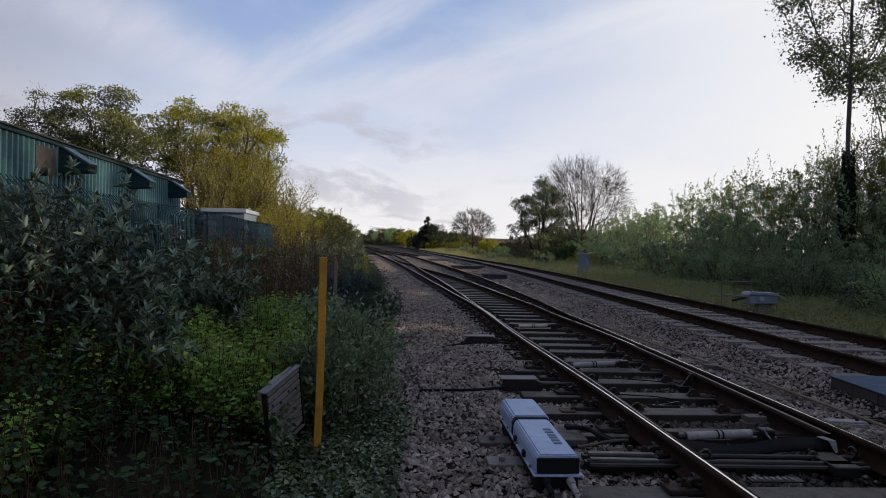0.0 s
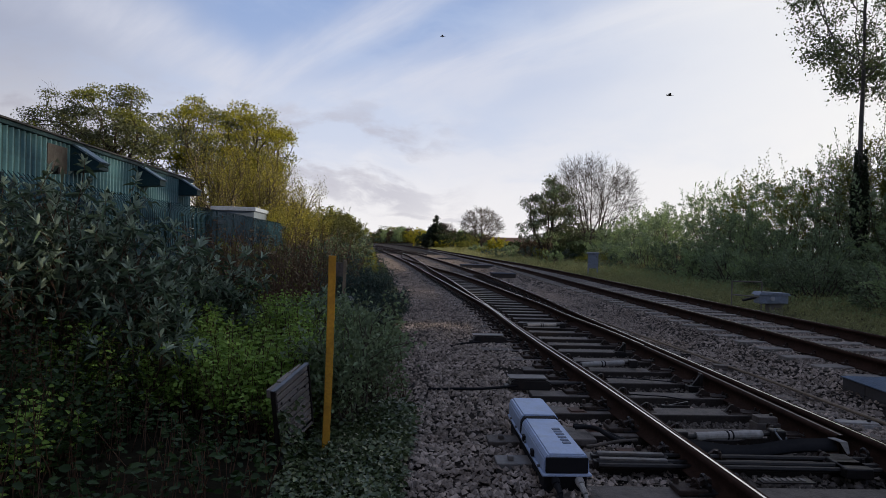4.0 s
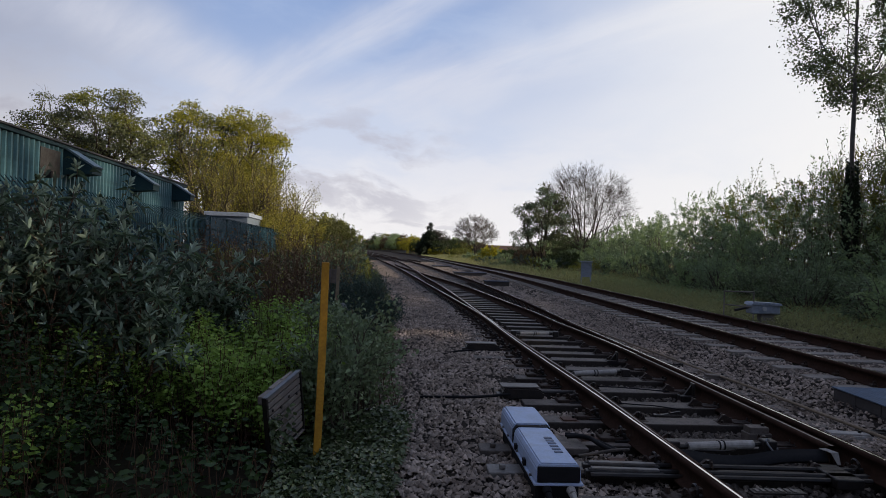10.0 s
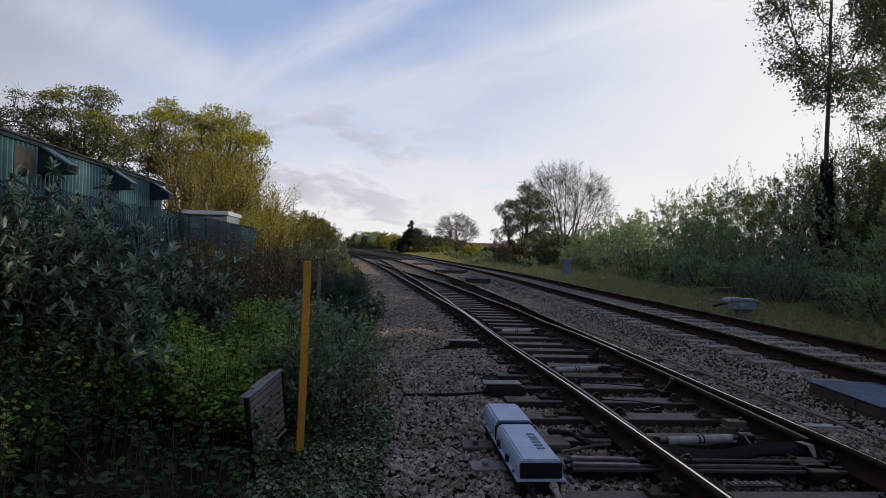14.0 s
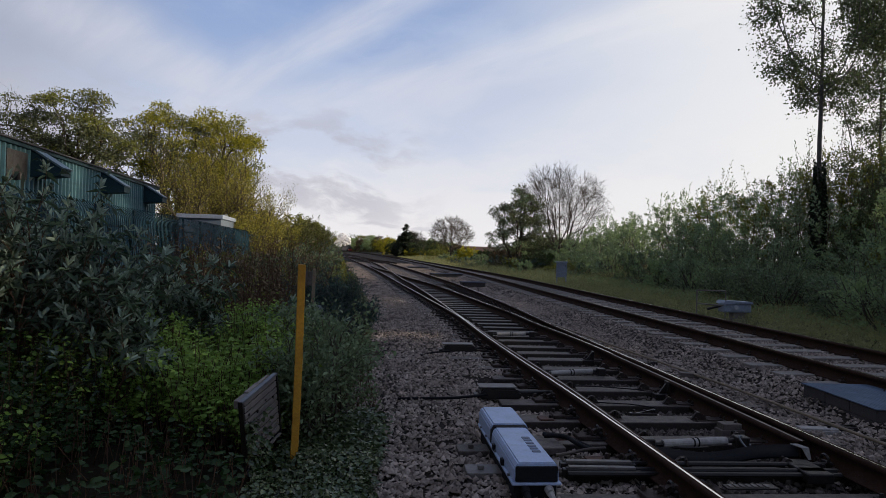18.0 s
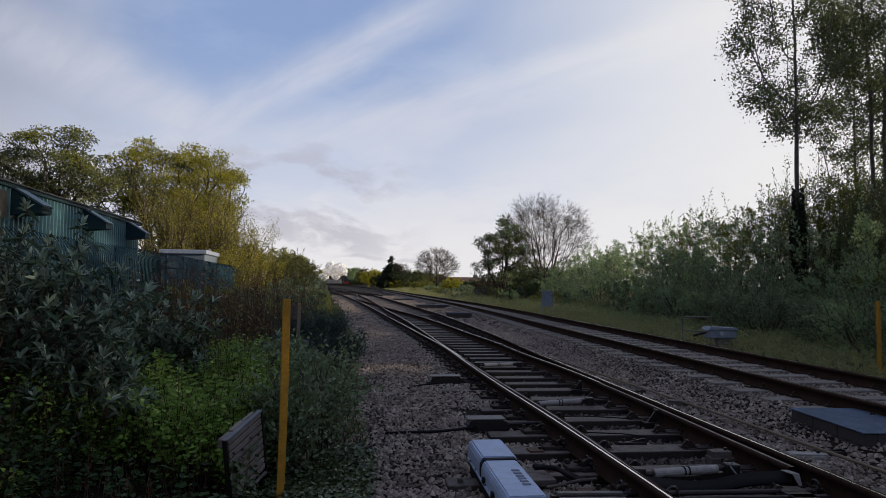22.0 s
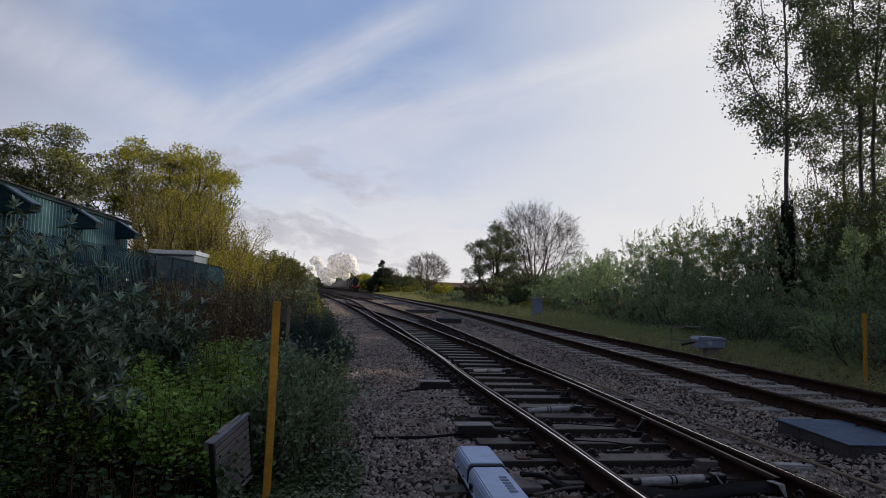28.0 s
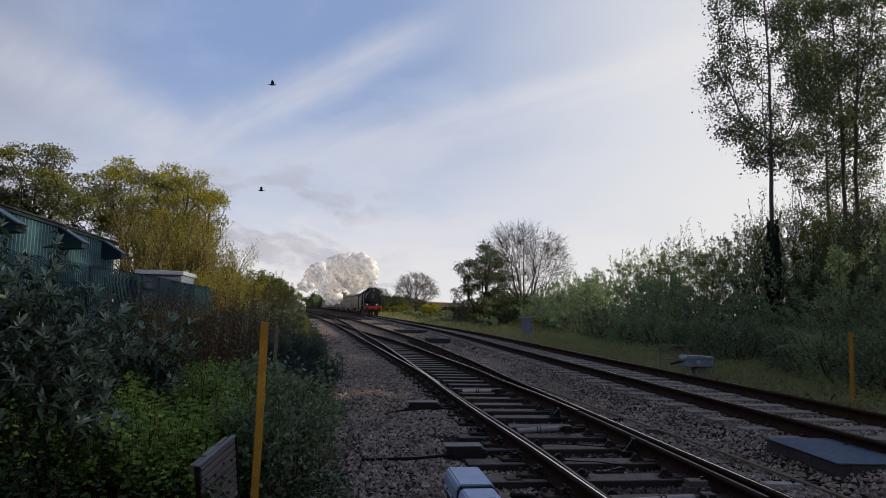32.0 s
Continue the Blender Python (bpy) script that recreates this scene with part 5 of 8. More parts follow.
location_case(pose(6.96, 33.0, 0.25, 0, 0, -10))
rail_guard(pose(6.35, 15.2, 0.15, 0, 0, -2))
ground_cabinet(pose(7.25, 15.3, 0.12, 0, 0, 3))
slab(pose(1.55, 41.0, 0.02, 0, 0, 8), 1.9, 1.0, 0.15, "flat grey concrete slab in the ballast")
slab(pose(2.3, 29.7, 0.02, 0, 0, 6), 1.0, 0.8, 0.16, "small grey cable pit cover in the ballast")
slab(pose(-0.2, 60.0, 0.02, 0, 0, 8), 1.8, 1.6, 0.08, "far concrete slab in the ballast")
cable("conduit", [(2.70, 14, 0.06), (2.98, 11.6, 0.06), (3.22, 9.6, 0.06), (3.40, 8.1, 0.06), (3.54, 6.9, 0.06), (3.64, 5.9, 0.05), (3.86, 4, 0.04)], 0.015, PALE_WOOD, "thin rusty conduit beside the rail")
cable("cable", [(-0.2, 6.7, 0.0), (0.1, 6.62, 0.03), (0.4, 6.6, 0.04), (0.7, 6.75, 0.05)], 0.014, BLACK, "black cable across the ballast")
cable("cable", [(0.0, 9.5, 0.0), (0.2, 9.7, 0.03), (0.45, 9.75, 0.04)], 0.014, BLACK, "black cable across the ballast")
cable("cable", [(4.0, 7.9, 0.03), (4.5, 8.35, 0.07), (4.6, 8.75, 0.09), (5.0, 8.6, 0.12)], 0.016, BLACK, "black cable looping over the ballast")
points_ironwork(np.random.default_rng(8))
stake_and_panel()
palisade()
works_building()
cabin()


# ---- plants ----
def plant(name, m, label, category, group="", kind=""):
    return thing(name, m, label, category, group, kind)


def tree(seed, name, x, y, z, height, radius, levels, leaf, per, spread, leaf_len, leaf_wid, label, lift=0.06, wobble=0.16, lean=(0, 0), bark=BARK, stems=1, group="", steps=6, wall=None):
    rng = np.random.default_rng(seed)
    t = plant(name, pose(x, y, z), label, "tree", group)
    S, T = [], []
    for k in range(stems):
        a = rng.uniform(0, 6.28)
        o = 0.0 if stems == 1 else 0.25
        s, p = grow(rng, (o * math.cos(a), o * math.sin(a), -0.2), (lean[0] + o * math.cos(a), lean[1] + o * math.sin(a), 1), height * (1 if k == 0 else rng.uniform(0.75, 0.98)), radius * (1 if k == 0 else 0.75), levels, lift, wobble, steps)
        S.append(s); T.append(p)
    S, T = np.concatenate(S), np.concatenate(T)
    thick = S[:, 6] > radius * 0.16
    v, f = tubes(S[thick], 8)
    put("trunk", quick_mesh("trunk", v, f, bark, smooth=True), t)
    if (~thick).any():
        v, f = tubes(S[~thick], 4)
        put("branchwork", quick_mesh("branchwork", v, f, bark if leaf else TWIG), t)["kind"] = "stuff"
    if leaf:
        v, f = leafy(rng, T, per, spread, leaf_len, leaf_wid)
        put("crown", quick_mesh("crown", v, f, leaf), t)
    return t


def shrub(seed, name, x, y, z, height, spread, stems, leaf, per, leaf_len, leaf_wid, label, lift=0.12, twig=TWIG, levels=((6, 0.45, 38, 0.25), (4, 0.5, 40, 0.2)), cloud=0.06, category="shrub", group="", droop=0.1, wobble=0.14):
    rng = np.random.default_rng(seed)
    t = plant(name, pose(x, y, z), label, category, group)
    S, T = [], []
    for k in range(stems):
        a = rng.uniform(0, 6.28)
        r = spread * math.sqrt(rng.random())
        h = height * rng.uniform(0.7, 1.08) * (1 - 0.35 * (r / spread) ** 2)
        s, p = grow(rng, (0.45 * r * math.cos(a), 0.45 * r * math.sin(a), -0.1), (0.75 * r / height * math.cos(a), 0.75 * r / height * math.sin(a), 1), h, 0.012 * height, levels, lift, wobble, 5)
        S.append(s); T.append(p)
    S, T = np.concatenate(S), np.concatenate(T)
    v, f = tubes(S, 4)
    put("stemwork", quick_mesh("stemwork", v, f, twig), t)
    if leaf:
        v, f = leafy(rng, T, per, cloud, leaf_len, leaf_wid, droop)
        put("foliage", quick_mesh("foliage", v, f, leaf), t)
    return t


def buddleia(seed, x, y, height, spread, stems):
    """Arching stems hung with older leaves, each ending in a star of long felted leaves, silvery at the tip."""
    rng = np.random.default_rng(seed)
    t = plant("butterfly_bush", pose(x, y, -0.05), "grey-green butterfly bush with silvery shoot tips", "shrub", "butterfly bushes")
    S, T = [], []
    for k in range(stems):
        a = rng.uniform(0, 6.28)
        r = spread * math.sqrt(rng.random())
        h = height * rng.uniform(0.6, 1.0) * (1 - 0.3 * (r / spread) ** 2)
        s, p = grow(rng, (0.35 * r * math.cos(a), 0.35 * r * math.sin(a), 0), (0.85 * r / height * math.cos(a), 0.85 * r / height * math.sin(a), 1), h, 0.014,
                    ((6, 0.40, 42, 0.35), (2, 0.5, 42, 0.3)), 0.14, 0.12, 5)
        S.append(s); T.append(p)
    S, T = np.concatenate(S), np.concatenate(T)
    v, f = tubes(S, 4)
    put("stemwork", quick_mesh("stemwork", v, f, TWIG_RED), t)
    T = T[T[:, 2] > height * rng.uniform(0.25, 0.62, len(T))]
    # each shoot: three nodes, the last is its end
    ends = T[2::3]
    old_v, old_f = leafy(rng, T, 2, 0.045, 0.115, 0.036, 0.55, -0.1)
    put("foliage", quick_mesh("foliage", old_v, old_f, LEAF_BUDD), t)
    at, way, tops, top_way = [], [], [], []
    for tip in ends[rng.random(len(ends)) < 0.9]:
        ax = tip[3:6] + np.array([0, 0, 0.8]); ax /= np.linalg.norm(ax)
        u = np.cross(ax, rng.normal(size=3)); u /= np.linalg.norm(u)
        w = np.cross(ax, u)
        for pair in range(5):
            for s in (-1, 1):
                o = (u if pair % 2 else w) * s
                p = tip[:3] + ax * 0.016 * pair
                d = o * (1.0 - 0.17 * pair) + ax * (0.10 + 0.26 * pair) + rng.normal(size=3) * 0.10
                if pair < 2:
                    at.append(p); way.append(d)
                else:
                    tops.append(p); top_way.append(d)
    v, f = broad_leaves(rng, np.array(at), np.array(way), 0.135, 0.038, 0.45, shape=0.35)
    put("foliage", quick_mesh("foliage", v, f, LEAF_BUDD_MID), t)
    v, f = broad_leaves(rng, np.array(tops), np.array(top_way), 0.105, 0.030, 0.22, shape=0.35)
    put("young_growth", quick_mesh("young_growth", v, f, LEAF_BUDD_YOUNG), t, "silvery young leaves")


def bed(seed, name, label, region, count, height, leaf, leaf_len, leaf_wid, per, stem=TWIG_RED, spread=0.05, base=None, stems=True, droop=0.2, mound=0.0):
    """Ground plants: upright stems with leaves along them over a stretch of ground; mound: uneven height in humps of about a metre."""
    rng = np.random.default_rng(seed)
    pts = region(rng, count)
    h = height * rng.uniform(0.45, 1.15, count)
    if mound:
        hump = np.array([noise.noise(Vector((p[0] * 1.5, p[1] * 1.5, seed))) for p in pts])
        h = h * np.clip(1 + mound * hump * 2.0, 0.25, 1.7)
    lean = rng.normal(size=(count, 2)) * 0.18
    top = pts + np.stack([lean[:, 0] * h, lean[:, 1] * h, h], 1)
    t = plant(name, pose(0, 0, 0), label, "undergrowth", kind="stuff")
    if stems:
        v, f = tubes(np.concatenate([pts, top, np.full((count, 1), 0.005), np.full((count, 1), 0.002)], 1), 3)
        put("stemwork", quick_mesh("stemwork", v, f, stem), t)
    if mound:
        # opposite pairs, crowded and spread flat towards the top
        u = np.sqrt(rng.uniform(0.12, 1.0, (count, per, 1)))
        turn = rng.uniform(0, 6.283, (count, 1)) + np.arange(per)[None] * (math.pi + math.pi / 2 * (np.arange(per)[None] % 2))
        out = np.stack([np.cos(turn), np.sin(turn), 0.35 * u[:, :, 0] - 0.05], 2)
        at = (pts[:, None] + (top - pts)[:, None] * u + out * spread * 0.6).reshape(-1, 3) + rng.normal(size=(count * per, 3)) * spread * 0.4
        way = out.reshape(-1, 3) + rng.normal(size=at.shape) * 0.25
    else:
        u = rng.uniform(0.15, 1.0, (count, per, 1))
        at = (pts[:, None] + (top - pts)[:, None] * u).reshape(-1, 3) + rng.normal(size=(count * per, 3)) * spread
        way = rng.normal(size=at.shape) + np.array([0, 0, 0.25])
    v, f = (broad_leaves if mound else leaf_arrays)(rng, at, way, leaf_len, leaf_wid, droop)
    put("foliage", quick_mesh("foliage", v, f, leaf), t)


def region(x0, x1, y0, y1, along=None, z=None):
    """Random ground points in a stretch whose x limits follow a line along y."""
    def f(rng, n):
        y = rng.uniform(y0, y1, n)
        x = rng.uniform(x0, x1, n) + (along(y) if along else 0)
        return np.stack([x, y, ground_height(x, y) if z is None else np.full(n, z)], 1)
    return f


def clump_tree(seed, name, x, y, z, trunk, crown, count, size, per, leaf_len, leaf_wid, leaves, label, group="", limbs=7, bark=BARK, sink=0.35, flat=0.7, ivy=0.0, shell=0.55, twigs_each=5, twig_len=1.0):
    """A tree whose crown is many leaf clumps inside ellipsoids, each carried by a limb.
    trunk: (fork height, base radius, lean x, lean y); crown: rows (x, y, z, rx, ry, rz) from the tree's foot."""
    rng = np.random.default_rng(seed)
    t = plant(name, pose(x, y, z), label, "tree", group)
    fork, rad, lx, ly = trunk
    crown = np.array(crown, float)
    vol = crown[:, 3] * crown[:, 4] * crown[:, 5]
    which = rng.choice(len(crown), count, p=vol / vol.sum())
    d = unit(rng.normal(size=(count, 3)))
    u = (shell + (1 - shell) * rng.random(count)) ** 0.6
    C = crown[which, :3] + d * u[:, None] * crown[which, 3:6]
    # trunk and leader
    top = crown[:, 2].max()
    S = []
    n = 6
    p = np.array([0, 0, -0.3])
    axis = [p]
    for k in range(n):
        q = np.array([lx * (k + 1) / n, ly * (k + 1) / n, fork * (k + 1) / n]) + np.append(rng.normal(size=2) * 0.05 * rad * 6, 0)
        S.append((*axis[-1], *q, rad * (1 - 0.4 * k / n), rad * (1 - 0.4 * (k + 1) / n)))
        axis.append(q)
    head = axis[-1]
    # main limbs reach for clumps spread over the crown, the rest branch off the nearest limb
    main = [int(np.argmax(C[:, 2]))]
    while len(main) < min(limbs, count):
        far = np.min(np.linalg.norm(C[:, None] - C[main][None], axis=2), axis=1)
        main.append(int(np.argmax(far)))
    nodes = []

    def limb(a, b, r0, r1, sag):
        pts, m = [a], 5
        mid = (a + b) / 2 + np.array([0, 0, sag * np.linalg.norm(b - a)]) + rng.normal(size=3) * 0.06 * np.linalg.norm(b - a)
        for k in range(1, m + 1):
            v = k / m
            pts.append((1 - v) ** 2 * a + 2 * v * (1 - v) * mid + v * v * b + (rng.normal(size=3) * 0.03 * np.linalg.norm(b - a) if k < m else 0))
        for k in range(m):
            ra, rb = r0 + (r1 - r0) * k / m, r0 + (r1 - r0) * (k + 1) / m
            S.append((*pts[k], *pts[k + 1], ra, rb))
            nodes.append((*pts[k + 1], rb))
    for k in main:
        want = C[k, 2] - 0.9 * np.hypot(C[k, 0] - head[0], C[k, 1] - head[1])
        a = axis[int(np.clip(round(want / fork * n), n // 2, n))]
        limb(np.array(a), C[k], rad * 0.45, rad * 0.09, -0.10 + 0.2 * rng.random())
    base = np.array(nodes)
    for k in range(count):
        if k in main:
            continue
        low = base[:, 2] < C[k, 2] + 0.3 * size
        cand = base[low] if low.any() else base
        dd = np.linalg.norm(cand[:, :3] - C[k], axis=1)
        q = cand[np.argmin(dd)]
        limb(q[:3], C[k], min(q[3] * 0.6, rad * 0.2), 0.012, -0.05 + 0.15 * rng.random())
    S = np.array(S)
    # twigs inside each clump
    tw = twigs_each
    hubs = C if leaves else np.array(nodes)[:, :3]
    a = np.repeat(hubs, tw, 0)
    out = unit(np.repeat(hubs - np.array([lx, ly, 0.35 * top]), tw, 0)) * (0.0 if leaves else 1.3)
    b = a + unit(rng.normal(size=a.shape) * 0.8 + out + np.array([0, 0, 0.3])) * size * twig_len * rng.uniform(0.5, 1.0, (len(a), 1))
    twigs = np.concatenate([a, b, np.full((len(a), 1), 0.008), np.full((len(a), 1), 0.003)], 1)
    thick = S[:, 6] > rad * 0.2
    v, f = tubes(S[thick], 8)
    put("trunk", quick_mesh("trunk", v, f, bark, smooth=True), t)
    v, f = tubes(np.concatenate([S[~thick], twigs]), 4)
    put("branchwork", quick_mesh("branchwork", v, f, bark), t)
    # leaves gather round the twig ends in each clump
    sort = rng.integers(0, max(1, len(leaves)), count)
    for i, mat in enumerate(leaves):
        c = C[sort == i]
        if not len(c):
            continue
        sub = np.repeat(c, 7, 0) + unit(rng.normal(size=(len(c) * 7, 3))) * size * rng.uniform(0.35, 0.95, (len(c) * 7, 1)) * np.array([1, 1, flat])
        at = np.repeat(sub, max(1, per // 7), 0)
        at = at + rng.normal(size=at.shape) * size * 0.22 * np.array([1, 1, flat])
        way = rng.normal(size=at.shape) + np.array([0, 0, 0.2])
        v, f = leaf_arrays(rng, at, way, leaf_len, leaf_wid, 0.15)
        put("crown", quick_mesh("crown", v, f, mat), t)
    if ivy:
        m = int(900 * ivy)
        h = ivy * rng.random(m) ** 1.5 * (0.8 + 0.4 * rng.random(m))
        a = rng.uniform(0, 6.283, m)
        r = rad * 1.1 + (0.06 + 0.16 * (1 - h / (1.3 * ivy))) * rng.random(m) * (1 + 0.5 * np.sin(a * 2 + h * 3))
        at = np.stack([lx * h / fork + r * np.cos(a), ly * h / fork + r * np.sin(a), h], 1)
        v, f = leaf_arrays(rng, at, np.stack([np.cos(a), np.sin(a), -0.3 + 0 * a], 1) + rng.normal(size=at.shape) * 0.5, 0.13, 0.12, 0.3)
        put("ivy", quick_mesh("ivy", v, f, LEAF_FIR), t, "dark ivy round the trunk")
    return t


def colonise(rng, start, lure, step, kill, pull=(0, 0, 0.0), rounds=140, reach=1e9, jitter=0.12):
    """Branches that grow from the start line towards the nearest lure points and split on the way. Returns nodes and parents."""
    nodes = [np.array(p, float) for p in start]
    parent = list(range(-1, len(nodes) - 1))
    kids = np.zeros(20000, int)
    P = np.array(nodes)
    d = np.linalg.norm(lure[:, None] - P[None], axis=2)
    near, dist = d.argmin(1), d.min(1)
    alive = np.ones(len(lure), bool)
    pull = np.array(pull, float)
    for _ in range(rounds):
        alive &= dist > kill
        act = alive & (dist < reach) & (kids[near] < 4)
        if not act.any() or len(nodes) > 15000:
            break
        host = np.unique(near[act])
        slot = np.searchsorted(host, near[act])
        P = np.array(nodes)
        to = np.zeros((len(host), 3))
        np.add.at(to, slot, unit(lure[act] - P[near[act]]))
        grown = P[host] + unit(unit(to) + pull + rng.normal(size=to.shape) * jitter) * step
        kids[host] += 1
        first = len(nodes)
        nodes += list(grown); parent += list(host)
        d = np.linalg.norm(lure[:, None] - grown[None], axis=2)
        k, m = d.argmin(1), d.min(1)
        better = m < dist
        near[better], dist[better] = first + k[better], m[better]
    return np.array(nodes), np.array(parent)


def limb_segments(P, parent, rad, finest):
    """Tubes for a grown skeleton, each limb as thick as the twigs that it carries; also the number of twig ends past each node."""
    n = len(P)
    ends = np.zeros(n)
    has = np.zeros(n, bool); has[parent[parent >= 0]] = True
    ends[~has] = 1
    for i in range(n - 1, 0, -1):
        if parent[i] >= 0:
            ends[parent[i]] += ends[i]
    e = math.log(rad / finest) / math.log(max(ends.max(), 2))
    r = finest * ends ** e
    i = np.arange(1, n); i = i[parent[1:] >= 0]
    q = parent[i]
    S = np.concatenate([P[q], P[i], np.minimum(r[q], r[i] * 1.5)[:, None], r[i][:, None]], 1)
    return S, ends


def limb_meshes(t, S, rad, bark, twig=None, split=0.12):
    thick = S[:, 7] > rad * split
    v, f = tubes(S[thick], 8)
    put("trunk", quick_mesh("trunk", v, f, bark, smooth=True), t)
    v, f = tubes(S[~thick], 4)
    put("branchwork", quick_mesh("branchwork", v, f, twig or bark), t)["kind"] = "stuff"


def lumpy(rng, hubs, each, size, flat=1.0):
    """Lure points gathered round hubs."""
    c = np.repeat(hubs, each, 0)
    return c + unit(rng.normal(size=c.shape)) * (rng.random((len(c), 1)) ** 0.5) * size * np.array([1, 1, flat])


def twig_leaves(rng, P, parent, ends, upto, per, spread, length, width, droop=0.15, up=0.2):
    """Leaves along the outer twigs, pointing on and out."""
    i = np.flatnonzero((ends <= upto) & (parent >= 0))
    way = unit(P[i] - P[parent[i]])
    u = rng.random((len(i) * per, 1))
    at = np.repeat(P[parent[i]], per, 0) * (1 - u) + np.repeat(P[i], per, 0) * u + rng.normal(size=(len(i) * per, 3)) * spread
    w = np.repeat(way, per, 0) * 0.7 + unit(rng.normal(size=at.shape)) + np.array([0, 0, up])
    return leaf_arrays(rng, at, w, length, width, droop), at


def crowned_tree(seed, name, x, y, z, fork, rad, crown, hubs, each, size, leaf, leaf_len, leaf_wid, per, label, group="", flat=0.6, step=0.4, bark=BARK, lean=(0, 0), finest=0.012, shell=0.5, upto=3, spread=0.14, pull=0.03):
    """A tree grown into a crown of ellipsoids (x, y, z, rx, ry, rz), its leaves in clumps at the twig ends.
    leaf: materials; the later ones take patches of clumps, oftener near the top."""
    rng = np.random.default_rng(seed)
    t = plant(name, pose(x, y, z), label, "tree", group)
    crown = np.array(crown, float)
    vol = crown[:, 3] * crown[:, 4] * crown[:, 5]
    which = rng.choice(len(crown), hubs, p=vol / vol.sum())
    d = unit(rng.normal(size=(hubs, 3)))
    u = (shell + (1 - shell) * rng.random(hubs))[:, None]
    H = crown[which, :3] + d * u * crown[which, 3:6]
    lure = lumpy(rng, H, each, size, flat)
    trunk = [(lean[0] * k / 8 + 0.04 * rng.normal(), lean[1] * k / 8, -0.3 + (fork + 0.3) * k / 8) for k in range(9)]
    P, parent = colonise(rng, trunk, lure, step, step * 1.15, (0, 0, pull))
    S, ends = limb_segments(P, parent, rad, finest)
    limb_meshes(t, S, rad, bark)
    if not leaf:
        return t
    # leaves: a domed tuft over each clump and a few along the outer twigs
    n = per * each
    d = unit(rng.normal(size=(hubs * n, 3)) + np.array([0, 0, 0.45]))
    lump = np.repeat(H, n, 0)
    # sunlit oak clumps are painted: noise and height pick the brighter leaf
    tone = np.repeat(np.array([noise.noise(Vector(p) * 0.5) for p in H]) + 0.10 * (H[:, 2] - crown[:, 2].mean()) / crown[:, 5].max(), n)
    rough = np.repeat(rng.uniform(0.55, 1.15, (hubs * 6, 1)), n // 6, 0)
    rough = np.concatenate([rough, np.ones((hubs * n - len(rough), 1))])
    tuft = lump + d * size * rough * rng.uniform(0.72, 1.05, (len(d), 1)) * np.array([1, 1, flat]) + rng.normal(size=d.shape) * spread * 0.35
    v, f = leaf_arrays(rng, tuft, d * 0.8 + unit(rng.normal(size=d.shape)) * 0.8, leaf_len, leaf_wid, 0.15)
    (v2, f2), at = twig_leaves(rng, P, parent, ends, upto, 5, 0.12, leaf_len, leaf_wid)
    v = np.concatenate([v, v2])
    tone = np.concatenate([tone, rng.normal(size=len(at)) * 0.3])
    order = np.clip((tone * 1.3 + 0.5) * len(leaf), 0, len(leaf) - 1).astype(int)
    for k, mat in enumerate(leaf):
        pick = order == k
        if pick.any():
            vv = v.reshape(-1, 4, 3)[pick].reshape(-1, 3)
            put("crown", quick_mesh("crown", vv, np.arange(len(vv)).reshape(-1, 4), mat), t)
    return t


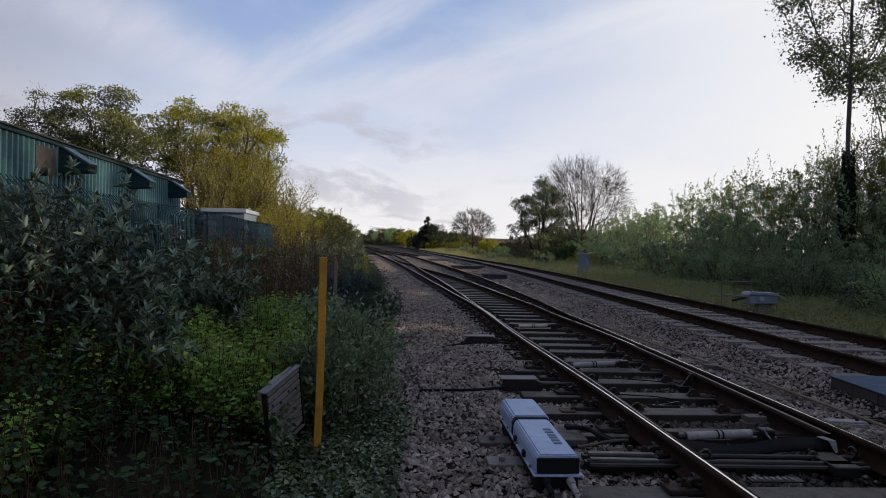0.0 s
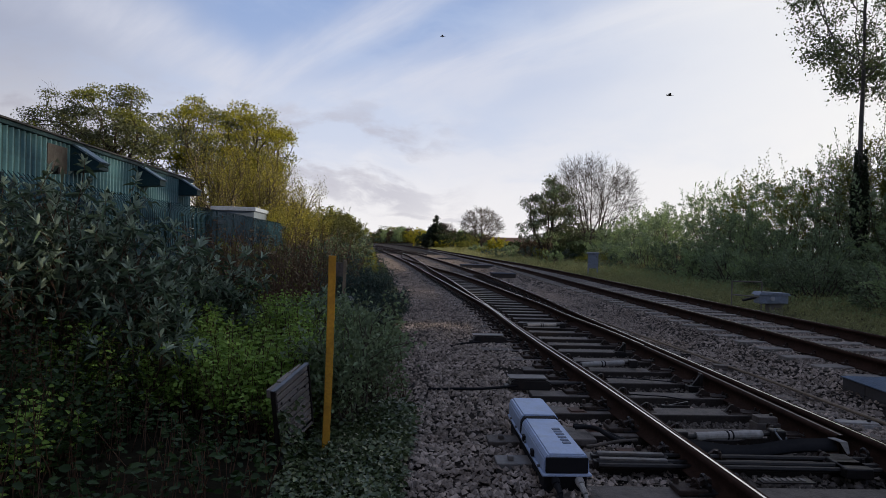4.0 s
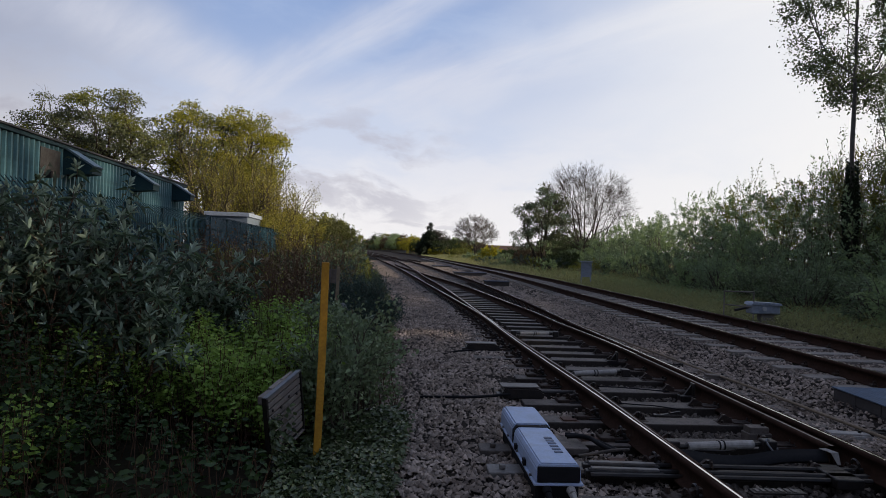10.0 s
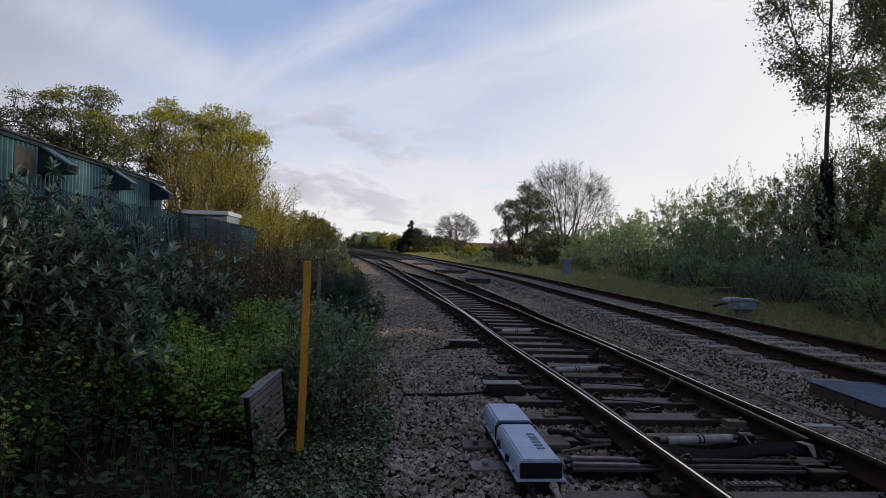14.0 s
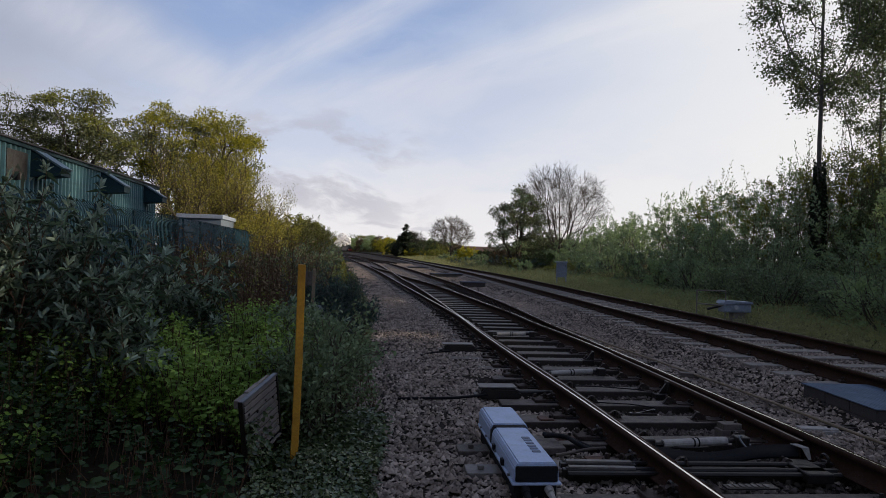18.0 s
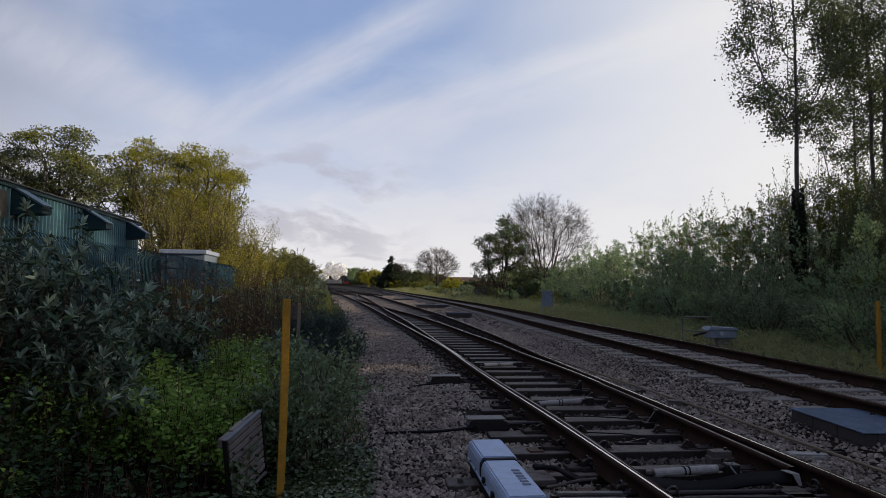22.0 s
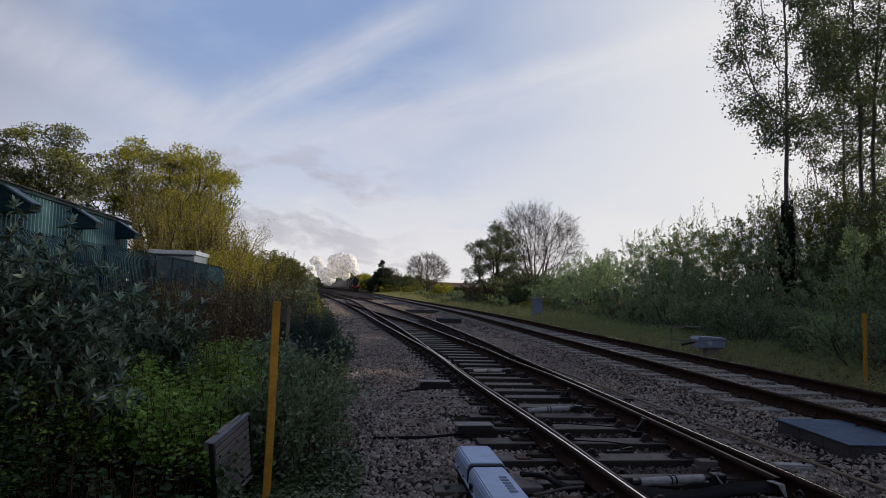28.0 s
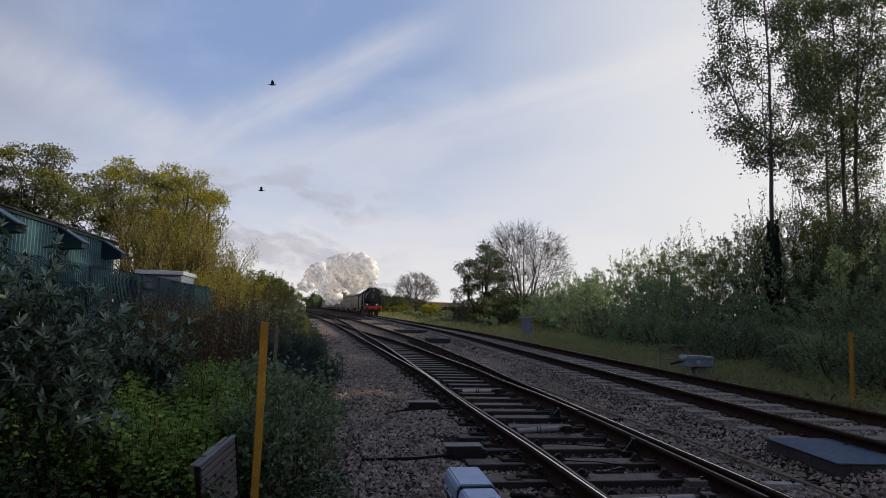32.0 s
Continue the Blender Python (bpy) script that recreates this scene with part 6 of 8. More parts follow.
def slim_tree(seed, x, y, z, h, fork, rad, wide, lean, label, hubs=130, per=11, ivy=4.2, leaves=None, low=4):
    """A tall tree: a clean pale trunk to the fork, steep limbs above it in a narrow crown of separate sprays; ivy below."""
    rng = np.random.default_rng(seed)
    t = plant("tall_tree", pose(x, y, z), label, "tree", "tall lineside trees")
    zz = fork - 0.5 + (h - fork + 0.5) * rng.random(hubs) ** 0.92
    u = np.clip((zz - fork) / (h - fork), 0, 1)
    reach = wide * np.sqrt(np.clip(np.sin(np.pi * np.clip(0.15 + 0.76 * u, 0, 1)), 0.05, 1))
    a = rng.uniform(0, 6.283, hubs)
    r = reach * np.sqrt(0.15 + 0.85 * rng.random(hubs))
    H = np.stack([r * np.cos(a) + lean[0] * u, r * np.sin(a) + lean[1] * u, zz], 1)
    aside = np.stack([np.cos(a[:low]) * wide * 0.42, np.sin(a[:low]) * wide * 0.42, fork - rng.uniform(0.2, 1.6, low)], 1)
    lure = lumpy(rng, np.concatenate([H, aside]), 16, 0.52, 0.75)
    trunk = [(0.02 * rng.normal(), 0.02 * rng.normal(), -0.4 + (fork + 0.4) * k / 9) for k in range(10)]
    P, parent = colonise(rng, trunk, lure, 0.26, 0.34, (0, 0, 0.42), jitter=0.08)
    S, ends = limb_segments(P, parent, rad * 0.85, 0.005)
    S[:9, 6:] = np.linspace(rad, rad * 0.72, 10)[np.arange(9)[:, None] + np.arange(2)]
    limb_meshes(t, S, rad, BARK_PALE, split=0.16)
    (v, f), at = twig_leaves(rng, P, parent, ends, 3, per, 0.11, 0.12, 0.085)
    hub = np.repeat(np.concatenate([H, aside]), 85, 0)
    tuft = hub + rng.normal(size=hub.shape) * np.array([0.27, 0.27, 0.22])
    v2, _ = leaf_arrays(rng, tuft, rng.normal(size=hub.shape), 0.105, 0.075, 0.15)
    v, at = np.concatenate([v, v2]), np.concatenate([at, tuft])
    side = np.arange(len(at)) % 3
    for k, mat in enumerate(leaves or (LEAF_POPLAR, LEAF_OAK_GREY, LEAF_POPLAR)):
        vv = v.reshape(-1, 4, 3)[side == k].reshape(-1, 3)
        put("crown", quick_mesh("crown", vv, np.arange(len(vv)).reshape(-1, 4), mat), t)
    if ivy:
        m = int(1300 * ivy)
        hh = ivy * rng.random(m) ** 1.2 * (0.85 + 0.3 * rng.random(m))
        a = rng.uniform(0, 6.283, m)
        r = rad * 1.1 + (0.04 + 0.15 * (1 - hh / (1.2 * ivy))) * rng.random(m) * (1 + 0.5 * np.sin(a * 2 + hh * 3))
        at = np.stack([r * np.cos(a), r * np.sin(a), hh], 1)
        v, f = leaf_arrays(rng, at, np.stack([np.cos(a), np.sin(a), -0.3 + 0 * a], 1) + rng.normal(size=at.shape) * 0.5, 0.11, 0.10, 0.3)
        put("ivy", quick_mesh("ivy", v, f, LEAF_FIR), t, "dark ivy round the trunk")
    return t


def fan_tree(seed, x, y, z, h, wide, stems, rad, finest, label, bark=BARE_TWIG):
    """A bare tree: several stems part near the foot and fork into a rounded head of ever finer twigs."""
    rng = np.random.default_rng(seed)
    t = plant("bare_tree", pose(x, y, z), label, "tree", "bare trees")
    n = 70 * stems
    d = unit(rng.normal(size=(n, 3)))
    u = (0.25 + 0.75 * rng.random((n, 1)) ** 0.8)
    lure = np.array([0, 0, 0.52 * h]) + d * u * np.array([wide * h, wide * h, 0.40 * h])
    lure = lure[(lure[:, 2] > 0.14 * h) & (np.hypot(lure[:, 0], lure[:, 1]) < wide * 2.2 * lure[:, 2])]
    boles = max(3, stems // 3)
    turn = np.arctan2(lure[:, 1], lure[:, 0]) + 0.5 * rng.normal(size=len(lure))
    which = np.where(np.hypot(lure[:, 0], lure[:, 1]) < 0.12 * h, 0, 1 + np.floor((turn % 6.283) / 6.284 * (boles - 1)).astype(int))
    P, parent, S, ends = np.zeros((0, 3)), np.zeros(0, int), [], np.zeros(0)
    for k in range(boles):
        mine = lure[which == k]
        if len(mine) < 4:
            continue
        to = mine.mean(0) * np.array([1, 1, 0])
        foot = to * 0.08 + np.append(rng.normal(size=2) * 0.012 * h, 0)
        trunk = [foot + np.array([0, 0, -0.3]), foot + np.array([0, 0, 0.03 * h]), foot + to * 0.06 + np.array([0, 0, 0.08 * h])]
        p, q = colonise(rng, trunk, mine, 0.034 * h, 0.050 * h, (0, 0, 0.34), jitter=0.10)
        s, e = limb_segments(p, q, rad * 0.62, finest)
        P, parent = np.concatenate([P, p]), np.concatenate([parent, np.where(q >= 0, q + len(ends), -1)])
        S.append(s); ends = np.concatenate([ends, e])
    S = np.concatenate(S)
    # fine twigs fan outwards from the outer branches, twice over
    outer = np.flatnonzero((ends <= 2) & (parent >= 0))
    a, way = P[outer], unit(P[outer] - P[parent[outer]])
    for each, length, thick in ((4, 0.11, 0.8), (3, 0.055, 0.6)):
        a, way = np.repeat(a, each, 0), np.repeat(way, each, 0)
        away = unit(a - np.array([0, 0, 0.30 * h]))
        w = unit(way * 0.55 + away * 0.55 + rng.normal(size=a.shape) * 0.50)
        b = a + w * length * h * rng.uniform(0.35, 1.1, (len(a), 1))
        S = np.concatenate([S, np.concatenate([a, b, np.full((len(a), 1), finest * thick), np.full((len(a), 1), finest * thick * 0.6)], 1)])
        a, way = a + (b - a) * rng.uniform(0.35, 0.9, (len(a), 1)), w
    limb_meshes(t, S, rad, bark, split=0.25)
    return t


def hedge_shrub(seed, x, y, h, r, leaves, size, label, group, shoots=8, name="sallow_shrub", clumps=26, per=90, z=None):
    """A dense shrub of leafy sprays that arch out and up from its stems, with upright wands above."""
    rng = np.random.default_rng(seed)
    z = float(ground_height(np.array(x), np.array(y))) if z is None else z
    t = plant(name, pose(x, y, z), label, "shrub", group)
    n = int(clumps * per / 34)
    a = rng.uniform(0, 6.283, n)
    w = np.sqrt(rng.random(n))
    hz = h * (0.06 + 0.84 * rng.random(n) ** 0.85) * (1 - 0.25 * w)
    wide = r * (0.72 + 0.35 * np.sin(np.pi * np.clip(hz / h, 0, 1)))
    foot = np.stack([wide * w * np.cos(a) * 0.8, wide * w * np.sin(a) * 0.8, hz], 1)
    out = unit(np.stack([np.cos(a) * (0.25 + 0.75 * w), np.sin(a) * (0.25 + 0.75 * w), 0.55 + 0.5 * hz / h], 1) + rng.normal(size=(n, 3)) * 0.30)
    long = (0.24 + 0.30 * rng.random(n)) * (0.55 + 0.4 * r)
    tall = rng.random(n) < shoots / max(n, 1) * 3.2
    tall &= hz > 0.5 * h
    long[tall] = h * rng.uniform(0.16, 0.42, tall.sum())
    out[tall] = unit(rng.normal(size=(tall.sum(), 3)) * np.array([0.16, 0.16, 0]) + np.array([0, 0, 1]))
    tip = foot + out * long[:, None]
    mid = (foot + tip) / 2 + np.array([0, 0, 0.10]) * long[:, None] * (~tall)[:, None]
    S = np.concatenate([np.concatenate([foot, mid, np.full((n, 1), 0.010), np.full((n, 1), 0.006)], 1), np.concatenate([mid, tip, np.full((n, 1), 0.006), np.full((n, 1), 0.002)], 1)])
    stems = []
    for k in rng.choice(n, min(n, 24), replace=False):
        b = np.array([foot[k, 0] * 0.25, foot[k, 1] * 0.25, -0.1])
        m = (b + foot[k]) / 2 + rng.normal(size=3) * 0.1
        stems += [(*b, *m, 0.022, 0.014), (*m, *foot[k], 0.014, 0.009)]
    S = np.concatenate([S, np.array(stems)])
    each = 34
    u = (np.arange(each) + rng.random((n, each))) / each
    u = 0.10 + 0.92 * u
    pos = np.where(u[..., None] < 0.5, foot[:, None] + (mid - foot)[:, None] * (2 * u[..., None]), mid[:, None] + (tip - mid)[:, None] * (2 * u[..., None] - 1))
    turn = rng.uniform(0, 6.283, (n, each))
    e1 = unit(np.cross(out, np.array([0.3, 0.2, 1.0]))); e2 = np.cross(out, e1)
    lat = np.cos(turn)[..., None] * e1[:, None] + np.sin(turn)[..., None] * e2[:, None]
    thin = (1.15 - 0.75 * u)[..., None]
    at = (pos + lat * rng.random((n, each, 1)) * 0.085 * r * thin).reshape(-1, 3)
    way = (lat * (0.9 * thin) + out[:, None] * 0.75 + rng.normal(size=(n, each, 3)) * 0.25).reshape(-1, 3)
    keep = at[:, 2] > -0.02
    v, f = leaf_arrays(rng, at[keep], way[keep], size, size * 0.46, 0.12)
    put("foliage", quick_mesh("foliage", v, f, leaves), t)
    v, f = tubes(S, 3)
    put("stemwork", quick_mesh("stemwork", v, f, TWIG), t)["kind"] = "stuff"
    return t


def right_hedge():
    rng = np.random.default_rng(21)
    k, y = 0, 8.0
    while y < 66:
        gap = 1.9 if y < 30 else 3.0
        for dx, hh in ((0.0, 1.3), (1.5, 2.5), (3.4, 3.5), (5.8, 4.3)):
            x = 9.75 + 0.045 * (y - 12) + dx + rng.uniform(-0.4, 0.4)
            yy = y + rng.uniform(-0.7, 0.7)
            h = hh * rng.uniform(0.82, 1.12)
            h *= 1.12 if y > 46 else 1.0 + 0.30 * (y > 28)
            near = y < 26
            bear = math.degrees(math.atan2(x, yy))
            if abs(bear - 31.3) < 2.2 and math.hypot(x, yy) < 25:
                h = min(h, 1.0)
            foot = 15 < y < 23 and dx < 1
            hedge_shrub(300 + k, x, yy, h, 1.25 + 0.2 * (not near), LEAF_ELDER if foot else (LEAF_HEDGE, LEAF_SALLOW, LEAF_HEDGE, LEAF_ELDER, LEAF_SALLOW)[k % 5], (0.09 if dx < 3 else 0.13) if near else 0.15,
                        "dense grey-green sallow shrub in the lineside hedge", "hedge shrubs", (6 if near else 4) if dx > 1 else 2, clumps=30 if near else 24, per=102 if near and dx < 3 else 66)
            k += 1
        y += gap
    for x, y, h, r in ((16.4, 27.4, 5.2, 2.0), (15.4, 28.6, 4.8, 2.0), (18.2, 28.6, 6.4, 2.2), (21.0, 28.0, 6.8, 2.4), (22.6, 26.0, 7.2, 2.4), (20.4, 24.6, 6.2, 2.2), (14.9, 21.4, 3.6, 1.2), (19.6, 27.0, 6.4, 2.0), (15.6, 21.4, 4.6, 1.5), (17.0, 22.6, 5.2, 1.7), (16.8, 24.6, 5.4, 1.6), (18.6, 24.2, 5.6, 1.8), (14.2, 19.0, 2.6, 1.3), (13.0, 17.2, 1.9, 1.2), (16.5, 19.5, 6.0, 2.2), (18.5, 15.5, 6.0, 2.4), (16.8, 25.5, 6.2, 2.2), (20.0, 21.0, 6.8, 2.6), (17.2, 31, 5.6, 2.2), (14.8, 33, 4.9, 2.0)):
        hedge_shrub(400 + k, x, y, h, r, (LEAF_POPLAR, LEAF_OAK_DARK, LEAF_OAK_GREY)[k % 3], 0.12, "tall leafy thicket behind the hedge", "hedge thicket", 8, "thicket_bush", 40, 130)
        k += 1


def left_growth():
    rng = np.random.default_rng(31)
    k = 0
    for y in np.arange(15, 100, 3.0):
        edge = float(bed_left(y)) - 0.9
        for dx in (0.0, 1.7):
            x = edge - 0.8 - dx + rng.uniform(-0.3, 0.3)
            h = (0.8 + 0.3 * (dx > 0) + 0.035 * max(0, y - 28)) * rng.uniform(0.8, 1.2)
            hedge_shrub(500 + k, x, y + rng.uniform(-0.8, 0.8), min(h, 3.4), 0.9 + 0.006 * y, (LEAF_DARK, LEAF_ELDER, LEAF_BROOM)[k % 3], 0.09, "mixed scrub bush beside the track", "lineside scrub", 3, "scrub_bush", 20, 54, z=-0.05)
            k += 1
    for x, y, h in ((-10.6, 42, 4.4), (-11.8, 44, 6.4), (-13.2, 46, 8.2), (-10.6, 47, 4.6), (-14.6, 43, 8.0), (-12.4, 50, 6.4), (-15.6, 46, 8.0)):
        shrub(600 + int(x * 10 + 500), "hazel_thicket", x, y, 0, h * 0.9, 2.2, 16, LEAF_THICKET, 4, 0.09, 0.065, "tall thin-stemmed thicket just coming into yellow-green leaf", levels=((7, 0.42, 32, 0.2), (5, 0.45, 36, 0.2)), group="thicket", cloud=0.16, wobble=0.15, twig=TWIG_PALE)
    for x, y, h, r in ((-15.8, 40, 3.8, 1.5), (-17.8, 42, 4.4, 1.8), (-14.0, 44, 3.6, 1.6), (-19.6, 44, 4.6, 1.8), (-10.2, 62, 4.0, 2.0), (-11.6, 68, 4.6, 2.2), (-9.6, 57, 3.4, 1.7), (-12.8, 76, 4.6, 2.4), (-13.8, 60, 5.2, 2.2), (-15.0, 66, 5.6, 2.4), (-13.6, 88, 4.6, 2.6), (-15.8, 100, 5.0, 3.0)):
        hedge_shrub(700 + int(y) - int(x * 10), x, y, h, r, LEAF_OAK_DARK if y > 80 else LEAF_HOLLY, 0.16, "dense dark evergreen bush at the bend", "evergreen bushes", 4, "evergreen_bush", 40, 120, z=0)
    for x, y, h, r in ((-7.9, 24, 1.2, 1.2), (-9.0, 33, 1.3, 1.4), (-6.6, 18, 1.2, 1.0), (-5.5, 15, 1.2, 1.0)):
        hedge_shrub(760 + int(y), x + 0.6, y, h, r, LEAF_OAK_DARK, 0.09, "bramble and bush against the palisade fence", "fence bushes", 4, "fence_bush", 24, 80, z=0)


def far_growth():
    rng = np.random.default_rng(41)
    for sd, x, y, h in ((801, -4.3, 180, 9.0), (806, -2.6, 184, 7.2), (807, -5.6, 186, 6.4)):
        clump_tree(sd, "fir_tree", x, y, 0, (h * 0.9, 0.2, 0, 0), [(0, 0, 0.25 * h, 2.9, 2.9, 0.25 * h), (0, 0, 0.52 * h, 2.2, 2.2, 0.2 * h), (0, 0, 0.8 * h, 1.1, 1.1, 0.22 * h)], 130, 0.6, 90, 0.5, 0.25, [LEAF_FIR], "dark pointed fir tree in the distance", "fir trees", shell=0.2)
    fan_tree(808, -1.6, 182, 0, 7.4, 0.40, 5, 0.12, 0.018, "bare twiggy tree beside the firs")
    fan_tree(802, 5.3, 120, 0, 8.6, 0.44, 11, 0.15, 0.013, "bare round-headed tree in the distance", TWIG)
    fan_tree(803, 12.9, 62, 0.3, 10.4, 0.40, 17, 0.20, 0.0075, "bare many-stemmed tree with fine twigs")
    crowned_tree(804, "leafy_tree", 8.6, 60, 0.2, 0.7, 0.22, [(0, 0, 4.9, 2.4, 2.4, 2.6), (-1.0, 0, 2.8, 1.9, 1.8, 1.7), (1.6, 0, 3.4, 1.6, 1.6, 2.0), (0.9, 0, 6.0, 1.3, 1.3, 1.5)], 120, 12, 0.5, (LEAF_OAK_GREY, LEAF_ELDER, LEAF_OAK_GREY), 0.15, 0.10, 8, "small dark leafy oak beside the bare tree", step=0.28, upto=3, finest=0.012, shell=0.3, pull=0.12)
    for seed, x, y, h, r, leaf, lab in ((811, 6.9, 100, 2.3, 1.8, LEAF_YELLOW, "low yellow-flowering shrub on the verge"), (812, -12.2, 230, 6.4, 4.4, LEAF_YELLOW, "yellow-green roundish shrub in the distance"),
                                   (813, 0.2, 160, 4.4, 3.6, LEAF_DARK, "dark green rounded bush in the distance"), (814, 4.0, 165, 4.0, 2.8, LEAF_OAK_DARK, "yellow-green bush in the distance"),
                                   (815, 9.8, 95, 1.9, 2.4, LEAF_DARK, "low dark bush on the verge"), (816, 9.4, 52, 1.5, 1.6, LEAF_DARK, "low dark bush on the verge"), (817, 11.8, 75, 2.4, 2.2, LEAF_HEDGE, "low grey-green bush on the verge"), (818, 15.0, 85, 3.4, 2.6, LEAF_DARK, "dark bush behind the verge"),
                                   (819, 8.0, 120, 2.0, 2.4, LEAF_HEDGE, "low scrub along the far verge"), (820, 3.2, 140, 1.8, 2.6, LEAF_OAK_DARK, "low scrub along the far verge"), (821, -1.5, 170, 2.0, 3.0, LEAF_YELLOW, "low scrub along the far verge"),
                                   (822, 15.5, 140, 1.6, 2.6, LEAF_HEDGE, "grey-green bush by the house"), (823, 10.0, 178, 3.6, 2.4, LEAF_RED, "brown leafless bush in the distance"), (824, -8.0, 205, 4.6, 3.4, LEAF_DARK, "dark bush in the distance"),
                                   (833, 8.0, 64, 1.8, 1.6, LEAF_RED, "brown scrub under the trees"), (834, 10.4, 66, 2.6, 1.8, LEAF_OAK_GREY, "grey-green scrub under the trees"), (835, 12.8, 66, 2.8, 2.0, LEAF_DARK, "dark scrub under the trees"), (836, 15.2, 64, 3.2, 2.0, LEAF_OAK_GREY, "grey-green scrub under the trees"), (837, 17.4, 66, 4.0, 2.2, LEAF_HEDGE, "grey-green scrub under the trees"), (838, 11.4, 58, 1.6, 1.4, LEAF_DARK, "dark scrub under the trees"), (828, 8.4, 92, 1.0, 1.8, LEAF_DARK, "dark bush behind the verge"), (829, 12.6, 88, 3.4, 2.2, LEAF_OAK_GREY, "grey-green bush behind the verge"), (831, 14.8, 92, 3.8, 2.8, LEAF_DARK, "dark bush behind the verge"), (832, 18.0, 86, 3.8, 2.8, LEAF_OAK_GREY, "grey-green bush behind the verge"), (825, 18.5, 100, 5.0, 3.2, LEAF_DARK, "dark bush behind the verge"), (826, 23, 120, 5.5, 4.0, LEAF_HEDGE, "grey-green bush behind the verge"), (827, 24.5, 150, 6.0, 4.5, LEAF_DARK, "dark bush behind the house")):
        hedge_shrub(seed, x, y, h, r, leaf, 0.10 + 0.0016 * y, lab, "distant bushes", 4, "far_bush", 34, 110, z=0)
    for k in range(34):
        y = 36 + 78 * (k / 34) + rng.uniform(-1.5, 1.5)
        x = float(far_mid(y)) + rng.uniform(3.4, 8.5)
        hedge_shrub(1200 + k, x, y, rng.uniform(0.4, 1.2), rng.uniform(0.7, 1.5), (LEAF_HEDGE, LEAF_ELDER, LEAF_BROOM, LEAF_OAK_DARK)[k % 4], 0.13, "low scrubby bush in the rough verge grass", "verge scrub", 2, "verge_bush", 14, 60)
    mats = (LEAF_DARK, LEAF_HEDGE, LEAF_OAK_DARK, LEAF_RED, LEAF_HEDGE)
    for k in range(22):
        u = k / 21
        y = 480 - 210 * u + rng.uniform(-25, 25)
        x = (-0.120 + 0.125 * u) * y + 6 + rng.uniform(-3, 3)
        if x < float(far_mid(y)) + 7:
            x = float(far_mid(y)) + 7 + rng.uniform(0, 4)
        h = rng.uniform(7.5, 11.5) * (y / 420)
        clump_tree(830 + k, "distant_tree", x, y, 0, (0.3 * h, 0.3, 0, 0), [(0, 0, 0.58 * h, 0.42 * h, 0.42 * h, 0.42 * h)], 26, 0.16 * h, 60, 0.65, 0.5, [mats[k % 5]], "hazy spring-leafed tree on the horizon", "distant trees")
    for k in range(34):
        u = k / 33
        y = 520 - 230 * u + rng.uniform(-12, 12)
        x = max((-0.150 + 0.185 * u) * y + 4, float(far_mid(y)) + 6)
        hedge_shrub(1300 + k, x, y, rng.uniform(4.0, 7.0), rng.uniform(5.0, 7.5), (LEAF_DARK, LEAF_OAK_DARK, LEAF_RED, LEAF_ELDER)[k % 4], 1.1, "rounded bush in the hedge line on the horizon", "distant bushes", 3, "far_bush", 20, 60, z=0)
    for k in range(10):
        y = 560 + 25 * k
        x = -0.1 * y - 40 + 12 * k + rng.uniform(-5, 5)
        clump_tree(860 + k, "distant_tree", x, y, 0, (4, 0.3, 0, 0), [(0, 0, 8, 6, 6, 5)], 26, 2.0, 60, 0.9, 0.7, [mats[k % 5]], "hazy spring-leafed tree on the horizon", "distant trees")
    for k in range(8):
        y = 110 + 32 * k
        x = float(bed_left(y)) - 6 - rng.uniform(0, 4)
        clump_tree(880 + k, "lineside_tree", x, y, 0, (2, 0.2, 0, 0), [(0, 0, 4.2, 3.4, 3.4, 3.2)], 24, 0.9, 90, 0.4, 0.3, [mats[(k + 2) % 3]], "leafy tree along the inside of the bend", "trees along the bend")


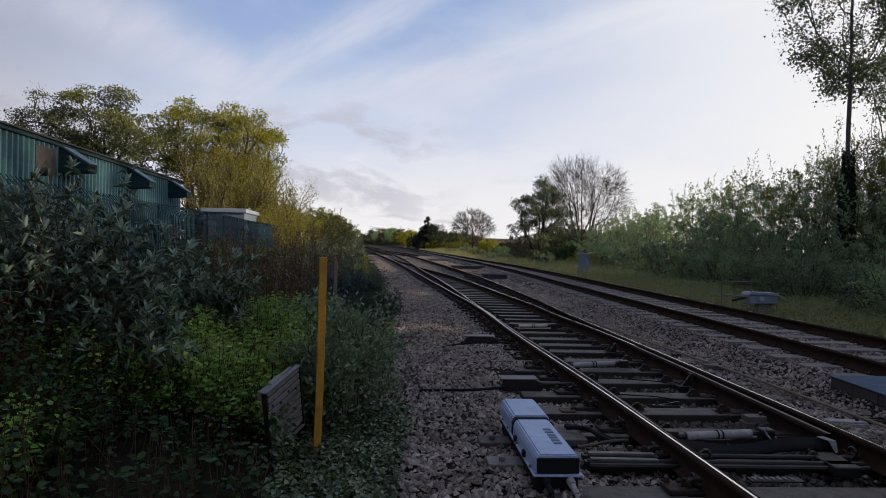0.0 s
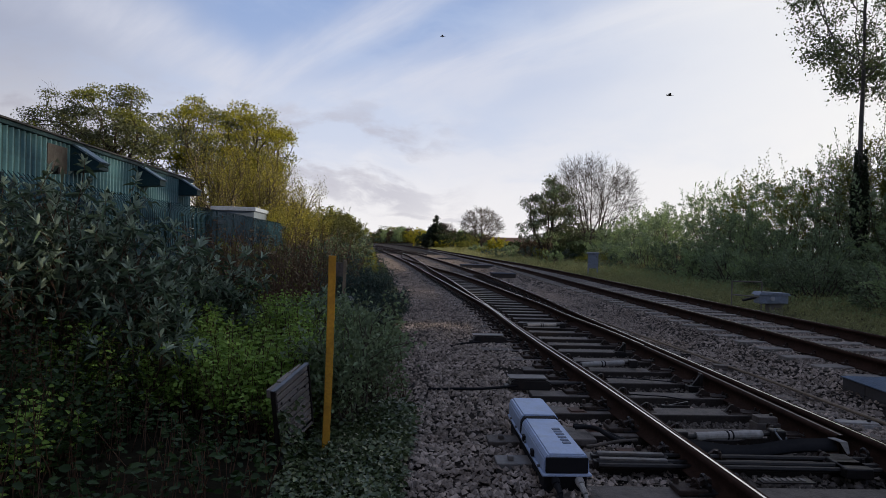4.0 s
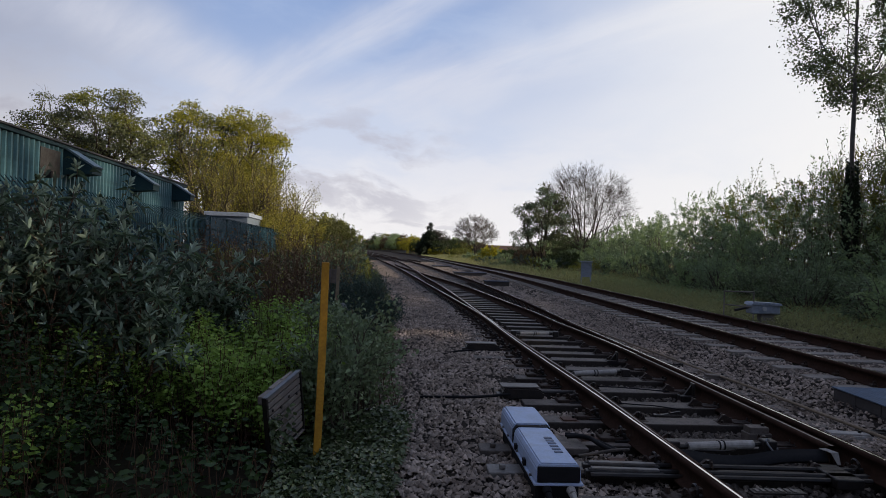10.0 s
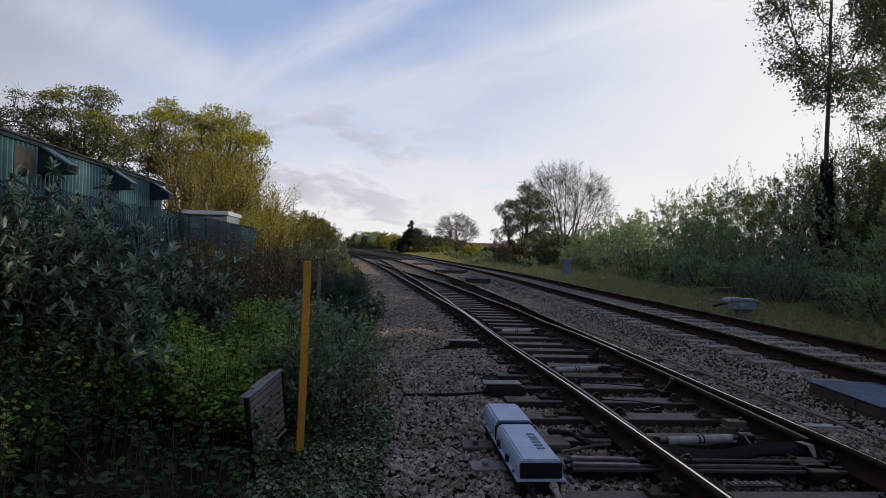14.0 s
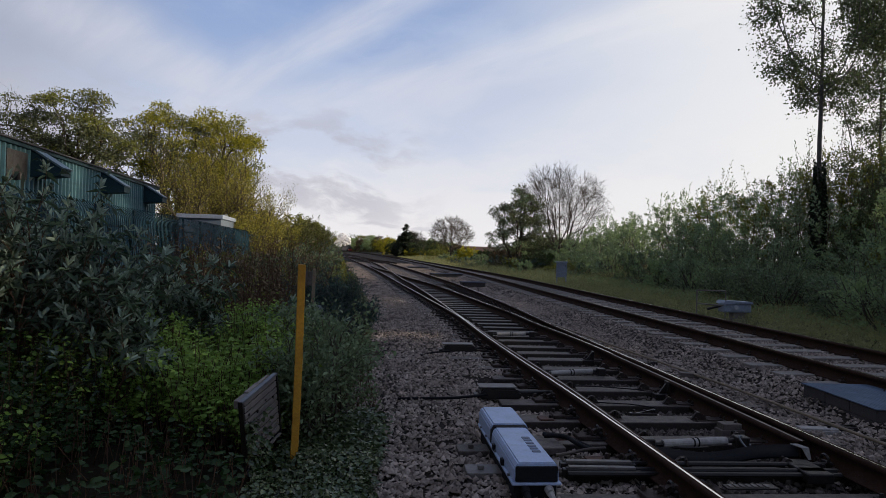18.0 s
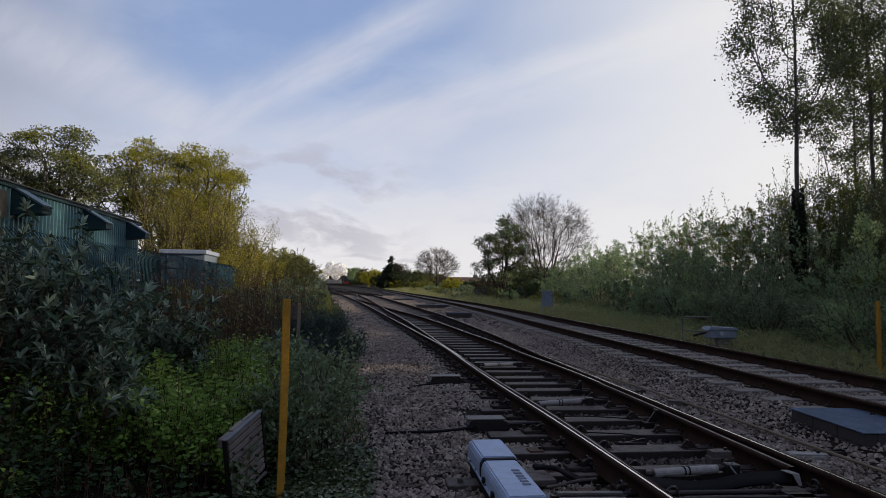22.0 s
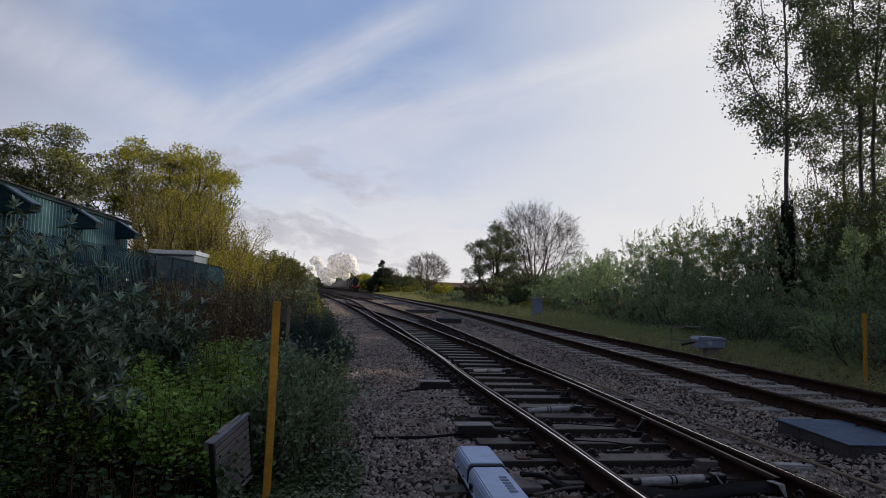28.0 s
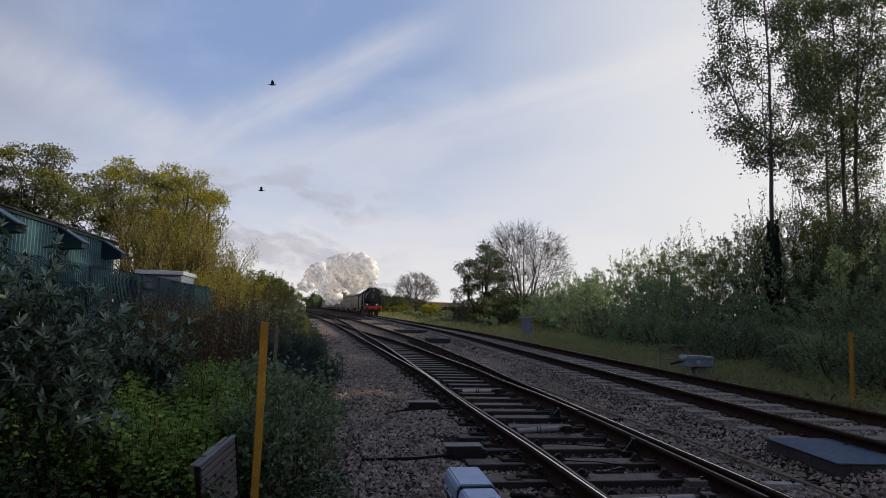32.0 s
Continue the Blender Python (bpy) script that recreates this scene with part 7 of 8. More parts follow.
def big_trees():
    oak = (LEAF_OAK_GREY, LEAF_OAK_DARK, LEAF_OAK)
    crowned_tree(901, "oak_tree", -24.0, 48, 0, 6.4, 0.34, [(-1.4, 0, 9.9, 4.1, 3.2, 2.7), (-5.0, 0, 9.0, 2.6, 2.2, 1.7), (1.8, 0, 8.4, 2.0, 2.2, 1.8), (-2.4, 0.4, 7.6, 3.4, 2.4, 1.3)], 118, 14, 0.90,
                 (LEAF_OAK_GREY, LEAF_OAK_GREY, LEAF_OAK_DARK), 0.17, 0.12, 11, "spreading oak in fresh olive-green leaf", "oaks", flat=0.45, step=0.36, upto=3, shell=0.45, spread=0.24)
    crowned_tree(902, "oak_tree", -20.4, 54, 0, 4.4, 0.40, [(0.2, 0, 9.6, 4.0, 3.6, 3.2), (-2.8, 0, 7.6, 2.2, 2.2, 1.8), (-4.2, 0, 6.8, 2.0, 2.0, 1.7), (1.4, 0, 6.6, 3.0, 2.4, 1.8)], 150, 14, 0.90,
                 oak, 0.17, 0.12, 11, "broad domed oak in fresh yellow-green leaf", "oaks", flat=0.5, step=0.38, upto=3, spread=0.24)
    crowned_tree(903, "oak_tree", -16.6, 55, 0, 4.4, 0.40, [(-0.2, 0, 9.3, 3.3, 3.4, 3.2), (1.2, 0, 7.6, 2.0, 2.4, 2.3), (-0.6, 0, 6.2, 2.8, 2.4, 1.8)], 135, 14, 0.90,
                 (LEAF_OAK_DARK, LEAF_OAK, LEAF_OAK), 0.17, 0.12, 11, "broad domed oak in fresh yellow-green leaf", "oaks", flat=0.5, step=0.38, upto=3, spread=0.24)
    tree(905, "dead_tree", -30.2, 46, 0, 10.2, 0.10, ((7, 0.42, 26, 0.45), (4, 0.5, 30, 0.2)), None, 0, 0, 0, 0, "thin bare treetop behind the building")
    for seed, x, y, h, fork, wide, lean in ((911, 14.45, 24.0, 16.5, 7.2, 2.3, (-0.5, 0)), (912, 18.8, 26.0, 18.5, 8.6, 2.6, (-0.4, 0)), (913, 19.5, 26.2, 18.5, 9.4, 2.4, (1.0, 0)), (914, 22.8, 24.0, 17.0, 6.0, 2.6, (0, 0)), (918, 20.6, 29.5, 14.0, 5.0, 2.3, (-0.4, 0))):
        slim_tree(seed, x, y, 0.5, h, fork, 0.098, wide, lean, "tall tree added out of view to shade the foreground, ivy on its trunk", hubs=170 if seed == 911 else 130, low=0 if seed == 911 else 4)
    # tall trees added out of view on the right, as shadow casters
    for seed, x, y, h, fork, w in ((915, 24.0, 18.0, 17.0, 5.0, 3.2), (916, 24.5, 12.0, 16.5, 5.0, 3.4), (917, 24.0, 5.0, 16.5, 5.0, 3.4)):
        mid = (h + fork) / 2 - 0.4
        clump_tree(seed, "tall_tree", x, y, 0.5, (h * 0.84, 0.135, 0.1, 0), [(-0.5, 0, mid + 1.8, w, w, (h - fork) / 2), (-0.9, 0, mid - 2.2, w * 0.85, w * 0.8, 2.6)],
                   120, 0.5, 56, 0.16, 0.12, [LEAF_POPLAR, LEAF_DARK], "tall tree added out of view to shade the foreground", "tall lineside trees", limbs=20, shell=0.15)
    # thicket row added out of view, closes the gaps that let sun through
    for k, (x, y) in enumerate(((21.5, -3), (22.0, 1), (21.5, 5), (22.5, 9), (23.0, 13), (26.0, 3), (26.5, 11), (27.0, -5))):
        hedge_shrub(950 + k, x, y, 8.5, 2.6, LEAF_DARK, 0.36, "dense thicket added out of view to keep sun off the tracks", "hedge thicket", 4, "thicket_bush", 50, 66)
    # unseen trees added behind and right of the camera to block light
    for k, (x, y, h) in enumerate(((-9, -12, 9), (13, -16, 10), (19, -4, 11), (-13, -3, 8), (20, 3, 11), (21, 9, 11), (29, 10, 16), (29, 1, 16), (31, 18, 17), (27, -6, 15), (34, 24, 18))):
        clump_tree(930 + k, "unseen_shade_tree", x, y, 0, (0.3 * h, 0.3, 0, 0), [(0, 0, 0.6 * h, 0.42 * h, 0.42 * h, 0.42 * h)], 60, 0.9, 28, 0.62, 0.48, [LEAF_DARK], "leafy tree added out of view to block light", "trees by the crossing")


buddleia(51, -3.25, 5.5, 1.84, 0.95, 42)
buddleia(56, -2.5, 5.4, 1.15, 0.7, 16)
buddleia(52, -2.6, 6.9, 1.22, 0.9, 26)
buddleia(53, -4.2, 5.9, 1.86, 1.2, 44)
buddleia(54, -4.6, 8.0, 1.90, 0.8, 26)
buddleia(57, -1.35, 7.9, 0.95, 0.4, 8)
shrub(61, "elder_bush", -0.72, 5.55, -0.05, 0.95, 0.5, 16, LEAF_ELDER, 6, 0.05, 0.026, "loose grey-green bush behind the yellow post", cloud=0.05)
shrub(62, "broom_bush", -1.42, 10.2, -0.05, 1.05, 0.75, 46, LEAF_BROOM, 10, 0.06, 0.012, "dark blue-green broom bush at the ballast edge", cloud=0.05)
shrub(63, "elder_bush", -1.45, 7.6, -0.05, 0.85, 0.6, 20, LEAF_ELDER, 6, 0.06, 0.035, "leafy green bush in front of the wooden stake", cloud=0.05)
bed(71, "nettle_bed", "fresh green nettles under the bushes", region(-3.2, -1.15, 5.1, 8.6), 3400, 0.58, LEAF_NETTLE, 0.042, 0.034, 22, mound=0.5)
bed(72, "bramble_bed", "green brambles with deep shade put into their leaf colour", region(-4.4, -2.2, 3.4, 5.2), 420, 0.50, LEAF_SHADED, 0.048, 0.040, 15, mound=0.9, spread=0.09)
bed(83, "young_bramble_bed", "bright green young bramble leaves at the hedge foot", region(-4.4, -2.35, 2.9, 4.4), 380, 0.46, LEAF_NETTLE, 0.045, 0.036, 16, mound=0.9, spread=0.08)
bed(77, "low_nettles", "young nettles in the shade near the post", region(-1.75, -1.10, 4.85, 6.6), 480, 0.5, LEAF_NETTLE, 0.048, 0.036, 16, mound=0.6)
bed(78, "shade_plants", "sparse ground plants with deep shade put into their leaf colour", region(-2.4, -1.0, 2.4, 4.9), 200, 0.30, LEAF_SHADED, 0.06, 0.04, 6, mound=0.6)
bed(73, "ivy_mat", "glossy ivy covering the ground at the ballast edge", region(-1.0, -0.28, 2.8, 6.0), 3600, 0.09, LEAF_IVY, 0.040, 0.036, 5, stems=False, spread=0.03, mound=0.4)
bed(74, "dock_stems", "tall rusty brown dead stems and leaves", region(-4.2, -1.75, 7.4, 13.5), 900, 1.50, LEAF_RED, 0.065, 0.028, 10)
bed(82, "stem_greenery", "green shoots among the dead stems", region(-4.8, -1.7, 8.6, 15.0), 500, 1.05, LEAF_OAK_DARK, 0.07, 0.035, 7)
bed(75, "verge_grass", "rough grass verge beside the far track", region(1.75, 5.2, 6, 60, far_mid), 52000, 0.24, GRASS, 0.17, 0.014, 2, stems=False, spread=0.04, droop=0.0)
bed(79, "far_verge_grass", "tussocky rough grass and weeds on the far verge", region(1.8, 13.0, 34, 150, far_mid), 30000, 0.32, GRASS, 0.34, 0.035, 2, stems=False, spread=0.08, droop=0.0)
bed(80, "verge_weeds", "low leafy weeds along the hedge foot", region(3.5, 6.5, 8, 70, far_mid), 6000, 0.25, LEAF_HEDGE, 0.09, 0.045, 6, spread=0.08)
bed(81, "left_verge_weeds", "low weeds and grass left of the ballast", region(-6.0, -0.3, 30, 110, bed_left), 9000, 0.4, LEAF_OAK_DARK, 0.14, 0.06, 5, spread=0.1)
bed(76, "edge_weeds", "low weeds along the ballast edge", region(-0.75, 0.12, 6, 40, bed_left), 2500, 0.2, LEAF_POPLAR, 0.06, 0.035, 6)
right_hedge()
left_growth()
far_growth()
big_trees()


# ---- house far off ----
def bungalow():
    h = thing("bungalow", pose(17.2, 195, -0.75, 0, 0, 8), "low brown-roofed bungalow among bushes", "house")
    bm = B(); box(bm, -5, 6, 0, 8, 0, 2.3)
    part("wall", bm, RENDERED, h)
    bm = B(); prism(bm, [(-0.5, 2.2), (8.5, 2.2), (4.0, 4.3)], -5.6, 6.6)
    for v in bm.verts:
        v.co = Vector((v.co.y, v.co.x, v.co.z))
    bmesh.ops.recalc_face_normals(bm, faces=bm.faces)
    roof = part("roof", bm, TILE, h)
    bm = B(); box(bm, 3.2, 3.9, 3.6, 4.4, 3.9, 5.0)
    part("chimney", bm, TILE, roof)
    for x in (-3.4, -0.4, 2.8):
        bm = B(); box(bm, x, x + 1.4, -0.03, 0.0, 0.9, 2.0)
        w = part("window", bm, COACH_GLASS, h)
        bm = B(); box(bm, x - 0.08, x + 1.48, -0.06, -0.03, 0.82, 0.9)
        part("sill", bm, WHITE_PAINT, w)


# ---- the steam train ----
def ring(bm, y0, y1, r, z, seg=20, r2=None):
    rod(bm, (0, y0, z), (0, y1, z), r, r2, seg)


drivers = []


def locomotive():
    """Built with its front at y = 0, looking towards -y; rail level is z = 0."""
    e = thing("steam_locomotive", pose(0, 0, 0), "black steam locomotive with a red buffer beam under steam", "locomotive")
    bm = B(); ring(bm, 1.05, 2.6, 0.93, 2.75, 24)
    smoke = part("smokebox", bm, LOCO_BLACK, e)
    bm = B(); ring(bm, 1.0, 1.06, 0.80, 2.75, 24); ring(bm, 0.93, 1.0, 0.70, 2.75, 24, 0.74)
    part("smokebox_door", bm, LOCO_BLACK, smoke)
    bm = B(); ring(bm, 0.90, 0.94, 0.12, 2.75, 12); box(bm, -0.30, 0.30, 0.90, 0.93, 3.03, 3.15)
    part("door_dart", bm, GALV, smoke, "pale plate and handle on the smokebox door")
    bm = B(); ring(bm, 2.6, 6.6, 0.86, 2.78, 24)
    part("boiler", bm, LOCO_BLACK, e)
    bm = B(); prism(bm, [(-0.95, 1.5), (0.95, 1.5), (0.98, 3.0), (0.8, 3.5), (0.4, 3.68), (-0.4, 3.68), (-0.8, 3.5), (-0.98, 3.0)], 6.6, 8.9)
    part("firebox", bm, LOCO_BLACK, e)
    bm = B(); rod(bm, (0, 1.8, 3.6), (0, 1.8, 4.0), 0.27, 0.24, 16); rod(bm, (0, 1.8, 3.97), (0, 1.8, 4.05), 0.31, 0.31, 16)
    part("chimney", bm, LOCO_BLACK, e)
    bm = B(); rod(bm, (0, 4.4, 3.5), (0, 4.4, 3.9), 0.40, 0.30, 16)
    part("dome", bm, LOCO_BLACK, e)
    bm = B(); prism(bm, [(-1.3, 1.3), (1.3, 1.3), (1.3, 3.1), (1.15, 3.55), (0.6, 3.9), (-0.6, 3.9), (-1.15, 3.55), (-1.3, 3.1)], 8.9, 11.0)
    cab = part("cab", bm, LOCO_BLACK, e)
    for s in (-1, 1):
        bm = B(); box(bm, s * 1.3 - 0.02, s * 1.3 + 0.02, 9.3, 10.4, 2.5, 3.1)
        part("cab_window", bm, COACH_GLASS, cab)
    bm = B(); box(bm, -1.3, 1.3, 0.25, 9.0, 1.42, 1.50)
    part("running_plate", bm, LOCO_BLACK, e)
    bm = B(); box(bm, -1.28, 1.28, 0.12, 0.25, 0.85, 1.40, 0.02)
    beam = part("buffer_beam", bm, LOCO_RED, e, "red buffer beam")
    for s in (-0.87, 0.87):
        bm = B(); rod(bm, (s, 0.14, 1.06), (s, -0.30, 1.06), 0.10, 0.08, 12); rod(bm, (s, -0.30, 1.06), (s, -0.36, 1.06), 0.23, 0.23, 16)
        part("buffer", bm, IRON, beam)
    bm = B(); box(bm, -0.12, 0.12, -0.05, 0.12, 0.75, 1.15)
    part("coupling", bm, IRON, beam)
    for x, z in ((0.55, 1.62), (-0.87, 1.62)):
        bm = B(); box(bm, x - 0.10, x + 0.10, 0.20, 0.36, z - 0.14, z + 0.16, 0.02)
        lamp = part("headlamp", bm, LOCO_BLACK, e)
        bm = B(); rod(bm, (x, 0.20, z), (x, 0.17, z), 0.065, seg=14)
        part("lens", bm, LAMP_GLOW, lamp, "lit headlamp lens")
    for s in (-1, 1):
        bm = B(); box(bm, s * 1.12 - 0.22, s * 1.12 + 0.22, 0.9, 2.2, 0.72, 1.38, 0.06)
        part("cylinder", bm, LOCO_BLACK, e)
        bm = B(); box(bm, s * 1.25 - 0.05, s * 1.25 + 0.05, 0.9, 3.2, 1.5, 3.2, 0.02)
        part("smoke_deflector", bm, LOCO_BLACK, e)
        for y in (3.3, 5.3, 7.3):
            bm = B()
            rod(bm, (-0.03, 0, 0), (0.03, 0, 0), 0.84, seg=28)
            for q in range(28):
                a0, a1 = q * math.tau / 28, (q + 1) * math.tau / 28
                rod(bm, (0, 0.86 * math.cos(a0), 0.86 * math.sin(a0)), (0, 0.86 * math.cos(a1), 0.86 * math.sin(a1)), 0.06, seg=6)
            for q in range(12):
                a0 = q * math.tau / 12
                rod(bm, (0, 0.1 * math.cos(a0), 0.1 * math.sin(a0)), (0, 0.82 * math.cos(a0), 0.82 * math.sin(a0)), 0.05, seg=6)
            rod(bm, (-0.09, 0, 0), (0.09, 0, 0), 0.16, seg=14)
            w = part("driving_wheel", bm, IRON, e, m=pose(s * 0.79, y, 0.9))
            drivers.append((w, s * 0.79, y))
        bm = B(); rod(bm, (s * 0.72, 1.2, 0.46), (s * 0.86, 1.2, 0.46), 0.46, seg=20)
        part("pony_wheel", bm, IRON, e)
    bm = B(); box(bm, -0.55, 0.55, 0.4, 8.8, 0.6, 1.42)
    part("frames", bm, IRON, e)
    return e


def tender():
    e = thing("tender", pose(0, 0, 0), "black coal tender behind the locomotive", "tender")
    bm = B(); prism(bm, [(-1.3, 1.2), (1.3, 1.2), (1.32, 2.9), (1.05, 3.2), (-1.05, 3.2), (-1.32, 2.9)], 0.3, 6.8)
    part("tank", bm, LOCO_BLACK, e)
    bm = B(); bmesh.ops.create_icosphere(bm, subdivisions=2, radius=1.0, matrix=Matrix.Translation((0, 2.8, 3.0)) @ Matrix.Diagonal((0.9, 2.2, 0.55, 1)))
    for v in bm.verts:
        v.co += Vector((noise.noise(v.co * 3), noise.noise(v.co * 3 + Vector((7, 0, 0))), noise.noise(v.co * 3 + Vector((0, 9, 0))))) * 0.18
    part("coal", bm, BLACK, e)
    for s in (-1, 1):
        for y in (1.2, 3.4, 5.6):
            bm = B(); rod(bm, (s * 0.72, y, 0.6), (s * 0.86, y, 0.6), 0.6, seg=20)
            part("wheel", bm, IRON, e)
    bm = B(); box(bm, -1.2, 1.2, 0.2, 6.9, 0.85, 1.2)
    part("frame", bm, IRON, e)
    return e


def coach():
    e = thing("coach", pose(0, 0, 0), "dark maroon passenger coach with a grey roof", "railway carriage", "coaches of the train")
    bm = B(); prism(bm, [(-1.37, 1.05), (1.37, 1.05), (1.40, 1.9), (1.37, 3.1), (1.05, 3.45), (-1.05, 3.45), (-1.37, 3.1), (-1.40, 1.9)], 0.25, 19.3)
    body = part("body", bm, MAROON, e)
    bm = B(); prism(bm, [(-1.38, 3.1), (1.38, 3.1), (1.15, 3.5), (0.6, 3.78), (-0.6, 3.78), (-1.15, 3.5)], 0.2, 19.35)
    part("roof", bm, ROOF_GREY, e)
    for s in (-1, 1):
        bm = B(); box(bm, s * 1.405 - 0.012, s * 1.405 + 0.012, 0.4, 19.1, 2.05, 3.0)
        band = part("upper_panel", bm, CREAM, body)
        for k in range(8):
            bm = B(); box(bm, s * 1.42 - 0.012, s * 1.42 + 0.012, 1.2 + k * 2.2, 2.6 + k * 2.2, 2.15, 2.9)
            part("window", bm, COACH_GLASS, band)
    for y in (2.6, 16.9):
        bm = B(); box(bm, -1.0, 1.0, y - 1.6, y + 1.6, 0.55, 0.95)
        bogie = part("bogie", bm, IRON, e)
        for s in (-1, 1):
            for d in (-1.25, 1.25):
                bm = B(); rod(bm, (s * 0.72, y + d, 0.46), (s * 0.86, y + d, 0.46), 0.46, seg=16)
                part("wheel", bm, IRON, bogie)
    bm = B(); box(bm, -0.9, 0.9, 6, 13.5, 0.5, 1.05)
    part("underframe", bm, IRON, e)
    bm = B(); box(bm, -0.45, 0.45, 0.0, 0.25, 1.1, 3.3)
    part("gangway", bm, BLACK, e)
    return e


def puff(seed, r):
    """A billow of steam: one skin over rounded heads that swell out of one another, crinkled on their tops."""
    rng = np.random.default_rng(seed)
    bm = B()
    bmesh.ops.create_icosphere(bm, subdivisions=4, radius=1)
    way = unit(np.array([v.co for v in bm.verts]))
    far = np.full(len(way), 0.60)
    for k in range(34):
        d = unit(rng.normal(size=(1, 3)))[0]
        size = rng.uniform(0.16, 0.40)
        c = d * np.array([1.0, 1.3, 0.8]) * (0.86 - 0.7 * size) * rng.uniform(0.75, 1.0)
        along = way @ c
        disc = along ** 2 - c @ c + size ** 2
        far = np.maximum(far, np.where(disc > 0, along + np.sqrt(np.maximum(disc, 0)), 0))
    off = Vector((seed * 3.1, seed * 1.7, 0))
    for v, w, d in zip(bm.verts, way, far):
        p = Vector(w) * d
        v.co = p * r * (1 + 0.10 * noise.noise(p * 3.0 + off) + 0.05 * abs(noise.noise(p * 8.0 + off)))
    for f in bm.faces:
        f.smooth = True
    return bm


def along_track(y):
    """Point on the far track's centre line and its heading, degrees."""
    s = float(far_mid(y + 0.5) - far_mid(y - 0.5))
    return float(far_mid(y)), y, -math.degrees(math.atan(s))


def front_at(t):
    """How far up the line the locomotive's front is at t seconds."""
    return 100.0 + 21.5 * (32.0 - t)


def step_back(y, d):
    s = float(far_mid(y + d + 0.5) - far_mid(y + d * 0.5 - 0.5)) / (d * 0.5 + 1) if d > 0 else 0
    return y + d / math.sqrt(1 + s * s)


TIMES = [0, 4, 8, 12, 15, 17, 19, 21, 23, 25, 26, 27, 28, 29, 30, 31, 32]


def ride(ob, back, length=0.0):
    rows = []
    for t in TIMES:
        y0 = step_back(front_at(t), back)
        x, y, _ = along_track(y0)
        x2, y2, _ = along_track(step_back(front_at(t), back + max(length, 6)))
        turn = -math.degrees(math.atan2(x2 - x, y2 - y))
        rows.append((t, pose(x, y, FAR_Z, 0, 0, turn)))
    walk(ob, rows)


engine = locomotive()
coal_tender = tender()
first_coach = coach()
coaches = [first_coach] + [copy_thing(first_coach, pose(0, 0, 0)) for _ in range(9)]
bungalow()

# billows: lag behind the chimney, rise, sideways drift, radius
BILLOWS = [(1.0, 4.9, 0.0, 0.8), (3.5, 5.8, -0.2, 1.2), (7, 6.8, -0.5, 1.8), (11, 7.6, -0.9, 2.4), (16, 8.2, -1.3, 2.9), (15, 5.8, -1.6, 2.0), (22, 8.4, -1.9, 3.2), (22, 5.9, -2.2, 2.2),
           (28, 8.0, -2.8, 3.4), (31, 5.8, -3.2, 2.4), (36, 8.6, -3.4, 3.3), (42, 7.0, -4.4, 3.2), (46, 5.4, -5.0, 2.6), (52, 8.0, -5.2, 3.2), (60, 6.4, -6.4, 3.0),
           (70, 7.2, -7.4, 3.0), (82, 6.0, -8.8, 2.8), (95, 6.6, -10.5, 2.8), (110, 5.6, -12.5, 2.6)]
billows = []
for k, (lag, rise, drift, r) in enumerate(BILLOWS):
    s = part("steam_billow", puff(60 + k, r), STEAM)
    tagged(s, "white billow of exhaust steam trailing over the train", "steam", "steam trail")
    billows.append(s)


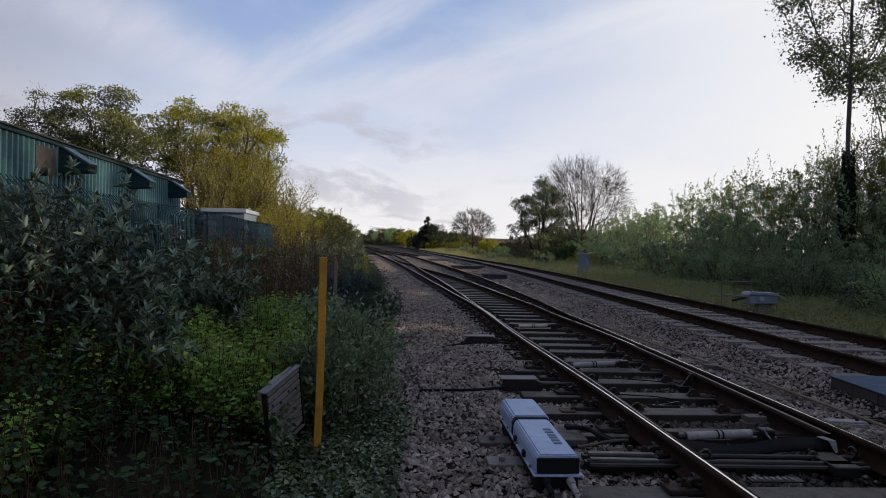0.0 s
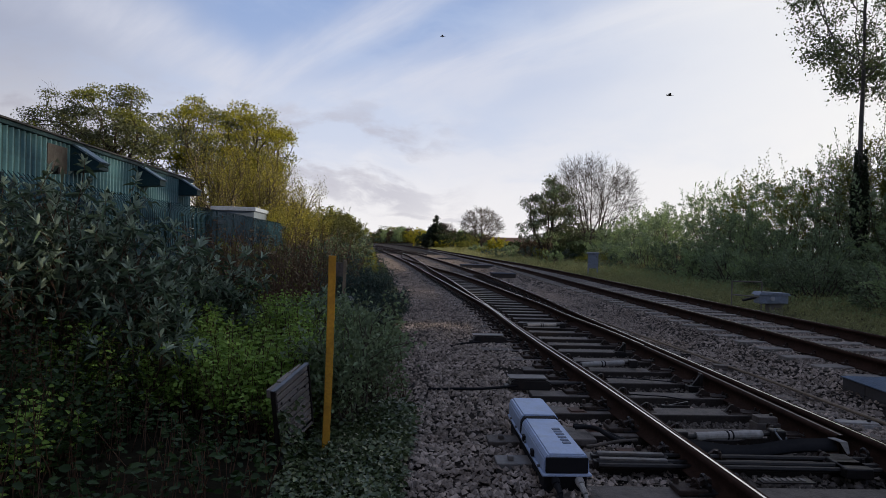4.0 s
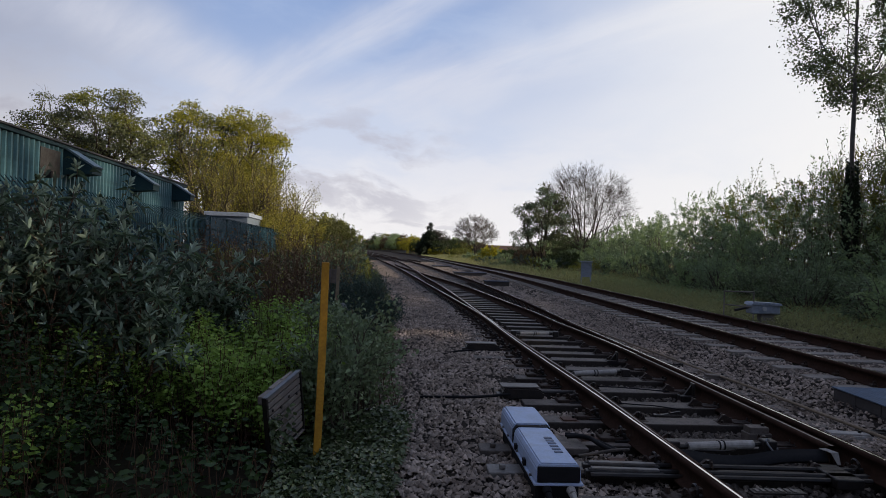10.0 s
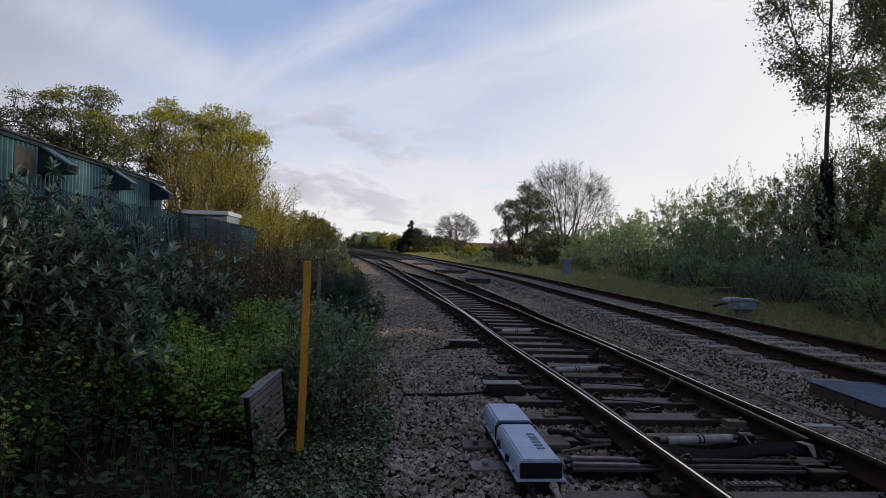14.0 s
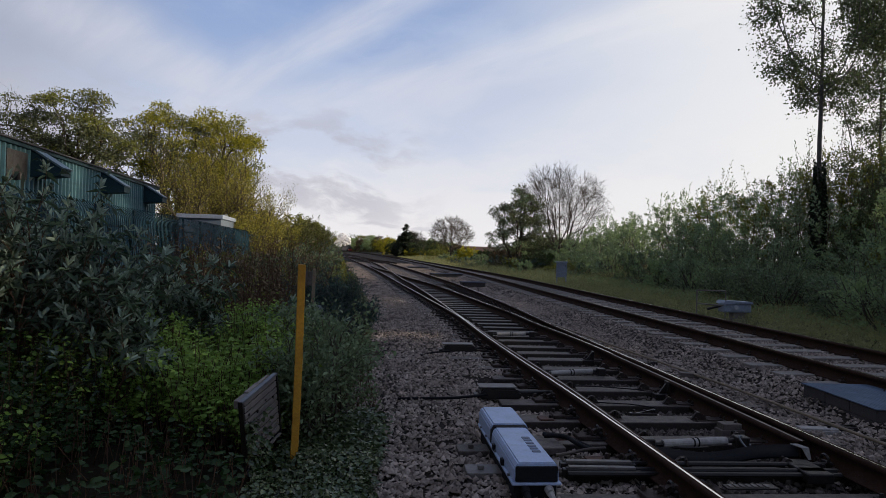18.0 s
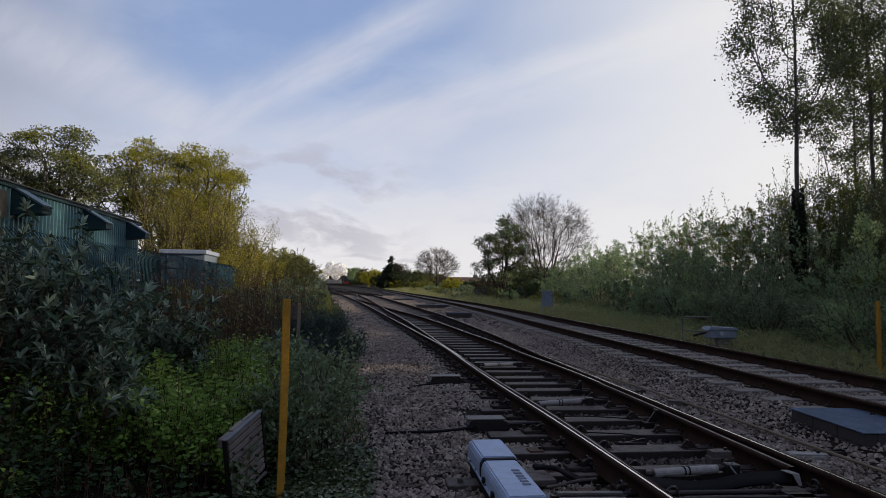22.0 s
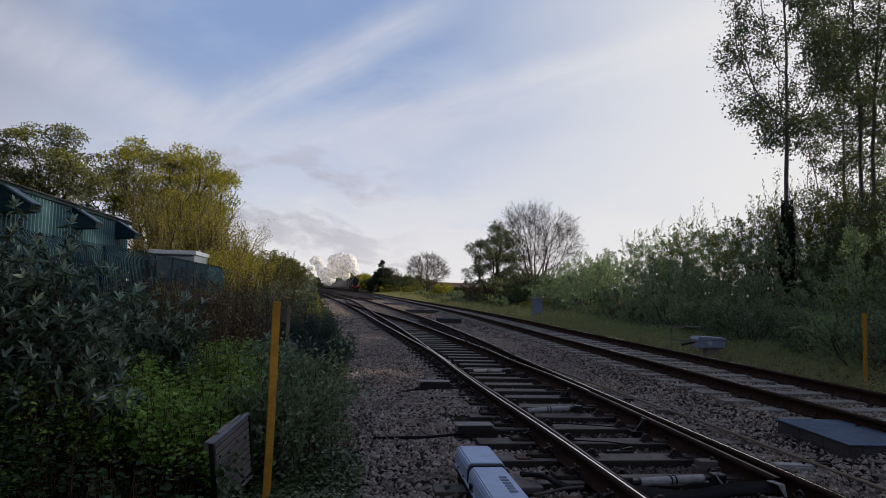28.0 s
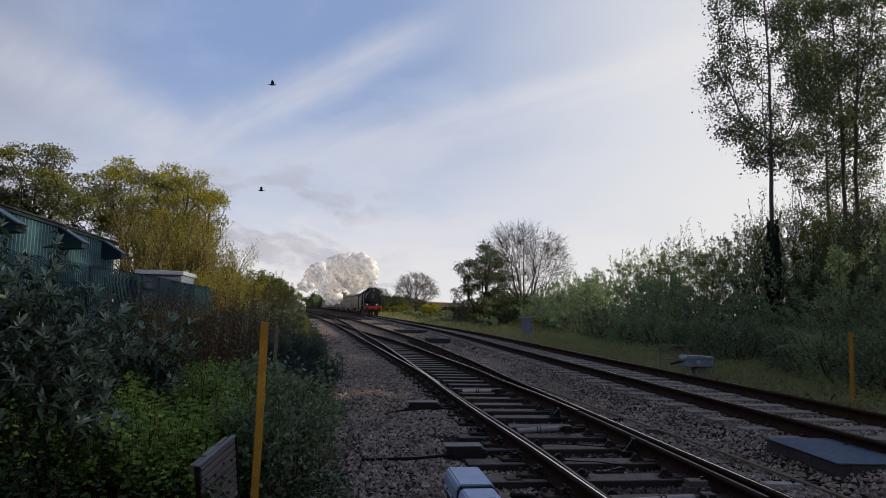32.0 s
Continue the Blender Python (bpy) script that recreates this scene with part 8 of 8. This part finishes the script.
def bird(span):
    b = thing("crow", pose(0, 0, 0), "black bird in flight with spread wings", "bird", "birds in the sky")
    bm = B(); bmesh.ops.create_icosphere(bm, subdivisions=2, radius=1, matrix=Matrix.Diagonal((0.08, 0.24, 0.075, 1)))
    part("body", bm, FEATHER, b)
    bm = B(); bmesh.ops.create_icosphere(bm, subdivisions=1, radius=0.06, matrix=Matrix.Translation((0, 0.24, 0.02)))
    rod(bm, (0, 0.27, 0.02), (0, 0.35, 0.01), 0.02, 0.004, 6)
    part("head", bm, FEATHER, b)
    bm = B(); prism(bm, [(-0.04, -0.008), (0.04, -0.008), (0.04, 0.008), (-0.04, 0.008)], -0.40, -0.2)
    part("tail", bm, FEATHER, b)
    wings = []
    for s in (-1, 1):
        bm = B()
        vs = [bm.verts.new(p) for p in ((s * 0.05, 0.12, 0), (s * 0.25, 0.16, 0.03), (s * span / 2, 0.0, 0.0), (s * 0.28, -0.10, 0.02), (s * 0.05, -0.10, 0))]
        fc = bm.faces.new(vs)
        g = bmesh.ops.extrude_face_region(bm, geom=[fc])
        bmesh.ops.translate(bm, vec=(0, 0, 0.014), verts=[x for x in g["geom"] if isinstance(x, bmesh.types.BMVert)])
        bmesh.ops.recalc_face_normals(bm, faces=bm.faces)
        wings.append((s, part("wing", bm, FEATHER, b)))
    return b, wings


# flights: rows of seconds, x, y, z
FLIGHTS = [
    [(0, 80, 62, 13), (3.5, 27.7, 62, 15.5), (5.5, -14.8, 62, 17.1), (6.0, -32.1, 62, 19.1), (7, -64, 62, 23), (32, -260, 40, 40)],
    [(0, 75, 90, 30), (6.0, -46.3, 95, 31.5), (8, -95, 95, 36), (32, -400, 60, 60)],
    [(0, 300, 90, 60), (26, 90, 72, 26), (29.5, 33.9, 70, 19.4), (30.0, 23.5, 70, 17.3), (30.5, 13.4, 70, 14.6), (31.0, 3.0, 70, 12.3), (31.5, -5.8, 70, 11.8), (32.0, -13.3, 70, 13.3)],
    [(0, -300, 60, 40), (29, -80, 62, 13), (31.5, -18.8, 60, 17.0), (32.0, -10.9, 60, 21.3)],
]
birds = [bird(0.95) for _ in FLIGHTS]


def motions():
    ride(engine, 0.0, 8)
    ride(coal_tender, 11.2, 6)
    for k, c in enumerate(coaches):
        ride(c, 18.6 + 19.7 * k, 19)
    for w, x, y in drivers:
        walk(w, [(i / 30, pose(x, y, 0.9, 45.6 * i % 360)) for i in range(961)])
    for k, (s, (lag, rise, drift, r)) in enumerate(zip(billows, BILLOWS)):
        rows = []
        for t in TIMES:
            x, y, _ = along_track(step_back(front_at(t), 1.8 + lag))
            rows.append((t, pose(x + drift, y, FAR_Z + rise + 0.05 * lag * math.sin(t * 0.35 + k), 0, 0, 6 * math.sin(t * 0.5 + k) + t * 1.5)))
        walk(s, rows)
    for (b, wings), flight in zip(birds, FLIGHTS):
        rows = []
        for i, (t, x, y, z) in enumerate(flight):
            j = min(i + 1, len(flight) - 1)
            a, c = flight[max(j - 1, 0)], flight[j]
            rows.append((t, pose(x, y, z, 0, 0, math.degrees(math.atan2(-(c[1] - a[1]), c[2] - a[2])))))
        walk(b, rows)
        for s, w in wings:
            walk(w, [(0.15 * i, pose(0, 0, 0, 0, s * (-28 if i % 2 else 22), 0)) for i in range(214)])


motions()
